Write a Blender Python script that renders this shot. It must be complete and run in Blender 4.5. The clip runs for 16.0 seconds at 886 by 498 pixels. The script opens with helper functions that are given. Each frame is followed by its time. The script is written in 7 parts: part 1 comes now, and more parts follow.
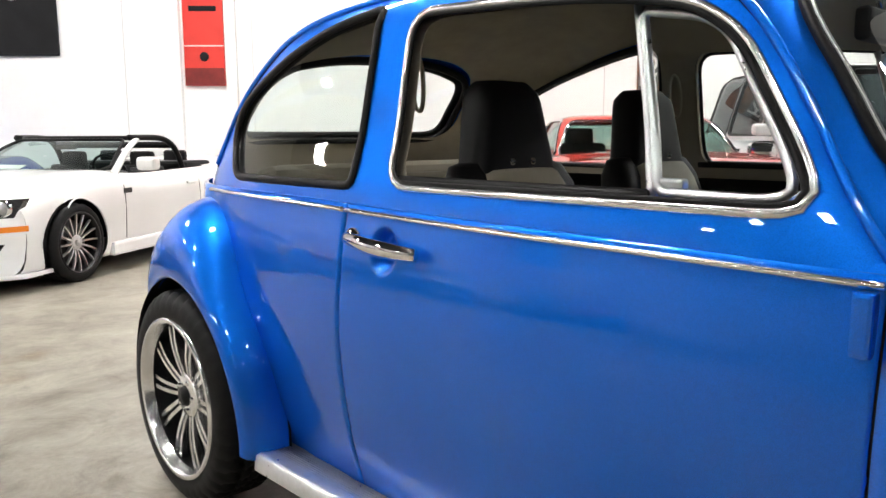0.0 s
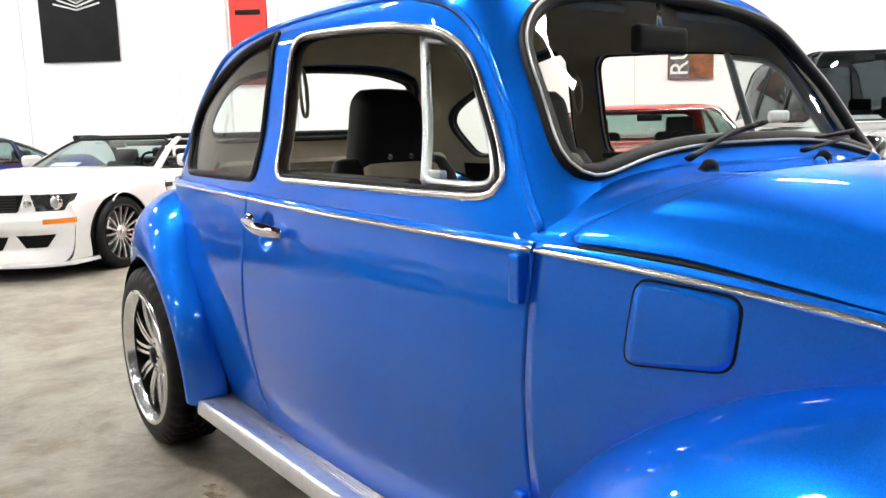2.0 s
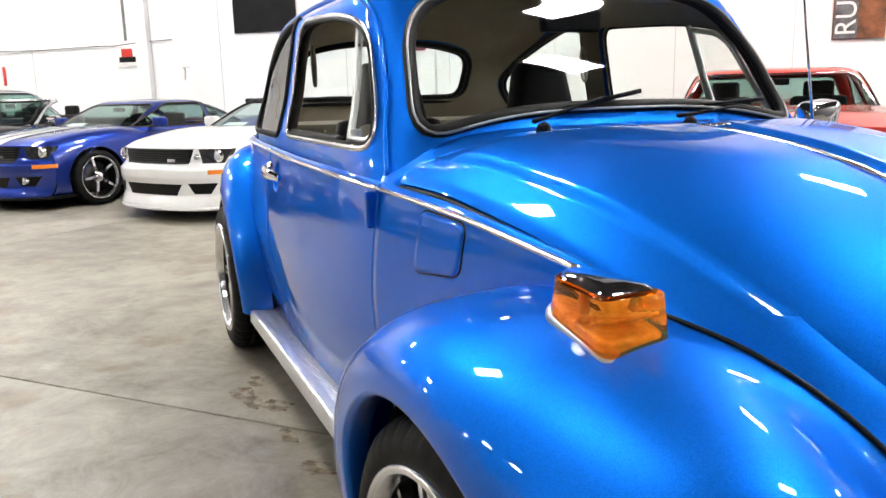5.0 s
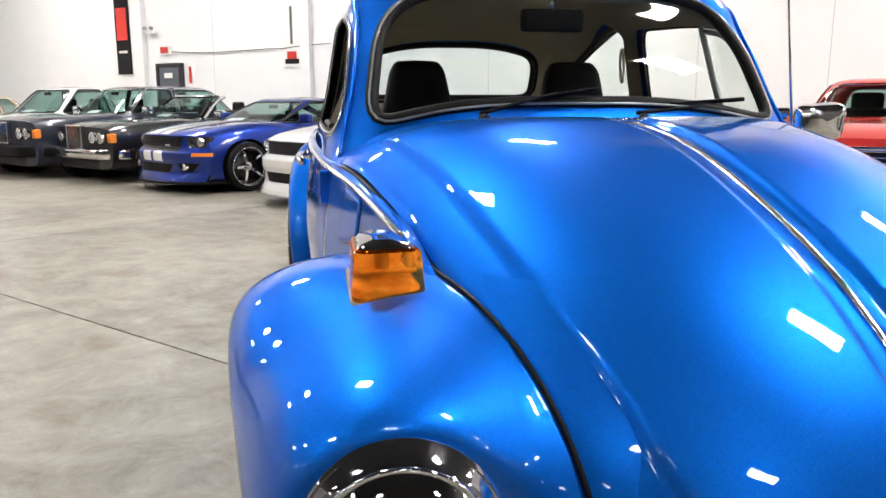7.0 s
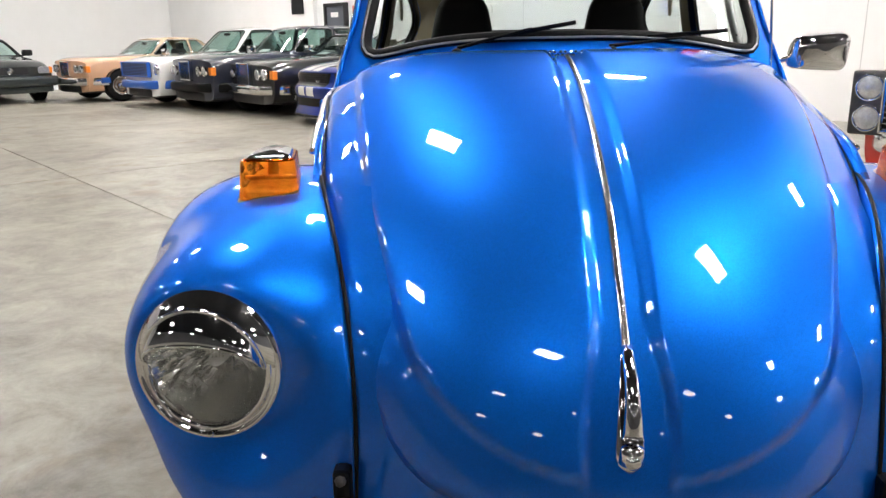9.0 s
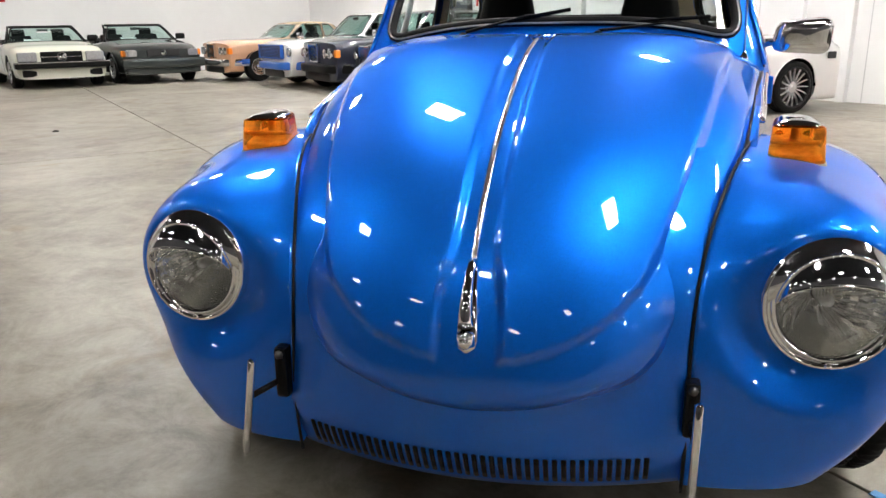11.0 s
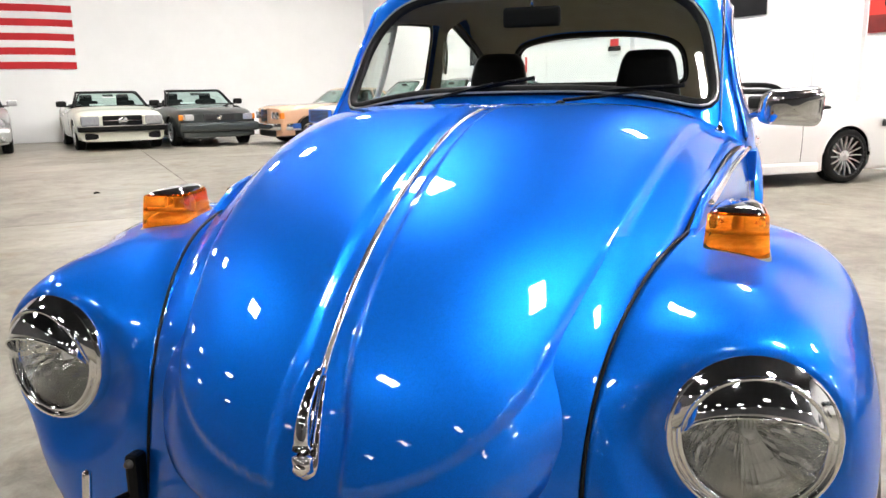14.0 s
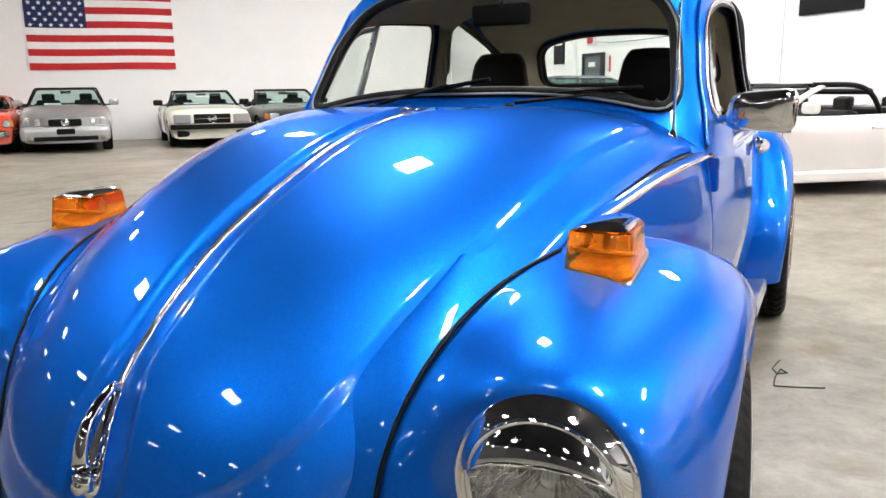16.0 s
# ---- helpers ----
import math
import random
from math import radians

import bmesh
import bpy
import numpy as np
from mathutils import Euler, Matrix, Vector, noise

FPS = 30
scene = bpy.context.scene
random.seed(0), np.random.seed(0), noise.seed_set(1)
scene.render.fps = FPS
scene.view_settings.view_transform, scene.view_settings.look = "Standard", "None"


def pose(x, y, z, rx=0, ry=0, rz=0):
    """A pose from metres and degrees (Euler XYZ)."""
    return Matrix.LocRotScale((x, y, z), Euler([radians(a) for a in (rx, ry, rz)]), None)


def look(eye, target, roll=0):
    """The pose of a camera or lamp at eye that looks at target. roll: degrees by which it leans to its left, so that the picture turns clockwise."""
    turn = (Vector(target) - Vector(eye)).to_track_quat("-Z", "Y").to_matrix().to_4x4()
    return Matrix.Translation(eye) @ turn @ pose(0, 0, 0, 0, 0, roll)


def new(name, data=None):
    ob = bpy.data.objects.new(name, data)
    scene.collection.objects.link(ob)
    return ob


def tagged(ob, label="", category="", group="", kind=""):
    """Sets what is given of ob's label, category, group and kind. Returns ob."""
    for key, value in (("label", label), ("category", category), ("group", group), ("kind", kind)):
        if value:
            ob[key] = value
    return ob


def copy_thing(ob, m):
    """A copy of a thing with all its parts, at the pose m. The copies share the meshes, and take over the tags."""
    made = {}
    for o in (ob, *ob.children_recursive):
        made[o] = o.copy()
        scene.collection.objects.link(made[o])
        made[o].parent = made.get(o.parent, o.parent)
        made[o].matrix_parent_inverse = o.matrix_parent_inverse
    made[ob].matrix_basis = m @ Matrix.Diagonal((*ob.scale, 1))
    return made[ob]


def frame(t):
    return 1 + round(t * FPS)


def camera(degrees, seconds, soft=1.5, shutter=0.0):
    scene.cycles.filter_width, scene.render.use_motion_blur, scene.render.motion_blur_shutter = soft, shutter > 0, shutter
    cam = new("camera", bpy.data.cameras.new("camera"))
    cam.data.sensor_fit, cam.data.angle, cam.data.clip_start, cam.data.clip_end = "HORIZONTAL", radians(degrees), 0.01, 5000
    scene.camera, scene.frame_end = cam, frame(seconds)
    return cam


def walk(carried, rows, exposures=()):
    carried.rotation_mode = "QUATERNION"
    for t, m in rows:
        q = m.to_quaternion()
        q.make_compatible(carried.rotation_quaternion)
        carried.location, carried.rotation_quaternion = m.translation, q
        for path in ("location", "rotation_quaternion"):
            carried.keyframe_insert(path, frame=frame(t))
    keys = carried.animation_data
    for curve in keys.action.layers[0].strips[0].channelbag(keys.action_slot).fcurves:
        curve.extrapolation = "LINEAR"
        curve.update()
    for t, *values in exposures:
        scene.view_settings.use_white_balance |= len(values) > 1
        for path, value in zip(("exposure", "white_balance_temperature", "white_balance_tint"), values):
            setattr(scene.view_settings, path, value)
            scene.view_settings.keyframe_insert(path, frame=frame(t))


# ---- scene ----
cam = camera(60.06, 16.0)
PATH = [
    (0, (0.776, -1.620, 1.035), (-0.681, -0.281, 0.742), -0.24),
    (0.5, (0.950, -1.581, 1.037), (-0.479, -0.213, 0.744), -0.46),
    (1, (1.099, -1.531, 1.046), (-0.338, -0.173, 0.739), -0.94),
    (1.5, (1.227, -1.492, 1.052), (-0.283, -0.219, 0.736), -1.29),
    (2, (1.357, -1.473, 1.053), (-0.220, -0.284, 0.738), -1.36),
    (2.5, (1.488, -1.452, 1.055), (-0.138, -0.329, 0.738), -1.33),
    (3, (1.601, -1.407, 1.056), (-0.051, -0.334, 0.710), -1.39),
    (3.5, (1.730, -1.347, 1.049), (0.031, -0.370, 0.654), -1.23),
    (4, (1.847, -1.290, 1.052), (0.102, -0.398, 0.654), -1.34),
    (4.5, (1.961, -1.223, 1.052), (0.183, -0.401, 0.655), -1.38),
    (5, (2.050, -1.135, 1.051), (0.240, -0.383, 0.655), -1.34),
    (7.5, (2.453, -0.551, 1.008), (0.500, -0.317, 0.647), -0.30),
    (8, (2.539, -0.420, 1.013), (0.577, -0.283, 0.647), -0.84),
    (8.5, (2.595, -0.301, 1.010), (0.649, -0.285, 0.553), -0.84),
    (11, (2.939, 0.245, 1.008), (1.074, -0.208, 0.447), -0.93),
    (11.5, (3.032, 0.292, 1.005), (1.154, -0.105, 0.445), -1.07),
    (12, (3.072, 0.303, 1.003), (1.188, -0.075, 0.444), -1.07),
    (12.5, (3.023, 0.308, 1.007), (1.127, -0.060, 0.488), -1.45),
    (13, (2.924, 0.356, 1.010), (1.022, -0.033, 0.529), -0.99),
    (13.5, (2.784, 0.435, 1.014), (0.896, -0.081, 0.603), -0.87),
    (14, (2.662, 0.501, 1.014), (0.802, -0.113, 0.611), -0.86),
    (14.5, (2.540, 0.562, 1.015), (0.714, -0.150, 0.614), -0.89),
    (15, (2.446, 0.631, 1.018), (0.625, -0.090, 0.616), -0.98),
    (15.5, (2.393, 0.724, 1.019), (0.619, -0.105, 0.617), -0.93),
    (16, (2.431, 0.854, 1.016), (0.665, 0.006, 0.614), -0.83),
]
EXPOSURES = [(0.0, -0.22), (1.5, -0.12), (3.0, 0.0), (5.0, -0.17), (7.0, -0.36), (8.5, -0.33), (11.0, -0.35), (12.0, -0.25), (12.7, 0.07), (13.5, 0.08), (15.0, -0.05), (16.0, -0.08)]
walk(cam, [(t, look(eye, target, roll)) for t, eye, target, roll in PATH], EXPOSURES)

# ---------------------------------------------------------------- world and light
world = bpy.data.worlds.new("world")
scene.world = world
world.use_nodes = True
world.node_tree.nodes["Background"].inputs[0].default_value = (0.55, 0.6, 0.7, 1)
world.node_tree.nodes["Background"].inputs[1].default_value = 0.02
scene.view_settings.exposure = 0.0
LAMP_POWER = 270.0

# ---------------------------------------------------------------- small helpers


def spline(xs, ys):
    """Natural cubic spline through the given knots, as a function."""
    xs, ys = np.array(xs, float), np.array(ys, float)
    n = len(xs)
    h = np.diff(xs)
    a, r = np.eye(n), np.zeros(n)
    for i in range(1, n - 1):
        a[i, i - 1], a[i, i], a[i, i + 1] = h[i - 1], 2 * (h[i - 1] + h[i]), h[i]
        r[i] = 3 * ((ys[i + 1] - ys[i]) / h[i] - (ys[i] - ys[i - 1]) / h[i - 1])
    c = np.linalg.solve(a, r)

    def f(x):
        x = np.clip(np.asarray(x, float), xs[0], xs[-1])
        i = np.clip(np.searchsorted(xs, x) - 1, 0, n - 2)
        d = x - xs[i]
        b = (ys[i + 1] - ys[i]) / h[i] - h[i] * (2 * c[i] + c[i + 1]) / 3
        return ys[i] + b * d + c[i] * d * d + (c[i + 1] - c[i]) / (3 * h[i]) * d ** 3
    return f


def smooth(a, b, x):
    t = np.clip((np.asarray(x, float) - a) / (b - a), 0, 1)
    return t * t * (3 - 2 * t)


def resample(p, n, closed=False):
    """n points at even steps along a polyline."""
    p = np.array(p, float)
    if closed:
        p = np.vstack([p, p[:1]])
    s = np.concatenate([[0], np.cumsum(np.linalg.norm(np.diff(p, axis=0), axis=1))])
    t = np.linspace(0, s[-1], n + 1)[:-1] if closed else np.linspace(0, s[-1], n)
    return np.stack([np.interp(t, s, p[:, k]) for k in range(p.shape[1])], 1)


def rounded(pts, radii, steps=8):
    """A closed polygon with rounded corners."""
    pts = [np.array(p, float) for p in pts]
    out = []
    for i, p in enumerate(pts):
        a, b = pts[i - 1], pts[(i + 1) % len(pts)]
        r = radii[i] if isinstance(radii, (list, tuple)) else radii
        da, db = a - p, b - p
        pa = p + da / np.linalg.norm(da) * min(r, 0.49 * np.linalg.norm(da))
        pb = p + db / np.linalg.norm(db) * min(r, 0.49 * np.linalg.norm(db))
        for k in range(steps + 1):
            t = k / steps
            out.append((1 - t) ** 2 * pa + 2 * t * (1 - t) * p + t * t * pb)
    return np.array(out)


def inside(poly, q):
    """Which of the points q lie in the polygon."""
    q = np.asarray(q, float)
    x, y = q[:, 0], q[:, 1]
    res = np.zeros(len(q), bool)
    px, py = poly[:, 0], poly[:, 1]
    j = len(poly) - 1
    for i in range(len(poly)):
        cond = (py[i] > y) != (py[j] > y)
        with np.errstate(divide="ignore", invalid="ignore"):
            xi = (px[j] - px[i]) * (y - py[i]) / (py[j] - py[i]) + px[i]
        res ^= cond & (x < xi)
        j = i
    return res


def mesh_of(verts, faces, smooth_shade=True):
    me = bpy.data.meshes.new("mesh")
    me.from_pydata([tuple(map(float, v)) for v in verts], [], [tuple(map(int, f)) for f in faces])
    me.update()
    if smooth_shade:
        me.polygons.foreach_set("use_smooth", [True] * len(me.polygons))
    return me


def grid_faces(r, c, wrap=False):
    f = []
    for i in range(r - 1):
        for j in range(c if wrap else c - 1):
            k = (j + 1) % c
            f.append((i * c + j, i * c + k, (i + 1) * c + k, (i + 1) * c + j))
    return f


def mesh_grid(p, wrap=False, flip=False):
    p = np.asarray(p, float)
    r, c = p.shape[:2]
    f = grid_faces(r, c, wrap)
    if flip:
        f = [q[::-1] for q in f]
    return mesh_of(p.reshape(-1, 3), f)


def join(*meshes):
    """One mesh out of several (smooth flags kept)."""
    v, f, s = [], [], []
    for me in meshes:
        o = len(v)
        v += [tuple(x.co) for x in me.vertices]
        for p in me.polygons:
            f.append(tuple(o + i for i in p.vertices))
            s.append(p.use_smooth)
    me = mesh_of(v, f)
    me.polygons.foreach_set("use_smooth", s)
    return me


def moved(me, m):
    me = me.copy()
    me.transform(m)
    if m.determinant() < 0:
        me.flip_normals()
    return me


def box(size, at=(0, 0, 0), bevel=0.01, seg=2, rot=None, taper=None):
    """A bevelled box as a mesh; taper: scale of the top face in x and y."""
    bm = bmesh.new()
    bmesh.ops.create_cube(bm, size=1)
    for v in bm.verts:
        if taper and v.co.z > 0:
            v.co.x *= taper[0]
            v.co.y *= taper[1]
        v.co = Vector((v.co.x * size[0], v.co.y * size[1], v.co.z * size[2]))
    b = min(bevel, 0.45 * min(size))
    if b > 0:
        bmesh.ops.bevel(bm, geom=bm.edges[:], offset=b, segments=seg, profile=0.6, affect="EDGES")
    me = bpy.data.meshes.new("mesh")
    bm.to_mesh(me)
    bm.free()
    me.polygons.foreach_set("use_smooth", [False] * len(me.polygons))
    m = Matrix.Translation(at) @ (rot if rot else Matrix())
    me.transform(m)
    return me


def lathe(profile, n=32, m=None, a0=0.0, a1=2 * math.pi):
    """Turns a profile of (radius, height) about the z axis."""
    p = np.array(profile, float)
    full = abs(a1 - a0 - 2 * math.pi) < 1e-6
    ang = np.linspace(a0, a1, n, endpoint=not full)
    v = np.stack([np.outer(p[:, 0], np.cos(ang)), np.outer(p[:, 0], np.sin(ang)), np.outer(p[:, 1], np.ones(n))], 2)
    me = mesh_grid(v, wrap=full)
    if m:
        me.transform(m)
    return me


def tube(path, radius, sides=8, closed=False, flat=1.0, up=(0, 0, 1), cap=True):
    """A tube along a path; flat: the height of its section over its width."""
    p = np.array(path, float)
    n = len(p)
    if closed:
        t = np.roll(p, -1, 0) - np.roll(p, 1, 0)
    else:
        t = np.gradient(p, axis=0)
    t /= np.linalg.norm(t, axis=1)[:, None] + 1e-12
    u = np.array(up, float)
    if u.ndim == 1:
        u = np.tile(u, (n, 1))
    s = np.cross(t, u)
    s /= np.linalg.norm(s, axis=1)[:, None] + 1e-9
    w = np.cross(s, t)
    r = np.broadcast_to(np.asarray(radius, float), (n,))
    a = np.linspace(0, 2 * math.pi, sides, endpoint=False)
    v = p[:, None, :] + r[:, None, None] * (np.cos(a)[None, :, None] * s[:, None, :] + flat * np.sin(a)[None, :, None] * w[:, None, :])
    f = grid_faces(n, sides, True)
    v = v.reshape(-1, 3)
    if closed:
        f += [((n - 1) * sides + j, (n - 1) * sides + (j + 1) % sides, (j + 1) % sides, j) for j in range(sides)]
    elif cap:
        f += [tuple(range(sides))[::-1], tuple((n - 1) * sides + j for j in range(sides))]
    return mesh_of(v, f)


def sheet(poly3, thick, normal):
    """A flat or bowed plate with the given rim (n x 3), thickened along normal."""
    p = np.array(poly3, float)
    n = len(p)
    d = np.array(normal, float) * thick
    v = np.vstack([p, p + d])
    f = [tuple(range(n))[::-1], tuple(range(n, 2 * n))] + [(i, (i + 1) % n, n + (i + 1) % n, n + i) for i in range(n)]
    return mesh_of(v, f, False)


def thing(name, label, category, group="", kind="", m=None):
    ob = tagged(new(name), label, category, group, kind)
    ob.empty_display_size = 0.1
    if m:
        ob.matrix_basis = m
    return ob


def part(name, me, material, parent, label=""):
    ob = new(name, me)
    me.materials.clear()
    me.materials.append(material)
    ob.parent = parent
    if label:
        ob["label"] = label
    return ob


def solo(name, me, material, label, category, group="", kind="", m=None):
    ob = new(name, me)
    me.materials.clear()
    me.materials.append(material)
    if m:
        ob.matrix_basis = m
    return tagged(ob, label, category, group, kind)


# ---------------------------------------------------------------- materials


def material(name, color, rough=0.5, metal=0.0, coat=0.0, vary=0.0, scale=6.0, bump=0.0, bump_scale=200.0, rough_vary=0.0, color2=None, trans=0.0, ior=1.45, emit=0.0, spec=0.5):
    m = bpy.data.materials.new(name)
    m.use_nodes = True
    nt = m.node_tree
    b = nt.nodes["Principled BSDF"]
    b.inputs["Base Color"].default_value = (*color, 1)
    b.inputs["Roughness"].default_value = rough
    b.inputs["Metallic"].default_value = metal
    b.inputs["Coat Weight"].default_value = coat
    b.inputs["Coat Roughness"].default_value = 0.03
    b.inputs["Transmission Weight"].default_value = trans
    b.inputs["IOR"].default_value = ior
    b.inputs["Specular IOR Level"].default_value = spec
    if emit:
        b.inputs["Emission Color"].default_value = (*color, 1)
        b.inputs["Emission Strength"].default_value = emit
    co = nt.nodes.new("ShaderNodeTexCoord")
    if vary or color2 or rough_vary:
        n1 = nt.nodes.new("ShaderNodeTexNoise")
        n1.inputs["Scale"].default_value = scale
        n1.inputs["Detail"].default_value = 6
        n1.inputs["Roughness"].default_value = 0.65
        nt.links.new(co.outputs["Object"], n1.inputs["Vector"])
        if vary or color2:
            mix = nt.nodes.new("ShaderNodeMix")
            mix.data_type = "RGBA"
            c2 = color2 if color2 else tuple(c * (1 - vary) for c in color)
            mix.inputs["A"].default_value = (*c2, 1)
            mix.inputs["B"].default_value = (*color, 1)
            ramp = nt.nodes.new("ShaderNodeMapRange")
            ramp.inputs["From Min"].default_value = 0.32
            ramp.inputs["From Max"].default_value = 0.68
            nt.links.new(n1.outputs["Fac"], ramp.inputs["Value"])
            nt.links.new(ramp.outputs["Result"], mix.inputs["Factor"])
            nt.links.new(mix.outputs["Result"], b.inputs["Base Color"])
        if rough_vary:
            mr = nt.nodes.new("ShaderNodeMapRange")
            mr.inputs["From Min"].default_value = 0.3
            mr.inputs["From Max"].default_value = 0.7
            mr.inputs["To Min"].default_value = max(0.0, rough - rough_vary)
            mr.inputs["To Max"].default_value = rough + rough_vary
            nt.links.new(n1.outputs["Fac"], mr.inputs["Value"])
            nt.links.new(mr.outputs["Result"], b.inputs["Roughness"])
    if bump:
        n2 = nt.nodes.new("ShaderNodeTexNoise")
        n2.inputs["Scale"].default_value = bump_scale
        n2.inputs["Detail"].default_value = 4
        nt.links.new(co.outputs["Object"], n2.inputs["Vector"])
        bp = nt.nodes.new("ShaderNodeBump")
        bp.inputs["Strength"].default_value = bump
        bp.inputs["Distance"].default_value = 0.002
        nt.links.new(n2.outputs["Fac"], bp.inputs["Height"])
        nt.links.new(bp.outputs["Normal"], b.inputs["Normal"])
    return m


def metallic_paint(name, deep, bright, flake=0.35, edge=(1, 1, 1), metal=0.85):
    """Metallic car paint: coloured flakes under a clear coat."""
    m = bpy.data.materials.new(name)
    m.use_nodes = True
    nt = m.node_tree
    b = nt.nodes["Principled BSDF"]
    co = nt.nodes.new("ShaderNodeTexCoord")
    vo = nt.nodes.new("ShaderNodeTexVoronoi")
    vo.inputs["Scale"].default_value = 1400
    nt.links.new(co.outputs["Object"], vo.inputs["Vector"])
    sep = nt.nodes.new("ShaderNodeSeparateColor")
    nt.links.new(vo.outputs["Color"], sep.inputs["Color"])
    big = nt.nodes.new("ShaderNodeTexNoise")
    big.inputs["Scale"].default_value = 3
    nt.links.new(co.outputs["Object"], big.inputs["Vector"])
    add = nt.nodes.new("ShaderNodeMath")
    add.operation = "MULTIPLY_ADD"
    add.inputs[1].default_value = 0.25
    nt.links.new(big.outputs["Fac"], add.inputs[0])
    nt.links.new(sep.outputs["Red"], add.inputs[2])
    mix = nt.nodes.new("ShaderNodeMix")
    mix.data_type = "RGBA"
    mix.inputs["A"].default_value = (*deep, 1)
    mix.inputs["B"].default_value = (*bright, 1)
    nt.links.new(add.outputs["Value"], mix.inputs["Factor"])
    nt.links.new(mix.outputs["Result"], b.inputs["Base Color"])
    b.inputs["Metallic"].default_value = metal
    b.inputs["Specular Tint"].default_value = (*edge, 1)
    b.inputs["Roughness"].default_value = flake
    b.inputs["Coat Weight"].default_value = 1.0
    b.inputs["Coat Roughness"].default_value = 0.02
    b.inputs["Coat IOR"].default_value = 1.5
    b.inputs["Specular IOR Level"].default_value = 0.5
    return m


def clear_glass(name, tint=(0.92, 0.97, 0.95), gloss=0.08):
    """Thin window glass: see-through, with a gloss that grows at grazing angles."""
    m = bpy.data.materials.new(name)
    m.use_nodes = True
    nt = m.node_tree
    nt.nodes.remove(nt.nodes["Principled BSDF"])
    tr = nt.nodes.new("ShaderNodeBsdfTransparent")
    tr.inputs[0].default_value = (*tint, 1)
    gl = nt.nodes.new("ShaderNodeBsdfGlossy")
    gl.inputs["Roughness"].default_value = 0.01
    lw = nt.nodes.new("ShaderNodeLayerWeight")
    lw.inputs["Blend"].default_value = 0.5
    pw = nt.nodes.new("ShaderNodeMath")
    pw.operation = "POWER"
    pw.inputs[1].default_value = 5.0
    nt.links.new(lw.outputs["Facing"], pw.inputs[0])
    fr = nt.nodes.new("ShaderNodeMath")
    fr.operation = "MULTIPLY_ADD"
    fr.inputs[1].default_value, fr.inputs[2].default_value = 0.85, gloss
    nt.links.new(pw.outputs[0], fr.inputs[0])
    mx = nt.nodes.new("ShaderNodeMixShader")
    nt.links.new(fr.outputs[0], mx.inputs[0])
    nt.links.new(tr.outputs[0], mx.inputs[1])
    nt.links.new(gl.outputs[0], mx.inputs[2])
    nt.links.new(mx.outputs[0], nt.nodes["Material Output"].inputs[0])
    return m


BLUE = metallic_paint("blue_metallic_paint", (0.003, 0.108, 0.53), (0.006, 0.17, 0.8), 0.455, (0.04, 0.55, 1.0), 0.82)
CHROME = material("chrome", (0.82, 0.82, 0.83), 0.06, 1.0, rough_vary=0.03, scale=30)
TRIM = material("bright_trim", (0.85, 0.85, 0.85), 0.2, 1.0, rough_vary=0.06, scale=30)
DULL_TRIM = material("dull_grey_trim", (0.3, 0.3, 0.29), 0.35, 0.8, rough_vary=0.08, scale=30)
ALU = material("brushed_aluminium", (0.74, 0.75, 0.76), 0.34, 1.0, vary=0.15, scale=40, rough_vary=0.08)
RUBBER = material("black_rubber", (0.005, 0.005, 0.0055), 0.5, vary=0.3, scale=30, bump=0.2, spec=0.22)
TYRE = material("tyre_rubber", (0.006, 0.006, 0.0065), 0.6, vary=0.35, scale=40, bump=0.3, spec=0.22)
GLASS = clear_glass("window_glass")
TINT = clear_glass("green_tinted_glass", (0.55, 0.72, 0.68))
DARKGLASS = clear_glass("dark_tinted_glass", (0.26, 0.29, 0.3))
WIPER_BLACK = material("matt_black_lacquer", (0.004, 0.004, 0.0045), 0.6, vary=0.3, scale=20, spec=0.15)
BLACK = material("black_plastic", (0.004, 0.004, 0.0045), 0.45, vary=0.3, scale=20, spec=0.2)
VINYL = material("black_vinyl", (0.005, 0.005, 0.0055), 0.5, vary=0.3, scale=12, bump=0.35, bump_scale=400, spec=0.25)
CREAM = material("cream_vinyl", (0.42, 0.38, 0.29), 0.55, vary=0.12, scale=9, bump=0.3, bump_scale=300)
HEADLINER = material("beige_headliner_cloth", (0.4, 0.355, 0.28), 0.9, vary=0.15, scale=14, bump=0.4, bump_scale=500)
AMBER = material("amber_lens", (1.0, 0.17, 0.002), 0.03, color2=(1.0, 0.1, 0.001), scale=28, trans=0.96, ior=1.3, bump=0.25, bump_scale=45)
WALL = material("white_wall_paint", (0.8, 0.8, 0.8), 0.6, vary=0.05, scale=1.2, bump=0.15, bump_scale=60)
# for walls out of view: dark, to hold down bounce light and reflections
LOW_BOUNCE_WALL = material("low_bounce_wall", (0.1, 0.1, 0.105), 0.6, vary=0.2, scale=1.2)
CEILING = material("dark_ceiling_paint", (0.02, 0.02, 0.023), 0.8, vary=0.3, scale=2)


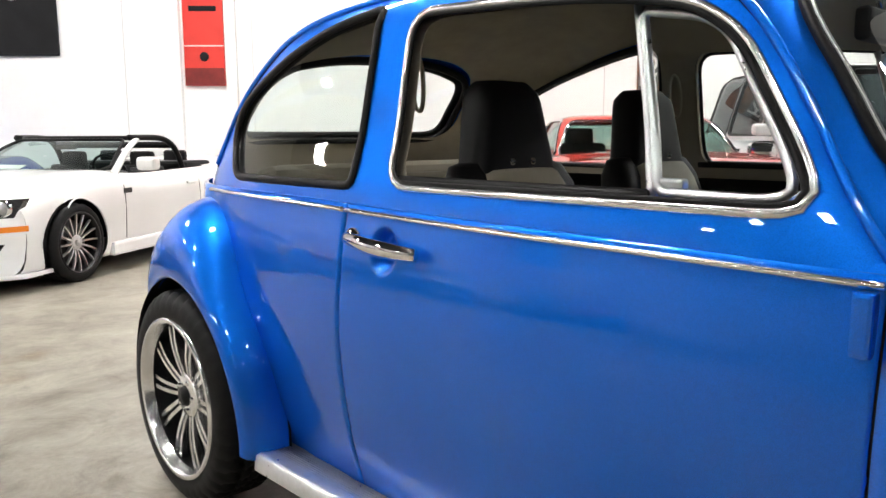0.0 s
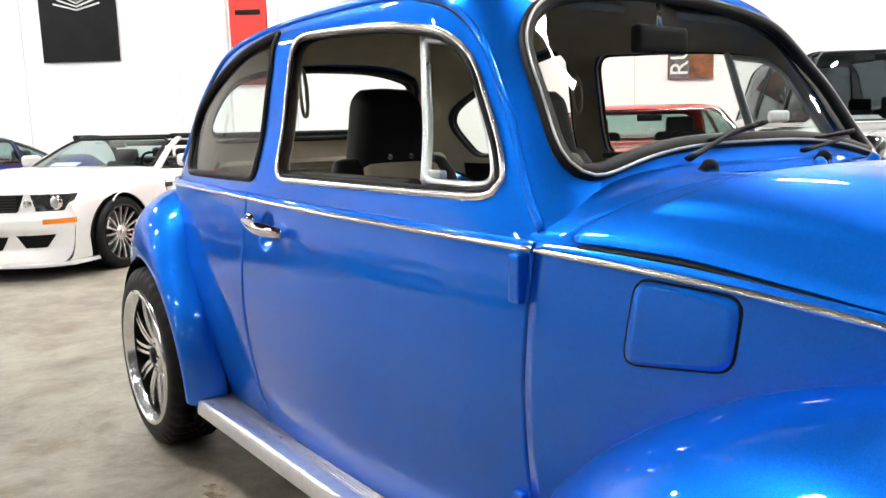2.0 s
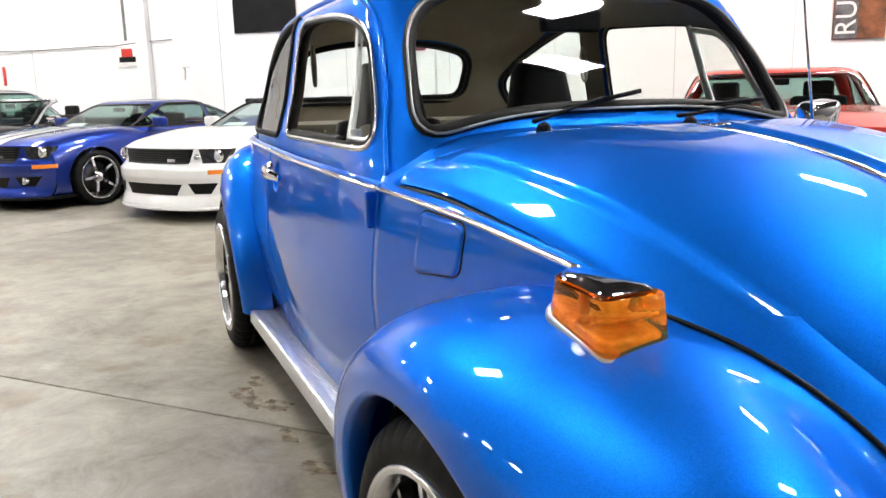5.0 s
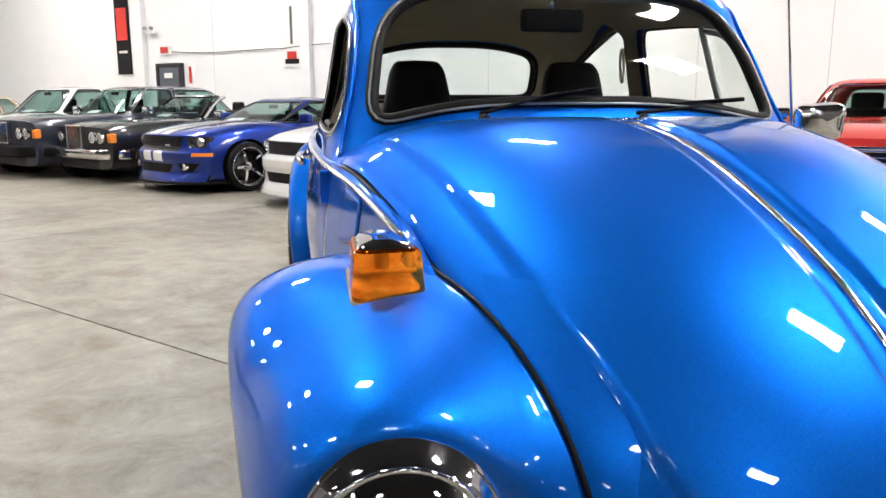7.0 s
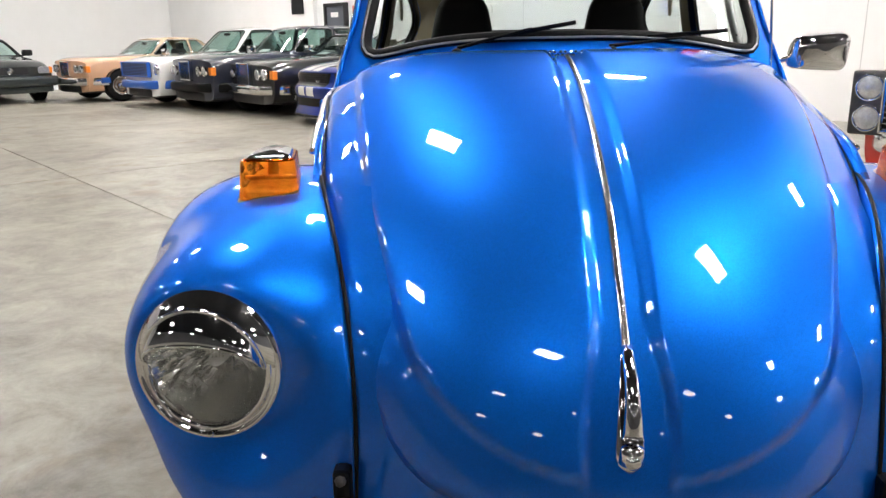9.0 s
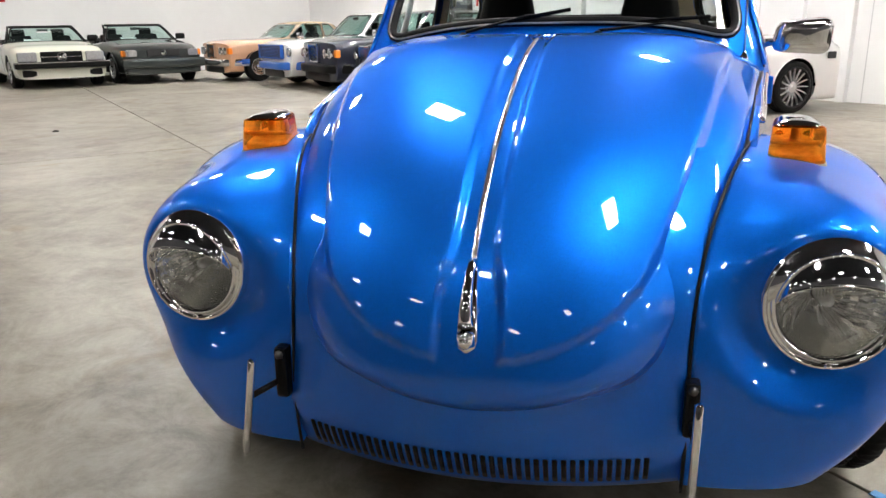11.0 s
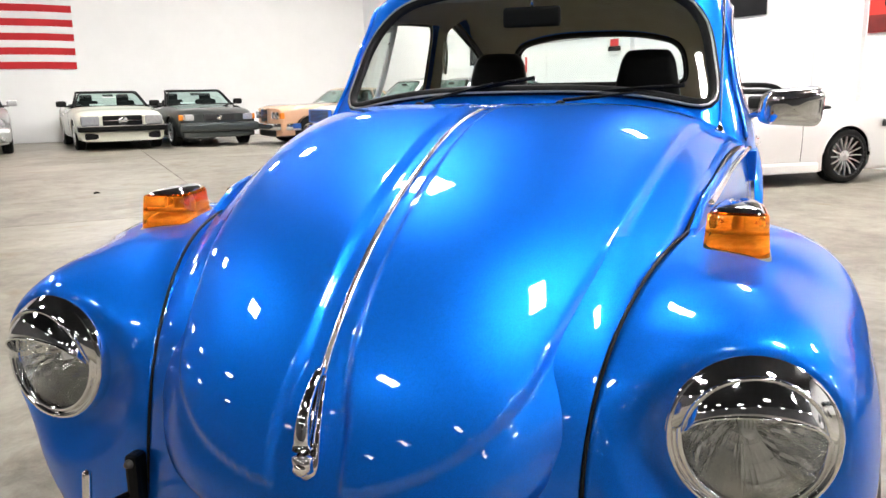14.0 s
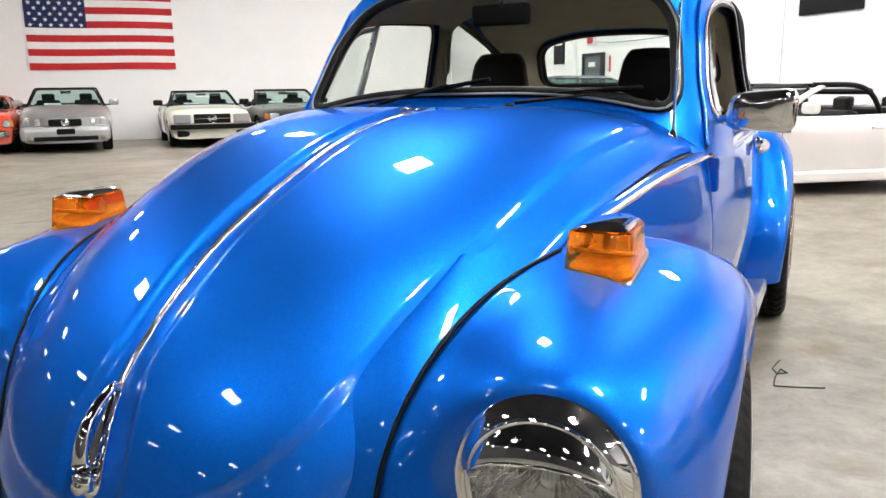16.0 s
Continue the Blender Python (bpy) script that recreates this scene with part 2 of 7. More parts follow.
def concrete():
    m = bpy.data.materials.new("sealed_concrete")
    m.use_nodes = True
    nt = m.node_tree
    b = nt.nodes["Principled BSDF"]
    co = nt.nodes.new("ShaderNodeTexCoord")
    layers = []
    for sc, det, ro in ((0.55, 10, 0.75), (4, 12, 0.78), (60, 4, 0.6)):
        n = nt.nodes.new("ShaderNodeTexNoise")
        n.inputs["Scale"].default_value, n.inputs["Detail"].default_value, n.inputs["Roughness"].default_value = sc, det, ro
        n.inputs["Distortion"].default_value = 0.6
        nt.links.new(co.outputs["Object"], n.inputs["Vector"])
        layers.append(n)
    r = nt.nodes.new("ShaderNodeValToRGB")
    r.color_ramp.elements[0].position, r.color_ramp.elements[0].color = 0.385, (0.098, 0.083, 0.06, 1)
    r.color_ramp.elements[1].position, r.color_ramp.elements[1].color = 0.62, (0.37, 0.346, 0.292, 1)
    e = r.color_ramp.elements.new(0.5)
    e.color = (0.238, 0.218, 0.178, 1)
    s1 = nt.nodes.new("ShaderNodeMath")
    s1.operation = "MULTIPLY_ADD"
    s1.inputs[1].default_value = 0.46
    nt.links.new(layers[1].outputs["Fac"], s1.inputs[0])
    s0 = nt.nodes.new("ShaderNodeMath")
    s0.operation = "MULTIPLY"
    s0.inputs[1].default_value = 0.54
    nt.links.new(layers[0].outputs["Fac"], s0.inputs[0])
    nt.links.new(s0.outputs[0], s1.inputs[2])
    nt.links.new(s1.outputs[0], r.inputs["Fac"])
    st = nt.nodes.new("ShaderNodeTexNoise")
    st.inputs["Scale"].default_value, st.inputs["Detail"].default_value = 2.3, 9
    nt.links.new(co.outputs["Object"], st.inputs["Vector"])
    sm = nt.nodes.new("ShaderNodeMapRange")
    sm.inputs["From Min"].default_value, sm.inputs["From Max"].default_value = 0.6, 0.7
    nt.links.new(st.outputs["Fac"], sm.inputs["Value"])
    mx = nt.nodes.new("ShaderNodeMix")
    mx.data_type, mx.blend_type = "RGBA", "MULTIPLY"
    mx.inputs["B"].default_value = (0.66, 0.53, 0.36, 1)
    mm = nt.nodes.new("ShaderNodeMath")
    mm.operation = "MULTIPLY"
    mm.inputs[1].default_value = 0.75
    nt.links.new(sm.outputs[0], mm.inputs[0])
    nt.links.new(mm.outputs[0], mx.inputs["Factor"])
    nt.links.new(r.outputs["Color"], mx.inputs["A"])
    nt.links.new(mx.outputs["Result"], b.inputs["Base Color"])
    rr = nt.nodes.new("ShaderNodeMapRange")
    rr.inputs["To Min"].default_value, rr.inputs["To Max"].default_value = 0.32, 0.55
    nt.links.new(layers[1].outputs["Fac"], rr.inputs["Value"])
    nt.links.new(rr.outputs[0], b.inputs["Roughness"])
    bp = nt.nodes.new("ShaderNodeBump")
    bp.inputs["Strength"].default_value, bp.inputs["Distance"].default_value = 0.12, 0.002
    nt.links.new(layers[2].outputs["Fac"], bp.inputs["Height"])
    nt.links.new(bp.outputs["Normal"], b.inputs["Normal"])
    return m


CONCRETE = concrete()

# ---------------------------------------------------------------- the hall
# The hall's axes: HU points from the back wall into the hall, HV along the back wall.
HU, HV = Vector((0.757, -0.655, 0)).normalized(), Vector((0.655, 0.757, 0)).normalized()
HALL = Matrix(((HU.x, HV.x, 0, -8.1), (HU.y, HV.y, 0, 2.9), (0, 0, 1, 0), (0, 0, 0, 1)))  # origin: foot of the back wall
WALL_H = 5.6


def hall_box(name, u0, u1, v0, v1, z0, z1, mat, label, category="wall", kind="structure", bevel=0.0):
    me = box((u1 - u0, v1 - v0, z1 - z0), ((u0 + u1) / 2, (v0 + v1) / 2, (z0 + z1) / 2), bevel)
    return solo(name, me, mat, label, category, kind=kind, m=HALL)


V_END, U_END, V_FAR, U_BACK = -14.6, 23.0, 18.0, 0.29
hall_box("wall_west", U_BACK - 0.3, U_BACK, V_END - 0.3, V_FAR + 0.3, -0.05, WALL_H, WALL, "white painted showroom wall behind the parked cars")
hall_box("wall_south", U_BACK, U_END, V_END - 0.3, V_END, -0.05, WALL_H, WALL, "white painted showroom wall with a large flag")
# two added walls close the hall out of view, darkened to limit bounce
hall_box("wall_north", U_BACK, U_END, V_FAR, V_FAR + 0.3, -0.05, WALL_H, LOW_BOUNCE_WALL, "unseen showroom end wall, darkened to cut bounce light")
hall_box("wall_east", U_END, U_END + 0.3, V_END - 0.3, V_FAR + 0.3, -0.05, WALL_H, LOW_BOUNCE_WALL, "unseen showroom wall opposite the cars, darkened to cut bounce light")
hall_box("ceiling", U_BACK - 0.3, U_END + 0.3, V_END - 0.3, V_FAR + 0.3, WALL_H, WALL_H + 0.2, CEILING, "dark painted high showroom ceiling", "ceiling")

# concrete floor in saw-cut slabs; its joints run along the hall
floor = solo("floor", box((U_END - U_BACK, V_FAR - V_END, 0.1), ((U_END + U_BACK) / 2, (V_FAR + V_END) / 2, -0.07), 0), BLACK, "grey-brown sealed concrete floor with saw-cut joints", "floor", kind="structure", m=HALL)
SLAB = 6.2
JA = math.radians(43.8)
joint_frame = Matrix.Translation((1.31, 0.83, 0)) @ Matrix.Rotation(JA, 4, "Z")
hall_inv = HALL.inverted()
slab_mesh = box((SLAB - 0.009, SLAB - 0.009, 0.02), (0, 0, -0.01), 0.002, 1)
slab_mesh.materials.append(CONCRETE)
for i in range(-7, 6):
    for j in range(-6, 7):
        m = joint_frame @ Matrix.Translation(((i + 0.5) * SLAB, (j + 0.5) * SLAB, 0))
        c = hall_inv @ m.translation
        if -4 < c.x < U_END + 3 and V_END - 3 < c.y < V_FAR + 3:
            s = new("slab", slab_mesh)
            s.parent = floor
            s.matrix_parent_inverse = hall_inv
            s.matrix_basis = m

# rows of lamps under the ceiling: shallow trays with a lit face
LAMP = material("lamp_face", (1.0, 0.97, 0.93), 0.5, emit=LAMP_POWER)
HOUSING = material("lamp_housing", (0.55, 0.55, 0.56), 0.4, vary=0.1, scale=8)
tray = thing("ceiling_lamp", "white rectangular high-bay lamp hung under the ceiling", "lamp", "ceiling lamps")
part("housing", box((0.92, 0.46, 0.1), (0, 0, 0.055), 0.02), HOUSING, tray)
part("diffuser", box((0.8, 0.36, 0.012), (0, 0, -0.002), 0.003, 1), LAMP, tray, "lit white diffuser")
for hx in (-0.36, 0.36):
    part("hanger", tube([(hx, 0, 0.1), (hx, 0, 0.75)], 0.008, 6), HOUSING, tray)
# the lamps over the cars burn fully, those over the empty front corner of the hall only weakly
def lamp_share(u, v):
    if u < 5:
        return 1.3
    if u < 10:
        return 0.9 if v < 8 else 0.5
    if v < 3:
        return 0.45 if u < 14 else 0.2
    return 0.32 if u < 14 and v < 8 else 0.08


faces = {}
first = True
for u_lamp in (3.0, 7.65, 12.3, 16.9, 21.4):
    for v_lamp in (-10.3, -5.0, 0.5, 5.8, 11.0, 16.2):
        share = lamp_share(u_lamp, v_lamp)
        if share not in faces:
            faces[share] = box((0.8, 0.36, 0.012), (0, 0, -0.002), 0.003, 1)
            faces[share].materials.append(material("lamp_face", (1.0, 0.97, 0.93), 0.5, emit=LAMP_POWER * share))
        m = HALL @ Matrix.Translation((u_lamp, v_lamp, WALL_H - 0.75)) @ Matrix.Rotation(math.radians(90), 4, "Z")
        lit = tray
        if first:
            tray.matrix_basis, first = m, False
        else:
            lit = copy_thing(tray, m)
        for piece in lit.children:
            if piece.name.startswith("diffuser"):
                piece.data = faces[share]

# ---------------------------------------------------------------- domes: the upper bodies of cars


class Dome:
    """A car's upper body: plan outlines that shrink with height. rows: (z, half width, front x, rear x)."""

    def __init__(self, rows, xm, nf=4.5, nr=3.0, inset=0.0, ym=0.0):
        r = np.array(rows, float)
        k = np.arange(len(r))
        self.k = k
        self.zk = spline(k, r[:, 0])
        self.b = spline(k, np.maximum(r[:, 1] - inset, 0))
        self.f = spline(k, np.maximum(r[:, 2] - xm - inset, 0))
        self.r = spline(k, np.maximum(xm - r[:, 3] - inset, 0))
        if inset:
            zz = r[:, 0].copy()
            zz[len(r) // 2:] -= inset
            self.zk = spline(k, zz)
        self.xm, self.nf, self.nr, self.ym = xm, nf, nr, ym
        self.top = len(r) - 1
        kk = np.linspace(0, self.top, 600)
        self.tab = (self.zk(kk), kk)

    def at_z(self, z):
        return np.interp(z, *self.tab)

    def expo(self, k):
        e = smooth(self.top - 2.5, self.top, k)
        return self.nf * (1 - e) + 2.2 * e, self.nr * (1 - e) + 2.2 * e

    def side(self, x, z):
        """Half width at x, z."""
        k = self.at_z(z)
        nf, nr = self.expo(k)
        d = np.asarray(x) - self.xm
        a = np.where(d > 0, self.f(k), self.r(k))
        n = np.where(d > 0, nf, nr)
        return self.b(k) * np.maximum(1 - np.minimum(np.abs(d) / a, 1) ** n, 0) ** (1 / n)

    def ends(self, y, z, front):
        k = self.at_z(z)
        nf, nr = self.expo(k)
        n = nf if front else nr
        q = np.maximum(1 - np.minimum(np.abs(y) / self.b(k), 1) ** n, 0) ** (1 / n)
        return self.xm + self.f(k) * q if front else self.xm - self.r(k) * q

    def outline(self, k, n):
        t = np.linspace(0, math.pi / 2, 200)
        nf, nr = self.expo(k)
        c, s = np.cos(t), np.sin(t)
        fx, fy = self.xm + self.f(k) * c ** (2 / nf), self.b(k) * s ** (2 / nf)
        rx, ry = self.xm - self.r(k) * c ** (2 / nr), self.b(k) * s ** (2 / nr)
        half = np.vstack([np.stack([fx, fy], 1), np.stack([rx, ry], 1)[::-1][1:]])
        h = resample(half, n)
        return np.vstack([h, (h * (1, -1))[::-1][1:-1]])

    def shell(self, holes, n=110, rows=70, k0=0.0, k1=None):
        """The skin, with holes: (side, polygon); side is 'r' or 'l' in x,z or 'f' or 'b' in y,z."""
        k1 = self.top if k1 is None else k1
        ks = np.linspace(k0, k1 - 1e-3 if k1 == self.top else k1, rows)
        v = []
        for k in ks:
            o = self.outline(k, n)
            v.append(np.column_stack([o + (0, self.ym), np.full(len(o), self.zk(k))]))
        v = np.array(v)
        c = v.shape[1]
        faces = np.array(grid_faces(rows, c, True))
        p = v.reshape(-1, 3)
        keep = np.ones(len(faces), bool)
        mid = p[faces].mean(1)
        for sidename, poly in holes:
            if sidename in "rl":
                q, ok = mid[:, [0, 2]], (mid[:, 1] < 0) == (sidename == "r")
            else:
                q, ok = mid[:, [1, 2]], (mid[:, 0] > self.xm) == (sidename == "f")
            cut = ok & inside(poly, q)
            used_cut = np.zeros(len(p), bool)
            used_cut[faces[cut].ravel()] = True
            used_keep = np.zeros(len(p), bool)
            used_keep[faces[keep & ~cut].ravel()] = True
            dense = resample(poly, 900, True)
            for i in np.where(used_cut & used_keep)[0]:
                ab = p[i, [0, 2]] if sidename in "rl" else p[i, [1, 2]]
                w = dense[np.argmin(((dense - ab) ** 2).sum(1))]
                p[i] = self.place(sidename, w[None])[0]
            keep &= ~cut
        f = faces[keep]
        used = np.unique(f)
        renum = np.full(len(p), -1)
        renum[used] = np.arange(len(used))
        me = mesh_of(p[used], renum[f])
        if k1 == self.top:
            # close the very top
            n0 = (rows - 1) * c
            last = [int(renum[n0 + j]) for j in range(c)]
            bm = bmesh.new()
            bm.from_mesh(me)
            bm.verts.ensure_lookup_table()
            ff = bm.faces.new([bm.verts[i] for i in last])
            ff.smooth = True
            bm.to_mesh(me)
            bm.free()
        return me

    def place(self, sidename, w):
        """3D points of the outline w on the skin."""
        w = np.asarray(w, float)
        if sidename in "rl":
            y = self.side(w[:, 0], w[:, 1]) * (-1 if sidename == "r" else 1)
            return np.column_stack([w[:, 0], y + self.ym, w[:, 1]])
        return np.column_stack([self.ends(w[:, 0], w[:, 1], sidename == "f"), w[:, 0] + self.ym, w[:, 1]])

    def pane(self, sidename, poly, inset=0.006, n=14):
        """A glass pane that follows the skin inside the outline, as rings towards its middle."""
        d = resample(poly, 64, True)
        c = d.mean(0)
        rings = [self.place(sidename, c + (d - c) * s) for s in np.linspace(1.0, 0.02, n)]
        p = np.array(rings)
        off = {"r": (0, inset, 0), "l": (0, -inset, 0), "f": (-inset, 0, 0), "b": (inset, 0, 0)}[sidename]
        p = p + np.array(off)
        me = mesh_grid(p, wrap=True, flip=sidename in "rf")
        return me

    def rim(self, sidename, poly, radius, grow=0.0, out=0.0, sides=8, n=120, flat=1.0, span=None):
        """A round strip along an outline."""
        d = resample(poly, n, True)
        if grow:
            t = np.roll(d, -1, 0) - np.roll(d, 1, 0)
            t /= np.linalg.norm(t, axis=1)[:, None]
            nrm = np.column_stack([t[:, 1], -t[:, 0]])
            if ((d - d.mean(0)) * nrm).sum() < 0:
                nrm = -nrm
            d = d + nrm * grow
        p = self.place(sidename, d)
        ax = {"r": (0, -1, 0), "l": (0, 1, 0), "f": (1, 0, 0.3), "b": (-1, 0, 0.5)}[sidename]
        p = p + np.array(ax) * out
        if span:
            p = p[span[0]:span[1]]
            return tube(p, radius, sides, False, flat, up=ax)
        return tube(p, radius, sides, True, flat, up=ax)


# ---------------------------------------------------------------- the blue car
# Its own axes are the world's: x ahead, y to its left, origin on the floor midway between the axles.
car = thing("vintage_car", "glossy metallic blue two-door vintage car without bumpers on the showroom floor", "car")
AXF, AXR, HUB = 1.21, -1.265, 0.31

ROOF = [(0.85, 0.658, 0.58, -1.611), (0.93, 0.643, 0.514, -1.605), (1.03, 0.614, 0.445, -1.561), (1.13, 0.595, 0.379, -1.483),
        (1.23, 0.577, 0.299, -1.347), (1.308, 0.547, 0.249, -1.189), (1.37, 0.443, 0.185, -1.026), (1.415, 0.345, 0.075, -0.834),
        (1.438, 0.228, -0.051, -0.611), (1.447, 0.0, -0.23, -0.24)]
ROOF_Y = 0.0106  # the upper body sits a little to the left
dome = Dome(ROOF, -0.25, 8.1, 4.6, ym=ROOF_Y)
WIN_DOOR = rounded([(-0.458, 0.941), (-0.46, 1.278), (-0.013, 1.256), (0.215, 1.213), (0.362, 0.975), (0.366, 0.942)], [0.05, 0.06, 0.2, 0.1, 0.07, 0.05])
WIN_QUARTER = rounded([(-0.588, 0.922), (-0.574, 1.317), (-0.78, 1.289), (-1.056, 1.21), (-1.289, 1.092), (-1.167, 0.922)], [0.03, 0.03, 0.15, 0.15, 0.12, 0.045])
half = [(0.284, 1.002), (0.555, 0.944), (0.498, 1.277), (0.199, 1.339)]
WIN_FRONT = rounded(half + [(-y, z) for y, z in half[::-1]], [0.2, 0.088, 0.151, 0.2, 0.2, 0.151, 0.088, 0.2])
WIN_REAR = rounded([(-0.45, 1.025), (0.45, 1.025), (0.42, 1.235), (0.2, 1.285), (-0.2, 1.285), (-0.42, 1.235)], [0.08, 0.08, 0.09, 0.15, 0.15, 0.09])
HOLES = [("r", WIN_DOOR), ("l", WIN_DOOR), ("r", WIN_QUARTER), ("l", WIN_QUARTER), ("f", WIN_FRONT), ("b", WIN_REAR)]
part("roof", dome.shell(HOLES, 130, 84), BLUE, car, "blue metallic roof and window pillars")
lining = Dome(ROOF, -0.25, 8.1, 4.6, inset=0.028, ym=ROOF_Y)
part("headliner", lining.shell(HOLES, 100, 60), HEADLINER, car, "beige cloth headliner")
for sd, poly in HOLES:
    glassname = {"f": "windshield", "b": "rear_window"}.get(sd, "side_window")
    if sd in "rl" and poly is WIN_DOOR:
        # only the vent pane keeps its glass: the door glass is wound down
        vp = rounded([(0.062, 1.228), (0.136, 0.948), (0.345, 0.948), (0.335, 0.99), (0.2, 1.205)], [0.01, 0.02, 0.04, 0.06, 0.06])
        pane = part("vent_window", dome.pane(sd, vp, 0.026), GLASS, car, "clear glass")
    else:
        pane = part(glassname, dome.pane(sd, poly, 0.008), GLASS, car, "clear glass")
    pane.visible_shadow = False
    seal_r, seal_in = (0.0165, -0.01) if sd in "fb" else (0.0055, 0.001) if poly is WIN_DOOR else (0.0105, -0.005)
    part("window_seal", dome.rim(sd, poly, seal_r, seal_in, 0.002, flat=0.7), RUBBER, car, "thick black rubber or dark gap line seal")
    if sd in "rl" and poly is WIN_DOOR:
        part("window_trim", dome.rim(sd, poly, 0.008, 0.011, 0.002, flat=0.6), TRIM, car, "chrome")
    if poly is not WIN_DOOR:
        part("inner_seal", dome.rim(sd, poly, 0.012, -0.002, -0.017), RUBBER, car, "black rubber or dark gap line inner seal")
    if sd == "f":
        part("window_trim", dome.rim(sd, poly, 0.0032, -0.003, 0.0145, flat=0.6), DULL_TRIM, car, "dull grey bead in the seal")

# lower body sides: half width by length and height
HW = spline([-1.72, -1.5, -1.14, -0.85, -0.55, -0.2, 0.1, 0.47, 0.81, 1.0, 1.23, 1.45, 1.62, 1.7],
            [0.41, 0.545, 0.64, 0.658, 0.666, 0.668, 0.657, 0.625, 0.567, 0.536, 0.492, 0.435, 0.371, 0.335])
BULGE = spline([0.15, 0.25, 0.35, 0.5, 0.62, 0.74, 0.82, 0.87, 0.95], [-0.06, -0.032, -0.005, 0.02, 0.028, 0.02, 0.009, 0.0, -0.014])
TRIM_Z = spline([-1.2, -0.567, -0.323, 0.1, 0.473, 0.8, 1.15], [0.885, 0.879, 0.874, 0.866, 0.855, 0.833, 0.79])


def flank(x, z, sign=-1):
    return np.column_stack([x, sign * (HW(x) + BULGE(np.asarray(z) + 0.0)), z])


def flank_panel(x0, x1, z_low, z_top, sign, nx=60, nz=40, turn=0.012):
    """A body panel with its rims turned inwards. z_low and z_top are functions of x."""
    xs, ts = np.linspace(x0, x1, nx), np.linspace(0, 1, nz)
    rows = []
    for t in ts:
        zz = z_low(xs) * (1 - t) + z_top(xs) * t
        rows.append(flank(xs, zz, sign))
    p = np.array(rows)
    p = np.concatenate([p[:1] + (0, -sign * turn, 0), p, p[-1:] + (0, -sign * turn, 0)], 0)
    p = np.concatenate([p[:, :1] + (0, -sign * turn, 0), p, p[:, -1:] + (0, -sign * turn, 0)], 1)
    return mesh_grid(p, flip=sign > 0)


def cut_round(me, x, z, r):
    """Takes a round piece out of a body side, where the wheel goes."""
    bm = bmesh.new()
    bm.from_mesh(me)
    gone = [q for q in bm.faces if math.hypot(q.calc_center_median().x - x, q.calc_center_median().z - z) < r]
    bmesh.ops.delete(bm, geom=gone, context="FACES")
    bm.to_mesh(me)
    bm.free()
    return me


for sgn in (-1, 1):
    low = lambda x: 0.205 + 0 * x
    top_r = lambda x: TRIM_Z(x) + 0.012
    top_f = spline([0.48, 0.8, 1.0, 1.14, 1.226, 1.45, 1.62, 1.68], [0.867, 0.847, 0.82, 0.797, 0.762, 0.66, 0.545, 0.49])
    part("quarter_panel", cut_round(flank_panel(-1.66, -0.57, low, top_r, sgn), AXR, HUB, 0.325), BLUE, car)
    skin = flank_panel(-0.5655, 0.4755, lambda x: 0.235 + 0 * x, top_r, sgn, 180, 110)
    # finger scoop behind the handle
    for vert in skin.vertices:
        r = math.hypot((vert.co.x + 0.425) / 0.9, vert.co.z - 0.806)
        if r < 0.05:
            vert.co.y -= sgn * 0.034 * float(smooth(0.047, 0.03, r))
    part("door", skin, BLUE, car)
    part("front_quarter_panel", cut_round(flank_panel(0.48, 1.52, low, top_f, sgn), AXF - 0.09, 0.29, 0.325), BLUE, car)
    for xa, xb in ((-1.3, -0.572), (-0.562, 0.474), (0.484, 1.12)):
        xs = np.linspace(xa, xb, 40)
        p = flank(xs, TRIM_Z(xs), sgn) + (0, sgn * 0.004, 0)
        part("belt_trim", tube(p, 0.0085, 8, flat=0.7, up=(0, 0, 1)), TRIM, car, "chrome strip")

# rear end and engine lid
ys = np.linspace(-0.38, 0.38, 40)
zs = np.linspace(0.3, 0.93, 24)
p = np.array([[(-1.72 - 0.1 * math.sin(min(1, (0.93 - z) / 0.4) * 1.5) + 0.9 * abs(y) ** 2.6 + 0.06 * smooth(0.5, 0.3, z), y, z) for y in ys] for z in zs])
part("engine_lid", mesh_grid(p, flip=True), BLUE, car)

# front apron with its slots
XN = spline([0.17, 0.21, 0.263, 0.36, 0.47, 0.55, 0.64, 0.7, 0.77], [1.69, 1.714, 1.738, 1.742, 1.725, 1.7, 1.64, 1.565, 1.455])
ys = np.linspace(-0.44, 0.44, 66)
zs = np.linspace(0.185, 0.77, 44)
p = np.array([[(XN(z) - 0.56 * y * y - 6 * max(0, abs(y) - 0.36) ** 2, y, z) for y in ys] for z in zs])
p = np.concatenate([p[:1] + (-0.03, 0, 0.004), p], 0)
apron = part("front_apron", mesh_grid(p, flip=True), BLUE, car)


# bonnet: centre profile, half width and drop of its edge by length; length 0 is its rear edge in the middle
HOOD_C = np.array([(0.05, 0.915), (0.3, 0.95), (0.5, 0.967), (0.69, 0.972), (0.8, 0.968), (1.0, 0.944), (1.2, 0.895), (1.4, 0.822), (1.55, 0.745), (1.69, 0.635), (1.758, 0.53), (1.788, 0.445), (1.788, 0.39), (1.768, 0.348)])
kk = np.arange(len(HOOD_C))
HX, HZ = spline(kk, HOOD_C[:, 0]), spline(kk, HOOD_C[:, 1])
arc = np.array([(HX(k), HZ(k)) for k in np.linspace(0, len(kk) - 1, 1000)])
arc_s = np.concatenate([[0], np.cumsum(np.linalg.norm(np.diff(arc, axis=0), axis=1))])
arc_s -= np.interp(0.69, arc[:400, 0], arc_s[:400])
HOOD_L = arc_s[-1]
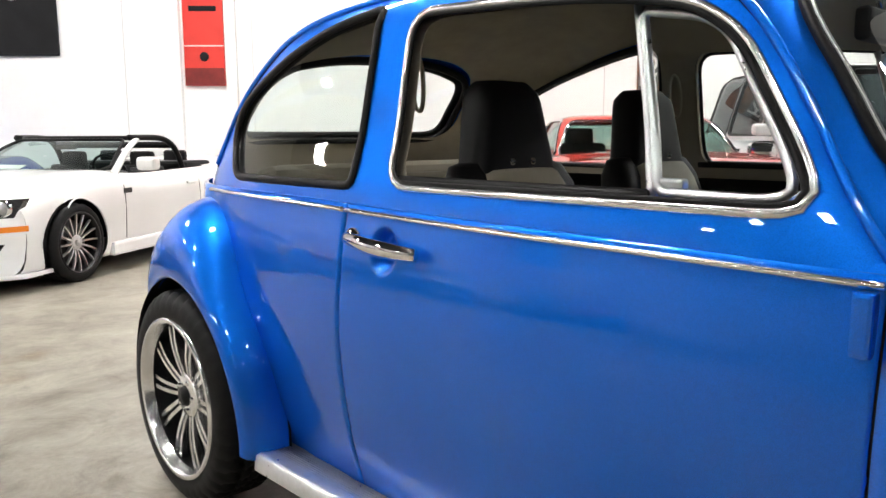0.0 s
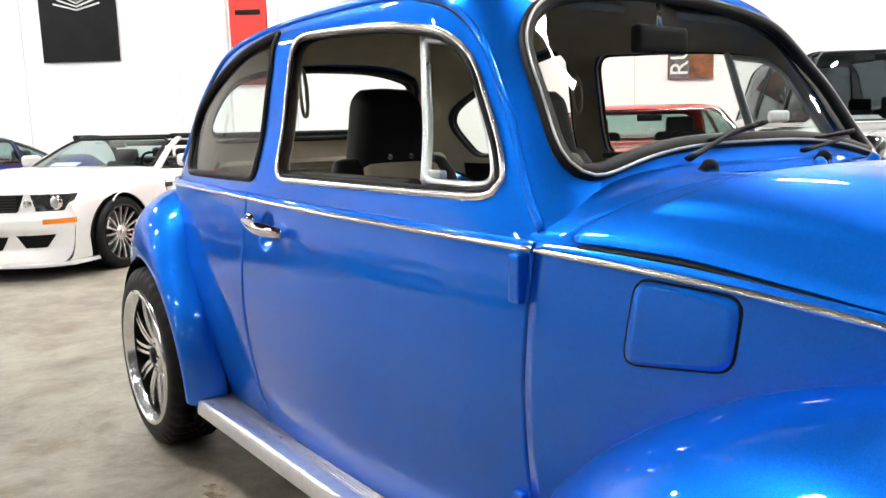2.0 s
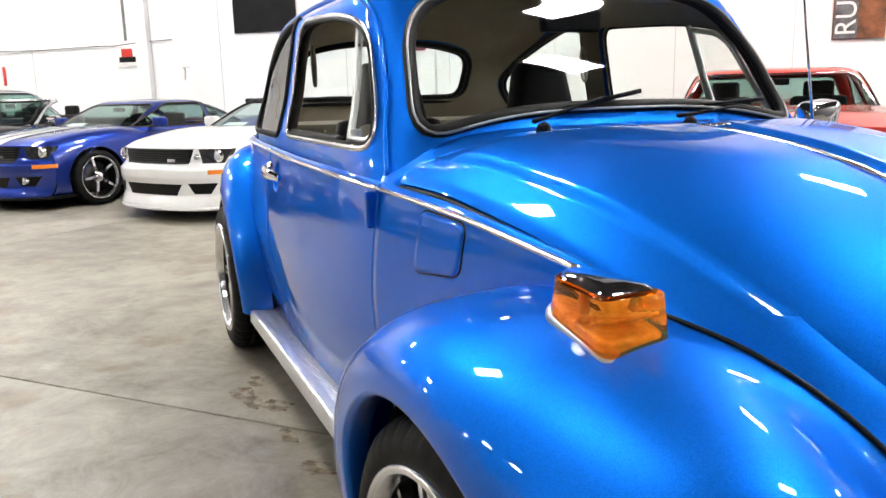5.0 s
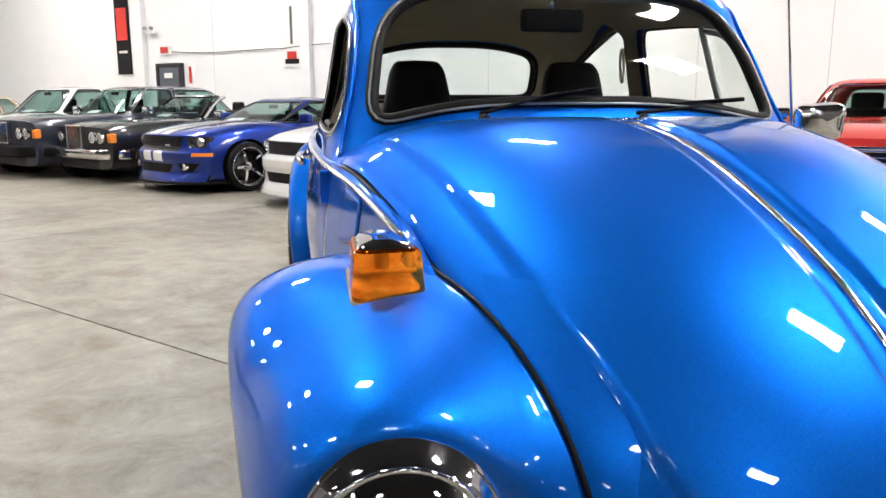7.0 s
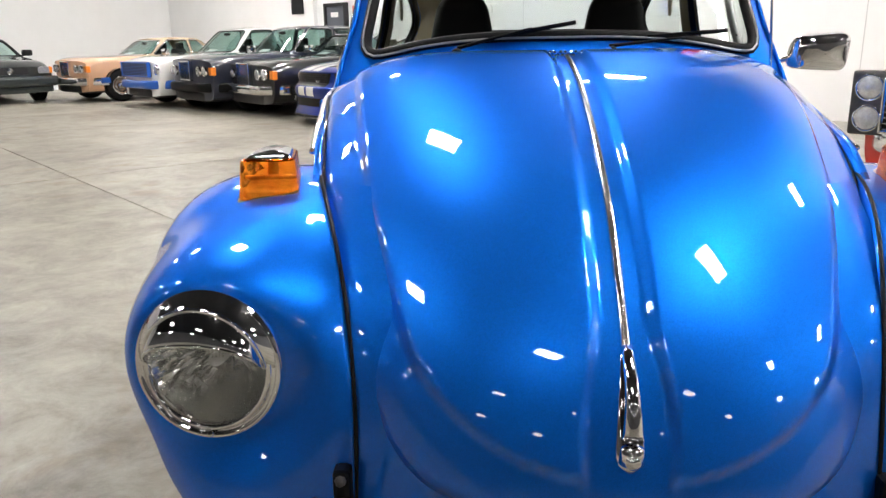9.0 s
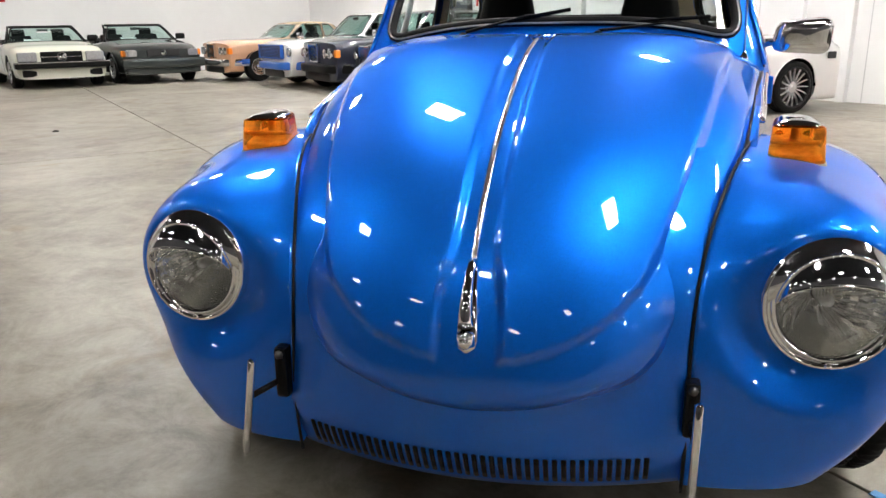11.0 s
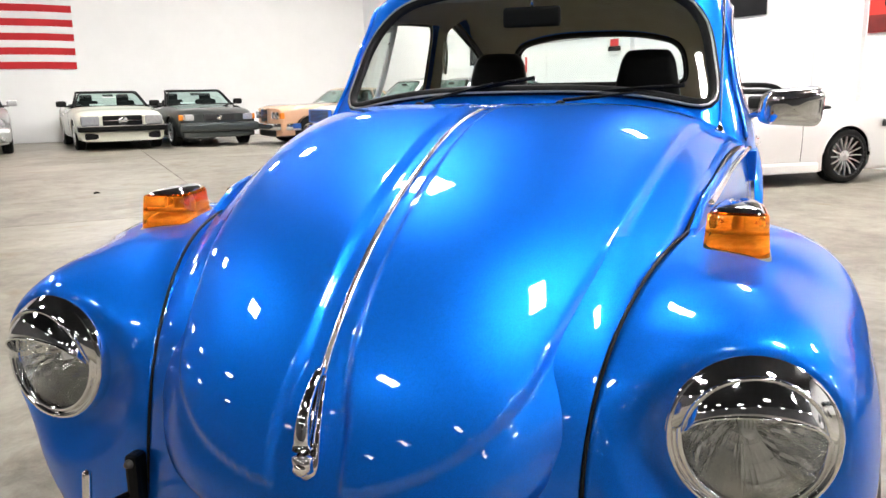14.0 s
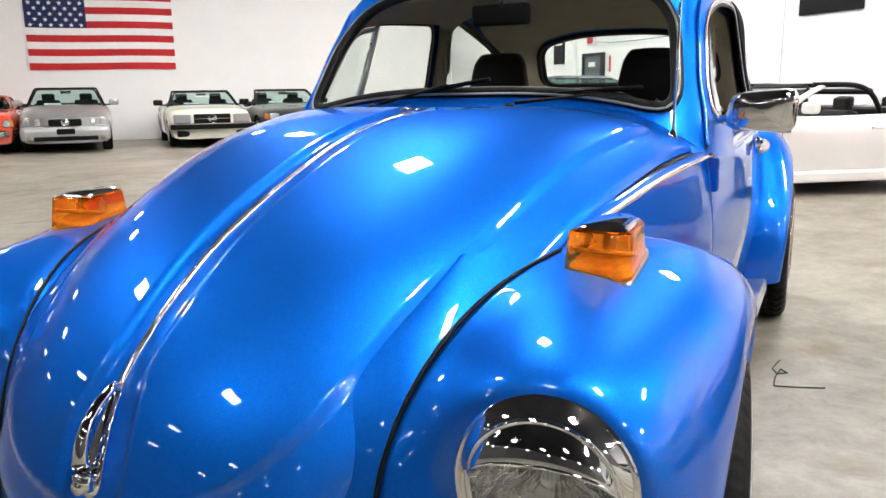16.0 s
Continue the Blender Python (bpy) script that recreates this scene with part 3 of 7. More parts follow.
HOOD_W = spline([-0.38, -0.15, 0, 0.11, 0.32, 0.52, 0.74, 0.91, 1.08, 1.22, HOOD_L], [0.632, 0.606, 0.582, 0.563, 0.53, 0.498, 0.456, 0.415, 0.37, 0.335, 0.295])
HOOD_D = spline([-0.38, -0.15, 0, 0.11, 0.52, 0.91, 1.1, 1.25, HOOD_L], [0.085, 0.092, 0.1, 0.108, 0.118, 0.12, 0.11, 0.08, 0.06])
HOOD_N = spline([-0.38, -0.15, 0, 0.25, 0.6, HOOD_L], [5.0, 5.0, 5.0, 4.2, 3.1, 2.6])


def hood_width(s):
    e = np.clip((s - (HOOD_L - 0.26)) / 0.26, 0, 1)
    return HOOD_W(s) * np.sqrt(np.maximum(1 - e ** 2.9, 0)) + 1e-4


def hood_point(s, y, lift=0.0):
    """A point of the bonnet's skin at the arc length s and lateral place y."""
    x, z = np.interp(s, arc_s, arc[:, 0]), np.interp(s, arc_s, arc[:, 1])
    x2, z2 = np.interp(s + 0.01, arc_s, arc[:, 0]), np.interp(s + 0.01, arc_s, arc[:, 1])
    x1, z1 = np.interp(s - 0.01, arc_s, arc[:, 0]), np.interp(s - 0.01, arc_s, arc[:, 1])
    tx, tz = x2 - x1, z2 - z1
    ln = np.hypot(tx, tz)
    nx, nz = -tz / ln, tx / ln
    w = HOOD_W(s)
    d = -HOOD_D(s) * (np.abs(y) / w) ** HOOD_N(s) + lift
    return np.stack(np.broadcast_arrays(x + nx * d, y, z + nz * d), -1)


REAR = 0.16  # by how much the rear corners lie behind the middle


def hood_s(s, y):
    """Bends the rows near the rear edge back towards the corners."""
    f = 1 - smooth(0.0, 0.6, s)
    return s - REAR * f * (np.abs(y) / 0.58) ** 2.2


rows = []
for s in np.concatenate([np.linspace(0, HOOD_L - 0.26, 140), HOOD_L - 0.26 + 0.26 * np.sin(np.linspace(0, math.pi / 2, 50))[1:]]):
    w = float(hood_width(s))
    corner = 0.035
    w = float(hood_width(float(hood_s(s, w))))
    if s < corner:
        w -= corner * (1 - math.sqrt(max(1 - (1 - s / corner) ** 2, 0)))
    y = np.linspace(-w, w, 150)
    e = np.clip((HOOD_L - 0.12 - s) / 0.24, 0, 1)
    wi = (float(HOOD_W(s)) - 0.075) * math.sqrt(max(1 - (1 - e) ** 2.9, 0)) if e < 1 else w - 0.075
    ch = 0.034 + 0.02 * smooth(1.05, 1.2, s)
    lift = 0.011 * smooth(-0.006, 0.01, wi - np.abs(y)) * smooth(ch - 0.006, ch + 0.01, np.abs(y)) * smooth(0.05, 0.08, s)
    lift = lift - 0.007 * smooth(0.01, 0.0, w - np.abs(y)) - 0.007 * smooth(0.01, 0.0, s)
    # the lower rim rolls under
    ee = np.clip((s - (HOOD_L - 0.26)) / 0.26, 0, 1)
    dist = 0.28 * np.maximum(1 - np.sqrt(np.minimum((y / float(HOOD_W(s))) ** 2 + ee ** 2.9, 1)), 0)
    lift = lift - 0.024 * np.maximum(1 - dist / 0.075, 0) ** 2 * smooth(HOOD_L - 0.4, HOOD_L - 0.14, s)
    rows.append(hood_point(hood_s(s, y), y, lift))
hood_grid = np.array(rows)
# the rim turns under
skirt = [np.concatenate([hood_grid[::-1, 0], hood_grid[0, 1:], hood_grid[1:, -1]], 0)]
skirt.append(skirt[0] * (1, 0.995, 1) - (0.002, 0, 0.006))
skirt.append(skirt[0] * (1, 0.985, 1) - (0.006, 0, 0.014))
part("bonnet", join(mesh_grid(hood_grid, flip=True), mesh_grid(np.array(skirt))), BLUE, car, "blue metallic bonnet with pressed lines")
# black strips along the sides and rear edge stand for the gap's shade
for sd in (0, -1):
    part("bonnet_gap_line", tube(hood_grid[4:118:2, sd] * (1, 1.007, 1) - (0, 0, 0.008), np.linspace(0.0052, 0.0065, 57), 6), RUBBER, car, "black rubber or dark gap line")
part("bonnet_gap_line", tube(hood_grid[0, 2:-2:2] - (0.005, 0, 0.003), 0.0055, 6), RUBBER, car, "black rubber or dark gap line")
# the gutters between the bonnet and the body sides
for sd, sgn in ((0, -1), (-1, 1)):
    edge = hood_grid[3:, sd]
    edge = edge[(edge[:, 0] < 1.56) & (edge[:, 0] > 0.5)]
    outer = flank(edge[:, 0], top_f(edge[:, 0]), sgn)
    low = edge - (0, 0, 0.018)
    rows = [low * (1, 0.94, 1), low * (1, 1.0, 1), low * (1, 1.006, 1) + (0, 0, 0.006), outer * (1, 0.5, 1) + low * (0, 0.5, 0), outer]
    part("bonnet_gutter", mesh_grid(np.array(rows), flip=sgn > 0), BLUE, car)
# the cowl carries the bonnet's shape back to the windshield and sweeps up to it
rows = []
for s in np.linspace(-0.36, 0.06, 64):
    w = float(HOOD_W(s - REAR)) - 0.004
    y = np.linspace(-w, w, 121)
    sy = hood_s(s, y)
    x0 = np.interp(sy, arc_s, arc[:, 0])
    d = np.maximum(x0 - dome.ends(np.minimum(np.abs(y), 0.6), 0.955, True), 0)
    drop = -0.003 - 0.016 * smooth(-0.004, 0.02, s)
    row = hood_point(sy, y, drop + 0.01 * np.exp(-d / 0.03) * smooth(0.61, 0.5, np.abs(y)))
    # and on to the top of the body side
    for e, sgn in ((0, -1), (-1, 1)):
        edge, t = row[e], np.linspace(0, 1, 9)[1:, None]
        side = flank(edge[:1], TRIM_Z(edge[:1]) + 0.012, sgn)
        ext = edge + (side - edge) * t - np.array((0, 0, 0.008)) * np.sin(math.pi * t)
        row = np.concatenate([ext[::-1], row], 0) if e == 0 else np.concatenate([row, ext], 0)
    rows.append(row)
part("cowl", mesh_grid(np.array(rows), flip=True), BLUE, car)
# rain gutters over the doors
rail = spline(np.arange(11), [0.47, 0.4, 0.335, 0.21, 0.08, -0.1, -0.45, -0.8, -1.08, -1.29, -1.38])
rail_z = spline(np.arange(11), [0.88, 0.98, 1.09, 1.25, 1.303, 1.33, 1.342, 1.325, 1.245, 1.1, 0.95])
kk = np.linspace(0, 10, 90)
for sd, sgn in (("r", -1), ("l", 1)):
    q = dome.place(sd, np.column_stack([rail(kk), rail_z(kk)]))
    part("rain_gutter", tube(q + (0, sgn * 0.003, 0.003), 0.0075, 8, flat=0.8, up=(0, sgn, 0)), BLUE, car)
    part("gutter_seal", tube(q + (0, sgn * 0.002, -0.006), 0.0035, 6), RUBBER, car, "black rubber or dark gap line")
z_of = lambda z: float(np.interp(-z, -arc[400:, 1], arc_s[400:]))  # arc length at a height of the nose
ss = np.linspace(0.13, z_of(0.612), 70)
part("bonnet_strip", tube(hood_point(ss, 0 * ss, 0.002), 0.0065, 8, flat=0.7), TRIM, car, "chrome strip")


# mudguards: a shell over each wheel between the body seam and the wheel arch
def mudguard(ax, phis, seam_r, seam_y, lip_r, out_y, sign, lamp=False, n=2.3):
    ph = np.linspace(phis[0], phis[1], 120)
    rs, ysm, yo, rl = seam_r(ph), seam_y(ph), out_y(ph), lip_r(ph)
    rows = []
    for v in np.linspace(0, 1, 70):
        a = v * math.pi / 2
        yy = ysm + (yo - ysm) * math.sin(a) ** (2 / n)
        rr = rl + (rs - rl) * math.cos(a) ** (2 / n)
        c, s = np.cos(np.radians(ph)), np.sin(np.radians(ph))
        rows.append(np.column_stack([ax + rr * c, sign * yy, HUB + rr * s]))
    # the lip turns inwards
    c, s = np.cos(np.radians(ph)), np.sin(np.radians(ph))
    rows.append(np.column_stack([ax + (rl - 0.006) * c, sign * (yo - 0.012), HUB + (rl - 0.006) * s]))
    rows.append(np.column_stack([ax + (rl + 0.0) * c, sign * (yo - 0.05), HUB + (rl + 0.0) * s]))
    rows.insert(0, np.column_stack([ax + (rs - 0.03) * c, sign * (ysm - 0.004), HUB + (rs - 0.03) * s]))
    p = np.array(rows)
    if lamp:
        d = np.hypot(p[..., 1] - sign * LAMP_Y, p[..., 2] - LAMP_Z)
        w = smooth(0.21, 0.112, d) * smooth(1.3, 1.42, p[..., 0])
        p[..., 0] = p[..., 0] * (1 - w) + (LAMP_X - 0.016) * w
        faces = np.array(grid_faces(*p.shape[:2]))
        q = p.reshape(-1, 3)
        if sign > 0:
            faces = faces[:, ::-1]
        rad = np.hypot(q[:, 1] - sign * LAMP_Y, q[:, 2] - LAMP_Z)
        cut = (rad[faces].mean(1) < 0.1) & (q[faces][..., 0].mean(1) > 1.45)
        edge = np.intersect1d(np.unique(faces[cut]), np.unique(faces[~cut]))
        for i in edge:
            k = 0.104 / max(rad[i], 1e-6)
            q[i, 1], q[i, 2] = sign * LAMP_Y + (q[i, 1] - sign * LAMP_Y) * k, LAMP_Z + (q[i, 2] - LAMP_Z) * k
        f = faces[~cut]
        used = np.unique(f)
        ren = np.full(len(q), -1)
        ren[used] = np.arange(len(used))
        return mesh_of(q[used], ren[f])
    return mesh_grid(p, flip=sign > 0)


LAMP_X, LAMP_Y, LAMP_Z = 1.622, 0.594, 0.548
f_r = spline([-18, 0, 31, 60, 90, 110, 129, 141, 154, 173, 188], [0.455, 0.45, 0.473, 0.462, 0.447, 0.475, 0.522, 0.565, 0.625, 0.71, 0.75])
f_y = spline([-18, 0, 31, 60, 90, 120, 150, 173, 188], [0.37, 0.37, 0.375, 0.43, 0.497, 0.55, 0.6, 0.612, 0.612])
f_l = spline([-18, 0, 30, 60, 90, 110, 135, 163, 188], [0.37, 0.338, 0.295, 0.28, 0.312, 0.343, 0.383, 0.419, 0.434])
f_o = spline([-18, -5, 10, 40, 90, 135, 163, 188], [0.59, 0.665, 0.72, 0.772, 0.812, 0.826, 0.822, 0.8])
f_o_left = spline([-18, -5, 10, 40, 90, 135, 163, 188], [0.605, 0.69, 0.752, 0.785, 0.79, 0.785, 0.77, 0.74])  # the left one bulges a little less
r_r = spline([-14, 10, 35, 58, 78, 95, 115, 150, 190], [0.395, 0.385, 0.395, 0.43, 0.52, 0.56, 0.57, 0.55, 0.54])
r_y = spline([-14, 10, 45, 80, 110, 150, 190], [0.635, 0.64, 0.632, 0.585, 0.5, 0.4, 0.36])
r_l = spline([-14, 90, 190], [0.34, 0.338, 0.35])
r_o = spline([-14, 20, 60, 100, 150, 190], [0.752, 0.768, 0.772, 0.758, 0.705, 0.64])
for sgn in (-1, 1):
    part("front_mudguard", mudguard(AXF, (-15, 187), f_r, f_y, f_l, f_o if sgn < 0 else f_o_left, sgn, True), BLUE, car)
    part("rear_mudguard", mudguard(AXR, (-13, 188), r_r, r_y, r_l, r_o if sgn < 0 else (lambda ph: r_o(ph) + 0.025), sgn), BLUE, car)
    for axx, fr, fy, rng in ((AXF, f_r, f_y, (-17, 187)), (AXR, r_r, r_y, (-12, 180))):
        ph = np.linspace(*rng, 90)
        p = np.column_stack([axx + (fr(ph) + 0.002) * np.cos(np.radians(ph)), sgn * (fy(ph) + 0.002), HUB + (fr(ph) + 0.002) * np.sin(np.radians(ph))])
        part("mudguard_beading", tube(p, 0.0035, 6), RUBBER, car, "black rubber or dark gap line")
    # running board
    xs = np.linspace(-0.9, 0.6, 30)
    sec = [(-0.07, 0.2), (-0.075, 0.225), (-0.07, 0.238), (0.045, 0.247), (0.055, 0.24), (0.058, 0.2)]
    rows = []
    for x in xs:
        rows.append([(x, sgn * (0.672 - 0.02 * (x + 0.9) + a), b) for a, b in sec])
    board = part("running_board", mesh_grid(np.array(rows), flip=sgn < 0), ALU, car, "ribbed aluminium running board")
    for j in range(13):
        yy = sgn * (0.618 + 0.0078 * j)
        part("rib", tube([(-0.89, yy, 0.243), (0.59, yy - sgn * 0.03, 0.243)], 0.0026, 6), ALU, board)

# ---------------------------------------------------------------- wheels


def tyre_mesh(r, rim, w, n=120, grooves=True):
    prof = [(rim - 0.012, -w / 2 + 0.02), (rim, -w / 2 + 0.006), (rim + 0.02, -w / 2), (r - 0.03, -w / 2 + 0.004), (r - 0.008, -w / 2 + 0.018), (r, -w / 2 + 0.035)]
    for q in (-0.5, 0, 0.5):
        c = q * (w / 2 - 0.04)
        prof += [(r, c - 0.006), (r - 0.007, c - 0.004), (r - 0.007, c + 0.004), (r, c + 0.006)]
    prof += [(r, w / 2 - 0.035), (r - 0.008, w / 2 - 0.018), (r - 0.03, w / 2 - 0.004), (rim + 0.02, w / 2), (rim, w / 2 - 0.006), (rim - 0.012, w / 2 - 0.02)]
    p = np.array(prof)
    ang = np.linspace(0, 2 * math.pi, n, endpoint=False)
    rr = np.repeat(p[:, :1], n, 1)
    if grooves:
        for i, (a, b) in enumerate(prof):
            if a > r - 0.012:
                rr[i, (np.arange(n) + int(round(b * 90))) % 5 == 0] -= 0.01
    v = np.stack([rr * np.cos(ang), rr * np.sin(ang), np.repeat(p[:, 1:], n, 1)], 2)
    return mesh_grid(v, wrap=True)


RIM_DARK = material("black_rim_paint", (0.012, 0.012, 0.013), 0.3, 0.3, vary=0.2, scale=30)
STEEL = material("brake_steel", (0.12, 0.118, 0.115), 0.4, 1.0, vary=0.3, scale=25)


def spoke_bar(r0, r1, w0, w1, h0, h1, thick, side=0.0, fork=0.0):
    """One wheel spoke from the hub to the rim, tapered, curved sideways by side."""
    rows = []
    for t in np.linspace(0, 1, 7):
        rr = r0 + (r1 - r0) * t
        ww = w0 + (w1 - w0) * t
        hh = h0 + (h1 - h0) * t + 0.008 * math.sin(math.pi * t)
        off = side * math.sin(math.pi * t * 0.9) + fork * t
        rows.append([(rr, off - ww / 2, hh - thick), (rr, off - ww / 2 * 0.8, hh), (rr, off + ww / 2 * 0.8, hh), (rr, off + ww / 2, hh - thick)])
    p = np.array(rows)
    me = mesh_grid(p, wrap=True)
    me.polygons.foreach_set("use_smooth", [False] * len(me.polygons))
    return me


def wheel(parent, at, sign, r, rim, w, spokes, style, face=CHROME, dark=RIM_DARK, n=120, steer=0.0, lip=CHROME):
    """A wheel: tyre with rim, spokes, cap and brake disc as its pieces. sign: -1 on the car's right."""
    m = Matrix.Translation(at) @ Matrix.Rotation(math.radians(steer), 4, "Z") @ Matrix.Rotation(math.radians(90 * -sign), 4, "X")
    tyre = part("wheel", moved(tyre_mesh(r, rim, w, n), m), TYRE, parent, "black low-profile tyre on a spoked wheel")
    h = w / 2
    barrel = [(rim + 0.004, h - 0.01), (rim + 0.004, h + 0.002), (rim - 0.006, h + 0.004), (rim - 0.012, h - 0.004), (rim - 0.02, h - 0.028)]
    part("rim", moved(lathe(barrel, 64), m), lip, tyre, "rim lip")
    part("rim_barrel", moved(lathe([(rim - 0.02, h - 0.028), (rim - 0.03, -h + 0.02), (rim - 0.02, -h)], 48), m), dark if style != "chrome" else face, tyre)
    part("brake_disc", moved(lathe([(0.06, -0.012), (rim - 0.07, -0.012), (rim - 0.07, 0.012), (0.06, 0.012)], 40), m), STEEL, tyre)
    part("hub", moved(lathe([(0.0, h - 0.035), (0.055, h - 0.037), (0.07, h - 0.045), (0.075, h - 0.08)], 32), m), face, tyre)
    part("centre_cap", moved(lathe([(0.0, h - 0.024), (0.024, h - 0.026), (0.03, h - 0.036)], 24), m), BLACK if style == "double" else face, tyre)
    if style == "double":
        for sd in (-1, 1):
            me = spoke_bar(0.045, rim - 0.016, 0.014, 0.0155, h - 0.045, h - 0.032, 0.022, 0.0, sd * 0.007)
            for k in range(spokes):
                part("spoke", moved(me, m @ Matrix.Rotation(2 * math.pi * k / spokes, 4, "Z") @ Matrix.Translation((0, sd * 0.0085, 0))), face, tyre)
        for k in range(5):
            nut = lathe([(0.0, h - 0.03), (0.007, h - 0.03), (0.009, h - 0.05)], 8)
            part("lug_nut", moved(nut, m @ Matrix.Rotation(2 * math.pi * k / 5, 4, "Z") @ Matrix.Translation((0.042, 0, 0))), face, tyre)
    elif style == "disc":
        part("hubcap", moved(lathe([(0.0, h - 0.005), (0.04, h - 0.008), (rim * 0.5, h - 0.03), (rim * 0.62, h - 0.02), (rim - 0.02, h - 0.015)], 40), m), face, tyre, "polished wheel cover")
    else:
        me = spoke_bar(0.05, rim - 0.014, 0.02 if spokes > 8 else 0.05, 0.014 if spokes > 8 else 0.035, h - 0.045, h - 0.02, 0.022, 0.008)
        for k in range(spokes):
            part("spoke", moved(me, m @ Matrix.Rotation(2 * math.pi * k / spokes, 4, "Z")), face, tyre)
    return tyre


for sgn in (-1, 1):
    wheel(car, (AXR, -0.678 if sgn < 0 else 0.703, 0.305), sgn, 0.305, 0.226, 0.2, 10, "double", TRIM, n=200, lip=TRIM)
    wheel(car, (AXF - 0.09, -0.697 if sgn < 0 else 0.695, 0.298), sgn, 0.298, 0.226, 0.19, 10, "double", TRIM, n=200, steer=6, lip=TRIM)
    for axx, zz, rr, mid, hw in ((AXR, HUB, 0.335, 0.585, 0.165), (AXF - 0.09, 0.29, 0.333, 0.585, 0.165)):
        half_round = lathe([(0.0, -hw), (rr, -hw), (rr, hw)], 40, None, 0.35 if sgn < 0 else 0.0, math.pi if sgn < 0 else math.pi - 0.35)
        turn = Matrix.Rotation(math.radians(90), 4, "X")
        if sgn > 0:
            turn = Matrix.Rotation(math.radians(180), 4, "Z") @ turn
        part("wheel_housing", moved(half_round, Matrix.Translation((axx, sgn * mid, zz)) @ turn), BLACK, car, "black wheel housing")

# ---------------------------------------------------------------- front lamps, indicators, brackets
LENS = clear_glass("lamp_glass", (0.97, 0.97, 0.96))
SILVER = material("lamp_reflector", (0.93, 0.93, 0.91), 0.2, 1.0, rough_vary=0.06, scale=60)
LAMP_BULB = material("bulb_glass", (0.8, 0.8, 0.8), 0.1, 0.3, coat=1.0)
AMBER_BACK = material("lamp_inner_reflector", (0.95, 0.9, 0.8), 0.25, 0.25, vary=0.4, scale=60, bump=0.8, bump_scale=90)
to_front = Matrix.Rotation(math.radians(90), 4, "Y")  # local z to world x
for sgn in (-1, 1):
    tilt = Matrix.Rotation(math.radians(5 * sgn), 4, "Z") @ Matrix.Rotation(math.radians(-4), 4, "Y")
    m = Matrix.Translation((LAMP_X, sgn * LAMP_Y, LAMP_Z)) @ tilt @ to_front
    lamp = part("headlight", moved(lathe([(0.11, -0.05), (0.114, -0.02), (0.115, -0.006), (0.111, 0.003), (0.106, 0.0), (0.103, -0.006), (0.1, 0.002), (0.095, 0.006), (0.091, 0.001), (0.089, -0.008)], 72), m), CHROME, car, "round headlight with a chrome rim and chrome half cover")
    # stepped reflector: a smooth band across the middle, small facets at its sides
    rng = random.Random(5)
    rows = []
    for rr, zz in ((0.012, -0.082), (0.024, -0.079), (0.036, -0.072), (0.048, -0.062), (0.058, -0.052), (0.067, -0.04), (0.076, -0.027), (0.084, -0.014), (0.09, -0.004)):
        row = []
        for q in np.linspace(0, 2 * math.pi, 60, endpoint=False):
            side = smooth(0.6, 0.85, abs(math.sin(q))) + 0.08
            row.append((rr * math.cos(q), rr * math.sin(q), zz + rng.uniform(-0.0022, 0.0022) * side * (rr < 0.088)))
        rows.append(row)
    bowl = mesh_grid(np.array(rows), wrap=True)
    bowl.polygons.foreach_set("use_smooth", [False] * len(bowl.polygons))
    part("reflector", moved(bowl, m), SILVER, lamp, "faceted bright reflector")
    part("bulb", moved(lathe([(0.0, -0.022), (0.009, -0.024), (0.012, -0.036), (0.01, -0.082)], 16), m), LAMP_BULB, lamp, "clear glass bulb")
    part("bulb_shield", moved(box((0.013, 0.026, 0.004), (-0.034, 0, -0.02), 0.001, 1), m), BLACK, lamp)
    part("lens", moved(lathe([(0.0, 0.024), (0.03, 0.022), (0.06, 0.014), (0.08, 0.005), (0.093, -0.004)], 48), m), LENS, lamp, "clear ribbed glass").visible_shadow = False
    for k in range(15):
        yy = -0.035 + 0.005 * k
        part("lens_rib", moved(tube([(0.028 * t - 0.05, yy, 0.0215 - 0.004 * (1 - t) - 2.6 * yy * yy) for t in (0.0, 0.5, 1.0)], 0.0011, 5), m), LENS, lamp).visible_shadow = False
    # half cover: a sloping crescent, a bead, and a face that juts out towards its lower edge
    th = np.linspace(math.radians(-2), math.radians(182), 64)
    up = np.maximum(np.sin(th), 0.0)
    lat = np.cos(th)

    def cover_row(f):
        if f < 0.4:
            e = f / 0.4
            rr = 0.1145 - 0.022 * e ** 1.3
            return np.column_stack([-rr * up - 0.001, rr * lat, -0.004 + (0.012 + 0.02 * e) * up ** 0.5 * math.sin(e * math.pi / 2)])
        e = (f - 0.4) / 0.6
        rr = 0.0925 - 0.002 * e
        lift = 0.0925 * up * (1 - e) + (0.045 * up ** 0.8) * e
        return np.column_stack([-lift - 0.001, rr * lat, -0.004 + (0.032 + 0.018 * math.sin(e * math.pi / 2)) * up ** 0.5])

    rows = np.array([cover_row(f) for f in np.linspace(0, 1, 26)])
    part("headlight_cover", moved(mesh_grid(rows), m), CHROME, lamp, "chrome half cover")
    part("cover_edge", moved(tube(rows[-1], 0.0026, 6), m), CHROME, lamp)
    part("cover_bead", moved(tube(cover_row(0.4) + (0, 0, 0.001), 0.0032, 8), m), CHROME, lamp)
    part("rim_screw", moved(lathe([(0, 0.006), (0.004, 0.005), (0.006, 0.0)], 10), m @ Matrix.Translation((0.106, 0, 0.002))), CHROME, lamp)

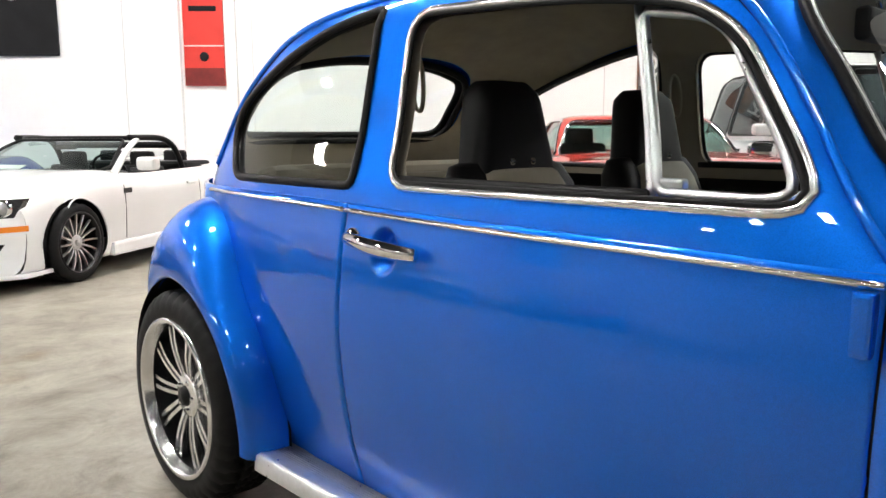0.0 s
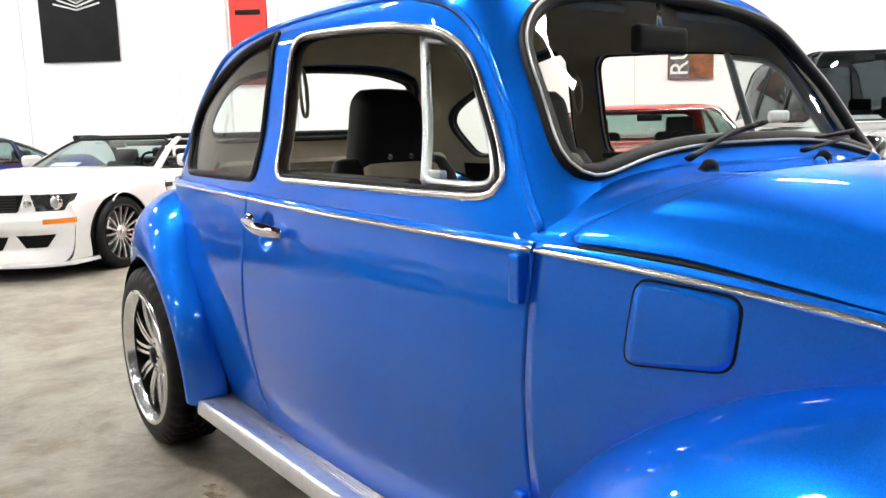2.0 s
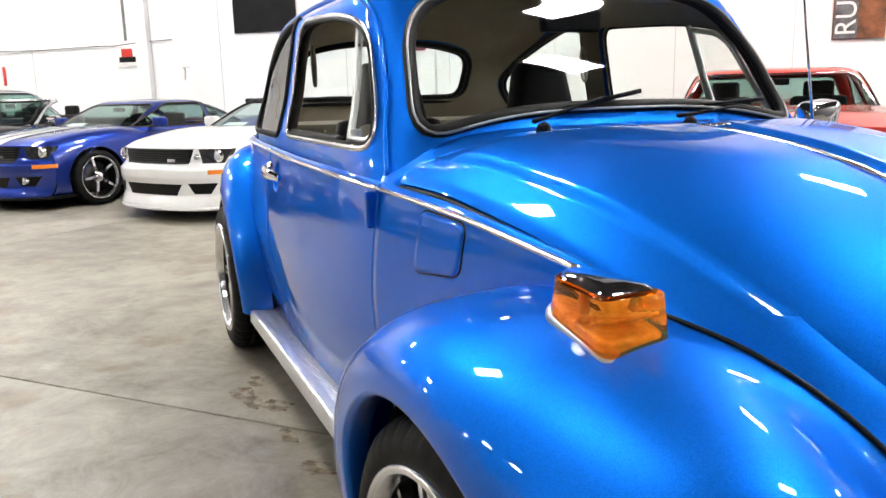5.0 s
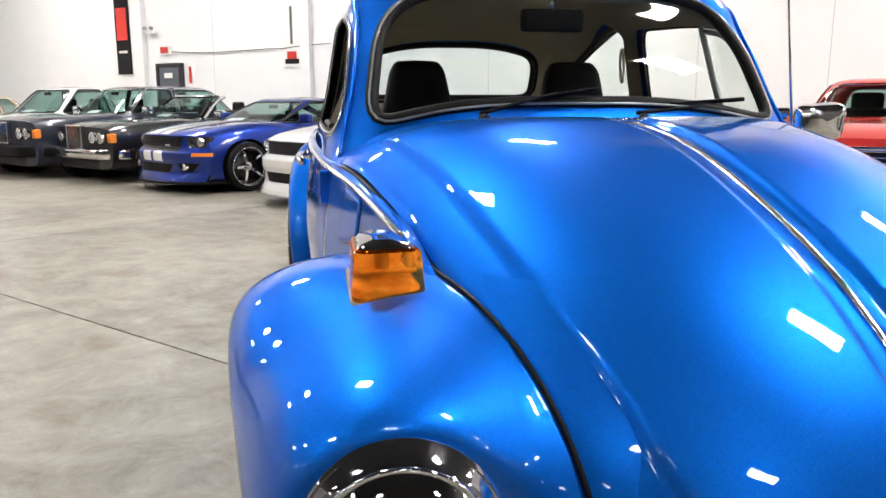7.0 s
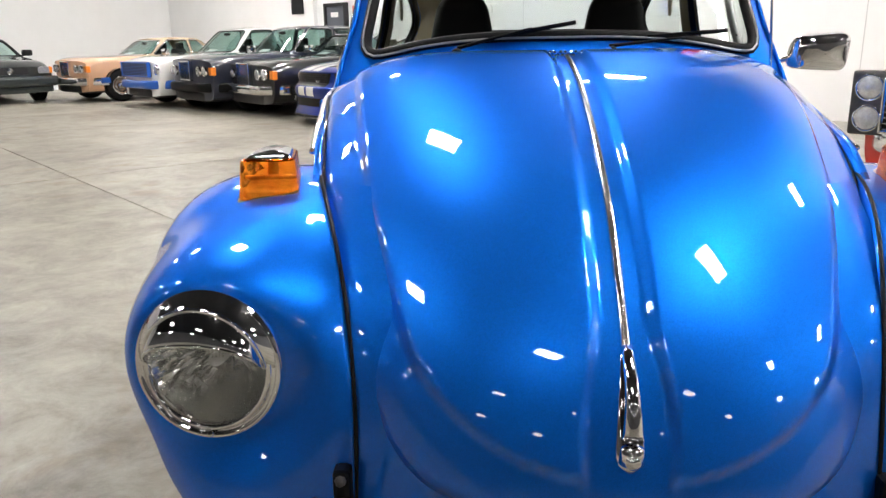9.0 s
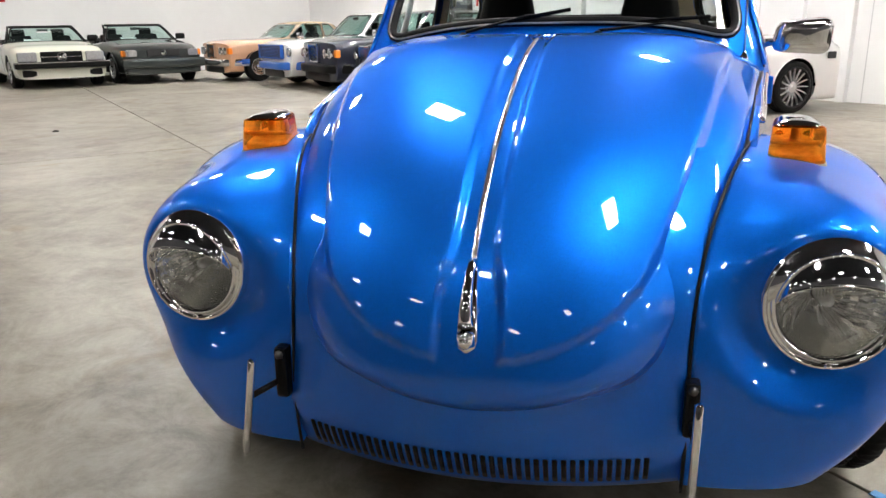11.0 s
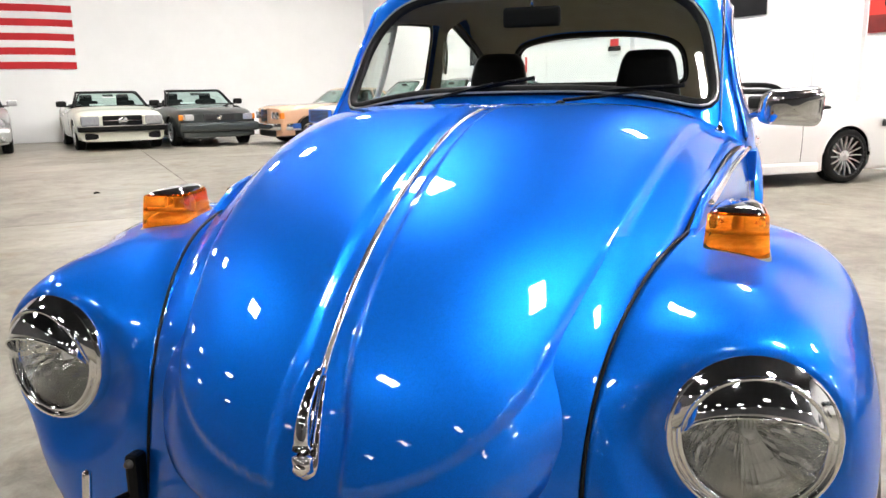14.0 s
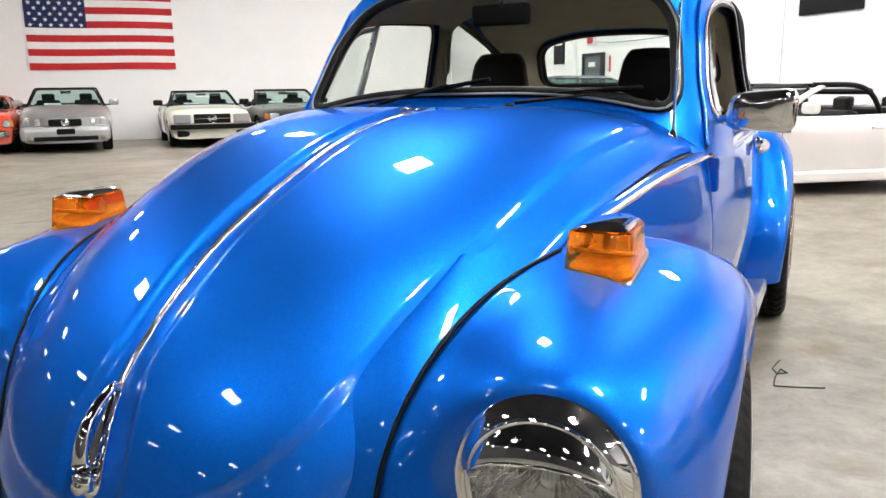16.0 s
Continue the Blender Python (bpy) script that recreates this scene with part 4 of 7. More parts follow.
    # indicator on the mudguard: its foot follows the mudguard, its cap lies level
    im = Matrix.Translation((1.232, sgn * 0.58, 0.745)) @ Matrix.Rotation(math.radians(-5 * sgn), 4, "Z")

    def wedge(x0, x1, y0, y1, low, high, tx, ty, slope):
        rows = []
        for t in np.linspace(0, 1, 8):
            pl = rounded([(x1, -y1), (x1, y1), (x0 + 0.03, y0), (x0, 0), (x0 + 0.03, -y0)], [0.018, 0.018, 0.03, 0.02, 0.03], 5)
            c = np.array(((x0 + x1) / 2 + 0.012, 0))
            pl = c + (pl - c) * (1 - (1 - tx) * t, 1 - (1 - ty) * t)
            base = -slope * pl[:, 0]
            zz = (base + low) * (1 - t) + (high - 0.04 * pl[:, 0] if high > low + 0.02 else base + high) * t
            rows.append(np.column_stack([pl, zz]))
        p = np.array(rows)
        cap = p[-1].mean(0)
        p = np.concatenate([p, [cap + (p[-1] - cap) * 0.9 + (0, 0, 0.003)], [cap + (p[-1] - cap) * 0.02 + (0, 0, 0.004)]], 0)
        return mesh_grid(p, wrap=True)

    ind = part("indicator", moved(wedge(-0.09, 0.092, 0.048, 0.06, -0.014, 0.004, 0.98, 0.96, 0.18), im), DULL_TRIM, car, "amber indicator lamp with a chrome cap on the mudguard")
    part("gasket", moved(wedge(-0.091, 0.094, 0.049, 0.061, -0.02, -0.008, 0.98, 0.97, 0.18), im), RUBBER, ind)
    lens = part("lens", moved(wedge(-0.083, 0.087, 0.043, 0.056, 0.0, 0.061, 0.9, 0.9, 0.18), im), AMBER, ind, "clear amber ribbed lens")
    lens.visible_shadow = False
    # the lamp inside: a bright ribbed back and a bulb
    part("reflector", moved(wedge(-0.076, 0.079, 0.037, 0.049, 0.0, 0.018, 0.96, 0.94, 0.18), im), AMBER_BACK, ind)
    for k in range(5):
        part("rib", moved(tube([(0.066 - 0.018 * k, -0.04, 0.03 - 0.004 * k), (0.066 - 0.018 * k, 0.04, 0.03 - 0.004 * k)], 0.0035, 6), im), AMBER_BACK, ind)
    part("bulb", moved(lathe([(0.0, 0.045), (0.008, 0.042), (0.011, 0.032), (0.008, 0.01)], 14), im), LAMP_BULB, ind)
    cap = wedge(-0.074, 0.072, 0.036, 0.047, -0.002, 0.005, 0.9, 0.86, 0.04)
    part("cap", moved(cap, im @ Matrix.Translation((0, 0, 0.061))), CHROME, ind, "chrome cap")

    # bumper bracket with an upright chrome bar
    by = -0.39 if sgn < 0 else 0.377
    top, low = ((1.762, -0.406, 0.423), (1.745, -0.446, 0.213)) if sgn < 0 else ((1.762, 0.38, 0.415), (1.75, 0.38, 0.205))
    part("bracket", box((0.08, 0.026, 0.105), (1.645, by, 0.36), 0.008), BLACK, car, "black bumper bracket")
    part("bracket_bolt", moved(lathe([(0, 0.008), (0.006, 0.008), (0.009, 0.0)], 8), Matrix.Translation((1.685, by, 0.4)) @ to_front), STEEL, car)
    bar = np.array(low) + (np.array(top) - low) * np.array([0, 0.015, 0.5, 0.985, 1])[:, None]
    part("upright_bar", tube(bar, np.array([0.0045, 0.0074, 0.0074, 0.0074, 0.0045]), 16), CHROME, car, "upright chrome bar")
    part("bar_stay", tube([(1.65, by, 0.34), bar[2] + (-0.004, 0, 0.02)], 0.006, 8), BLACK, car)

# slots of the apron
slot = 41
for k in range(slot):
    y = -0.332 + 0.64 * k / (slot - 1)
    pts = []
    for z in np.linspace(0.204, 0.262, 5):
        pts.append((float(XN(z)) - 0.56 * y * y + 0.0015, y, z))
    part("air_slot", tube(pts, 0.0048, 6, flat=0.4, up=(1, 0, 0)), BLACK, apron, "black air slot")

# bonnet handle, badge
hs = np.linspace(z_of(0.615), z_of(0.492), 16)
hp = hood_point(hs, 0 * hs, 0.012 + 0.022 * np.sin(np.linspace(0, math.pi, 16)))
part("bonnet_handle", tube(hp, 0.008 + 0.009 * np.linspace(0, 1, 16) ** 2, 10, flat=0.75), CHROME, car, "chrome bonnet handle")
part("handle_plate", tube(hood_point(np.linspace(z_of(0.61), z_of(0.478), 16), 0, 0.003), (0.008 + 0.014 * np.linspace(0, 1, 16)) * np.sqrt(1 - (np.maximum(np.linspace(0, 1, 16) - 0.8, 0) / 0.203) ** 2), 14, flat=0.3), CHROME, car)
part("handle_lock", moved(lathe([(0, 0.008), (0.009, 0.007), (0.012, 0.0)], 16), Matrix.Translation(hood_point(z_of(0.495), 0, 0.02)) @ to_front), CHROME, car)
for k in range(11):
    yb = -0.05 + 0.0125 * k
    q = hood_point(0.095, yb, 0.006)
    part("badge_letter", tube([q + (0.012, 0, -0.002), q + (0.0, 0.004 * (k % 2), 0.002), q + (-0.012, 0.002, 0.0)], 0.0035, 6), CHROME, car, "small chrome badge piece")
part("washer_jet", moved(lathe([(0.012, 0), (0.011, 0.012), (0.005, 0.02), (0, 0.021)], 12), Matrix.Translation((0.66, -0.09, 0.963))), BLUE, car)
part("washer_jet", moved(lathe([(0.012, 0), (0.011, 0.012), (0.005, 0.02), (0, 0.021)], 12), Matrix.Translation((0.66, 0.12, 0.963))), BLUE, car)

# ---------------------------------------------------------------- doors, trim, mirror, aerial, wipers
for sgn in (-1, 1):
    y = lambda x, z: sgn * float(HW(x) + BULGE(z))
    hx = np.linspace(-0.53, -0.305, 20)
    bow = 0.02 + 0.016 * np.sin(np.linspace(0, math.pi, 20))
    hp = np.column_stack([hx, [sgn * (float(HW(q)) + 0.008) for q in hx] + sgn * bow, 0.824 - 0.012 * np.linspace(0, 1, 20)])
    part("door_handle", tube(hp, 0.009 + 0.005 * np.sin(np.linspace(0.4, math.pi - 0.3, 20)), 10, flat=1.25), CHROME, car, "chrome door handle")
    part("handle_foot", moved(lathe([(0.022, 0), (0.02, 0.01), (0.012, 0.018)], 16), Matrix.Translation((-0.53, y(-0.53, 0.825), 0.824)) @ Matrix.Rotation(math.radians(-90 * sgn), 4, "X")), CHROME, car)
    # hinge cover and the dark gap of the door
    for zz in (0.808, 0.4):
        part("door_hinge", box((0.026, 0.026, 0.082), (0.458, y(0.46, zz) + sgn * 0.006, zz), 0.006, 2), BLUE, car)
    for xg in (-0.568, 0.4775):
        zz = np.linspace(0.24, 0.862, 30)
        p = flank(np.full(30, xg), zz, sgn) - (0, sgn * 0.008, 0)
        part("door_gap_seal", tube(p, 0.005, 6), BLACK, car)
    # vent post, vent frame, waist rail
    pz = np.linspace(0.93, 1.242, 12)
    px = 0.133 - 0.08 * (pz - 0.93) / 0.31
    pp = np.column_stack([px, [ROOF_Y + sgn * (float(dome.side(a, b)) - 0.04) for a, b in zip(px, pz)], pz])
    part("vent_post", tube(pp, 0.0105, 8, flat=0.8), ALU, car, "brushed aluminium post")
    pl = rounded([(0.062, 1.23), (0.138, 0.947), (0.347, 0.947), (0.337, 0.99), (0.202, 1.207)], [0.01, 0.02, 0.05, 0.06, 0.06])
    pl = resample(pl, 60, True)
    part("vent_frame", tube(dome.place("r" if sgn < 0 else "l", pl) - (0, sgn * 1.0, 0) * (0.016 + 0.022 * smooth(0.33, 0.1, pl[:, :1])), 0.0085, 8, True, up=(0, 1, 0)), ALU, car, "brushed aluminium frame")
    part("vent_latch", box((0.05, 0.02, 0.02), (0.155, ROOF_Y + sgn * (float(dome.side(0.155, 0.955)) - 0.045), 0.96), 0.006), ALU, car)
    xs = np.linspace(-0.47, 0.13, 20)
    part("window_slot_seal", tube(np.column_stack([xs, [ROOF_Y + sgn * (float(dome.side(a, 0.945)) - 0.02) for a in xs], np.full(20, 0.942)]), 0.012, 8), RUBBER, car)
    # grey-blue inner door face and side panels
    part("inner_panel", moved(flank_panel(-1.2, 0.5, lambda x: 0.3 + 0 * x, lambda x: 0.9 + 0 * x, sgn, 20, 8, 0.0), Matrix.Translation((0, -sgn * 0.05, 0))), VINYL, car, "black vinyl side panel")
    # grab strap
    a = np.linspace(0, 2 * math.pi, 24, endpoint=False)
    part("grab_strap", tube(np.column_stack([-0.5 + 0.02 * np.cos(a), np.full(24, sgn * 0.52), 1.15 + 0.06 * np.sin(a) - 0.02 * np.cos(a)]), 0.005, 6, True, up=(0, 1, 0)), CREAM, car, "cream hanging strap")

# fuel flap on the right front quarter
fl = rounded([(0.652, 0.705), (0.66, 0.832), (0.815, 0.822), (0.81, 0.722)], 0.025)
fl = resample(fl, 80, True)
part("fuel_flap_gap", tube(flank(fl[:, 0], fl[:, 1]) + (0, 0.001, 0), 0.0027, 6, True, up=(0, 1, 0)), BLACK, car, "dark gap round the fuel flap")
c = fl.mean(0)
p = np.array([flank(*(c + (fl - c) * s).T) + (0, -0.004 if s < 0.97 else 0.0, 0) for s in (0.985, 0.96, 0.8, 0.5, 0.02)])
part("fuel_flap", mesh_grid(p, wrap=True), BLUE, car, "blue fuel flap with rounded corners")

# mirror on the left door: a rounded shell on a stalk, turned a little towards the driver
mir = part("door_mirror", tube([(0.352, 0.606, 0.925), (0.37, 0.63, 0.934), (0.385, 0.668, 0.945), (0.392, 0.69, 0.949)], [0.013, 0.009, 0.0085, 0.011], 12), CHROME, car, "chrome door mirror on a stalk")
outl = rounded([(-0.098, -0.05), (0.092, -0.062), (0.098, 0.064), (-0.082, 0.05)], 0.036, 7)
mm = Matrix.Translation((0.392, 0.738, 0.958)) @ Matrix.Scale(0.86, 4) @ Matrix.Rotation(math.radians(9), 4, "Z") @ Matrix.Rotation(math.radians(6), 4, "Y")
rows = []
for k, dx in ((0.955, -0.03), (1.0, -0.028), (1.01, -0.018), (0.99, 0.004), (0.95, 0.018), (0.88, 0.027), (0.7, 0.034), (0.4, 0.038), (0.02, 0.039)):
    rows.append([(dx, a * k, b * k) for a, b in outl])
part("shell", moved(mesh_grid(np.array(rows), wrap=True), mm), CHROME, mir, "chrome mirror shell")
part("foot", moved(lathe([(0.028, 0), (0.026, 0.008), (0.012, 0.02)], 20), Matrix.Translation((0.35, 0.6, 0.925)) @ Matrix.Rotation(math.radians(-90), 4, "X")), CHROME, mir)
rows = [[(-0.029, a * k, b * k) for a, b in outl] for k in (0.955, 0.5, 0.02)]
part("glass", moved(mesh_grid(np.array(rows), wrap=True, flip=True), mm), CHROME, mir)
part("aerial", tube([(0.55, 0.557, 0.9), (0.5, 0.553, 1.2), (0.44, 0.55, 1.6)], [0.004, 0.003, 0.002], 6), CHROME, car, "thin chrome aerial")
part("aerial_base", moved(lathe([(0.016, 0), (0.014, 0.015), (0.008, 0.03), (0.0, 0.04)], 16), Matrix.Translation((0.552, 0.557, 0.885))), CHROME, car)

for y0, rise in ((-0.262, 0.9), (0.145, 0.35)):
    wip = part("wiper", moved(lathe([(0.016, -0.03), (0.016, 0.012), (0.009, 0.02), (0, 0.021)], 14), Matrix.Translation((0.545, y0, 0.965)) @ Matrix.Rotation(math.radians(40), 4, "Y")), WIPER_BLACK, car, "black windshield wiper")
    yw = np.linspace(y0, y0 + 0.2, 10)
    arm = np.column_stack([[float(dome.ends(abs(q), 0.985 + 0.045 * rise * (q - y0) / 0.2, True)) + 0.03 for q in yw], yw, 0.985 + 0.055 * rise * (yw - y0) / 0.2])
    part("arm", tube(arm, np.linspace(0.009, 0.005, 10), 8, flat=0.6), WIPER_BLACK, wip)
    yb = np.linspace(y0 + 0.05, y0 + 0.32, 16)
    bl = np.column_stack([[float(dome.ends(min(abs(q), 0.5), 1.02, True)) + 0.016 for q in yb], yb, 1.003 + 0.05 * rise * (yb - yb[0]) / 0.27])
    part("blade", tube(bl, 0.004, 6, flat=1.6), WIPER_BLACK, wip)
    part("blade_bridge", tube(bl[3:13] + (0.009, 0, 0.003), 0.0035, 6), WIPER_BLACK, wip)

# ---------------------------------------------------------------- inside the blue car
part("cabin_floor", box((2.3, 1.15, 0.04), (-0.35, 0, 0.27), 0.01), BLACK, car)
part("firewall", box((0.05, 1.08, 0.58), (0.47, 0, 0.56), 0.01), BLACK, car)
dash = [(0.5, 0.9), (0.47, 0.93), (0.42, 0.935), (0.36, 0.91), (0.35, 0.86), (0.36, 0.72), (0.42, 0.66)]
p = np.array([[(x, y, z) for x, z in dash] for y in np.linspace(-0.5, 0.5, 20)])
part("dashboard", mesh_grid(p), VINYL, car, "black padded dashboard")
part("rear_shelf", box((0.28, 0.66, 0.03), (-1.3, 0, 0.9), 0.01), CREAM, car, "cream parcel shelf behind the rear seat")
part("rear_bulkhead", box((0.04, 0.86, 0.5), (-1.36, 0, 0.6), 0.01), VINYL, car)
rs = part("rear_seat", box((0.5, 1.08, 0.18), (-0.98, 0, 0.5), 0.06, 3), VINYL, car, "black and cream rear bench seat")
part("backrest", box((0.14, 0.98, 0.46), (-1.2, 0, 0.72), 0.05, 3, rot=Matrix.Rotation(math.radians(-14), 4, "Y")), CREAM, rs)


def bucket_seat(yc):
    seat = part("front_seat", box((0.5, 0.46, 0.16), (-0.25, yc, 0.5), 0.05, 3), VINYL, car, "black high-back seat with a cream panel and headrest")

    def slab(z0, z1, w0, w1, x0, x1, th, r=0.05):
        rows = []
        for t in np.linspace(0, 1, 12):
            z = z0 + (z1 - z0) * t
            w = w0 + (w1 - w0) * t
            xx = x0 + (x1 - x0) * t
            e = 1.0 - 0.12 * smooth(0.85, 1.0, t)
            o = rounded([(-th, -w * e), (th, -w * e), (th, w * e), (-th, w * e)], r, 5)
            rows.append([(xx + a * (1 - 0.35 * smooth(0.9, 1.0, t)), yc + b, z) for a, b in o])
        p = np.array(rows)
        cap = p[-1].mean(0)
        p = np.concatenate([p, [cap + (p[-1] - cap) * 0.85 + (0, 0, 0.008)], [cap + (p[-1] - cap) * 0.02 + (0, 0, 0.012)]], 0)
        return mesh_grid(p, wrap=True)

    part("backrest", slab(0.5, 0.965, 0.225, 0.205, -0.33, -0.455, 0.05), VINYL, seat)
    part("backrest_panel", slab(0.56, 0.95, 0.15, 0.135, -0.285, -0.415, 0.03, 0.02), CREAM, seat, "cream vinyl panel")
    part("rear_panel", slab(0.56, 0.95, 0.16, 0.15, -0.37, -0.492, 0.025, 0.02), CREAM, seat, "cream vinyl panel")
    part("headrest", slab(0.95, 1.15, 0.135, 0.095, -0.455, -0.48, 0.05, 0.04), VINYL, seat, "black vinyl headrest")
    for dy in (-0.035, 0.035):
        part("stud", moved(lathe([(0, 0.008), (0.007, 0.006), (0.009, 0)], 12), Matrix.Translation((-0.41, yc + dy, 0.975)) @ to_front), CHROME, seat)


bucket_seat(-0.28)
bucket_seat(0.31)
st = part("steering_wheel", moved(lathe([(0.19 + 0.011 * math.cos(a), 0.011 * math.sin(a)) for a in np.linspace(0, 2 * math.pi, 10)], 48), Matrix.Translation((0.17, 0.3, 0.84)) @ Matrix.Rotation(math.radians(-62), 4, "Y")), BLACK, car, "black steering wheel")
for k in range(4):
    a = math.radians(45 + 90 * k)
    part("spoke", moved(tube([(0, 0, -0.02), (0.19 * math.cos(a), 0.19 * math.sin(a), 0)], 0.009, 6), Matrix.Translation((0.17, 0.3, 0.84)) @ Matrix.Rotation(math.radians(-62), 4, "Y")), BLACK, st)
part("column", tube([(0.17, 0.3, 0.84), (0.42, 0.3, 0.7)], 0.025, 10), BLACK, st)
mirror = part("rear_view_mirror", box((0.03, 0.18, 0.062), (0.235, 0.0, 1.235), 0.014, 3), BLACK, car, "black rear-view mirror")
part("stem", tube([(0.235, 0, 1.26), (0.225, 0.0, 1.33)], 0.006, 6), CHROME, mirror)
for sgn in (-1, 1):
    part("sun_visor", box((0.12, 0.32, 0.018), (0.16, sgn * 0.25, 1.325), 0.008, 2, rot=Matrix.Rotation(math.radians(28), 4, "Y")), CREAM, car, "cream sun visor folded up")

part("floor_pan", box((2.9, 0.9, 0.06), (0.1, 0, 0.18), 0.02), BLACK, car)
part("underbody", box((1.76, 1.32, 0.05), (-0.03, 0, 0.185), 0.02), BLACK, car)
part("axle", tube([(AXF, -0.6, 0.28), (AXF, 0.6, 0.28)], 0.04, 10), BLACK, car)
part("axle", tube([(AXR, -0.6, 0.28), (AXR, 0.6, 0.28)], 0.05, 10), BLACK, car)

# ---------------------------------------------------------------- the parked cars


def paint(name, color, flake=False):
    return metallic_paint(name, tuple(c * 0.7 for c in color), color, 0.4) if flake else material(name, color, 0.35, coat=1.0, vary=0.04, scale=3)


WHITE_PAINT = paint("white_car_paint", (0.8, 0.8, 0.79))
DEEP_BLUE = paint("deep_blue_car_paint", (0.012, 0.04, 0.3), True)
BLACK_PAINT = paint("black_car_paint", (0.006, 0.006, 0.007))
NAVY = paint("navy_car_paint", (0.008, 0.012, 0.03))
TAN = paint("tan_car_paint", (0.62, 0.36, 0.22))
SILVER_PAINT = paint("silver_car_paint", (0.55, 0.56, 0.57), True)
LIGHT_SILVER = paint("light_silver_car_paint", (0.6, 0.61, 0.62))
GREY_PAINT = paint("dark_grey_car_paint", (0.06, 0.07, 0.07), True)
IVORY = paint("ivory_car_paint", (0.62, 0.62, 0.52))
ORANGE = paint("orange_red_car_paint", (0.75, 0.07, 0.02))
RED = paint("red_car_paint", (0.55, 0.025, 0.012))
BRIGHT_BLUE = paint("bright_blue_trim_paint", (0.02, 0.13, 0.55))
LAMP_CLEAR = material("clear_lamp", (0.75, 0.76, 0.78), 0.12, 0.6, coat=1.0, vary=0.3, scale=30)
LAMP_DARK = material("dark_lamp", (0.05, 0.05, 0.055), 0.12, 0.2, coat=1.0, vary=0.5, scale=25)
LAMP_AMBER = material("amber_lamp", (0.85, 0.25, 0.03), 0.2, coat=1.0)
TAN_VINYL = material("tan_vinyl", (0.36, 0.27, 0.18), 0.6, vary=0.15, scale=10)
CARD = material("white_card", (0.75, 0.76, 0.76), 0.5, vary=0.05, scale=9)
DARK_TRIM = material("dark_trim", (0.02, 0.02, 0.022), 0.5, vary=0.3, scale=15)


SIZE = 0.84  # the row's own scale beside the blue car


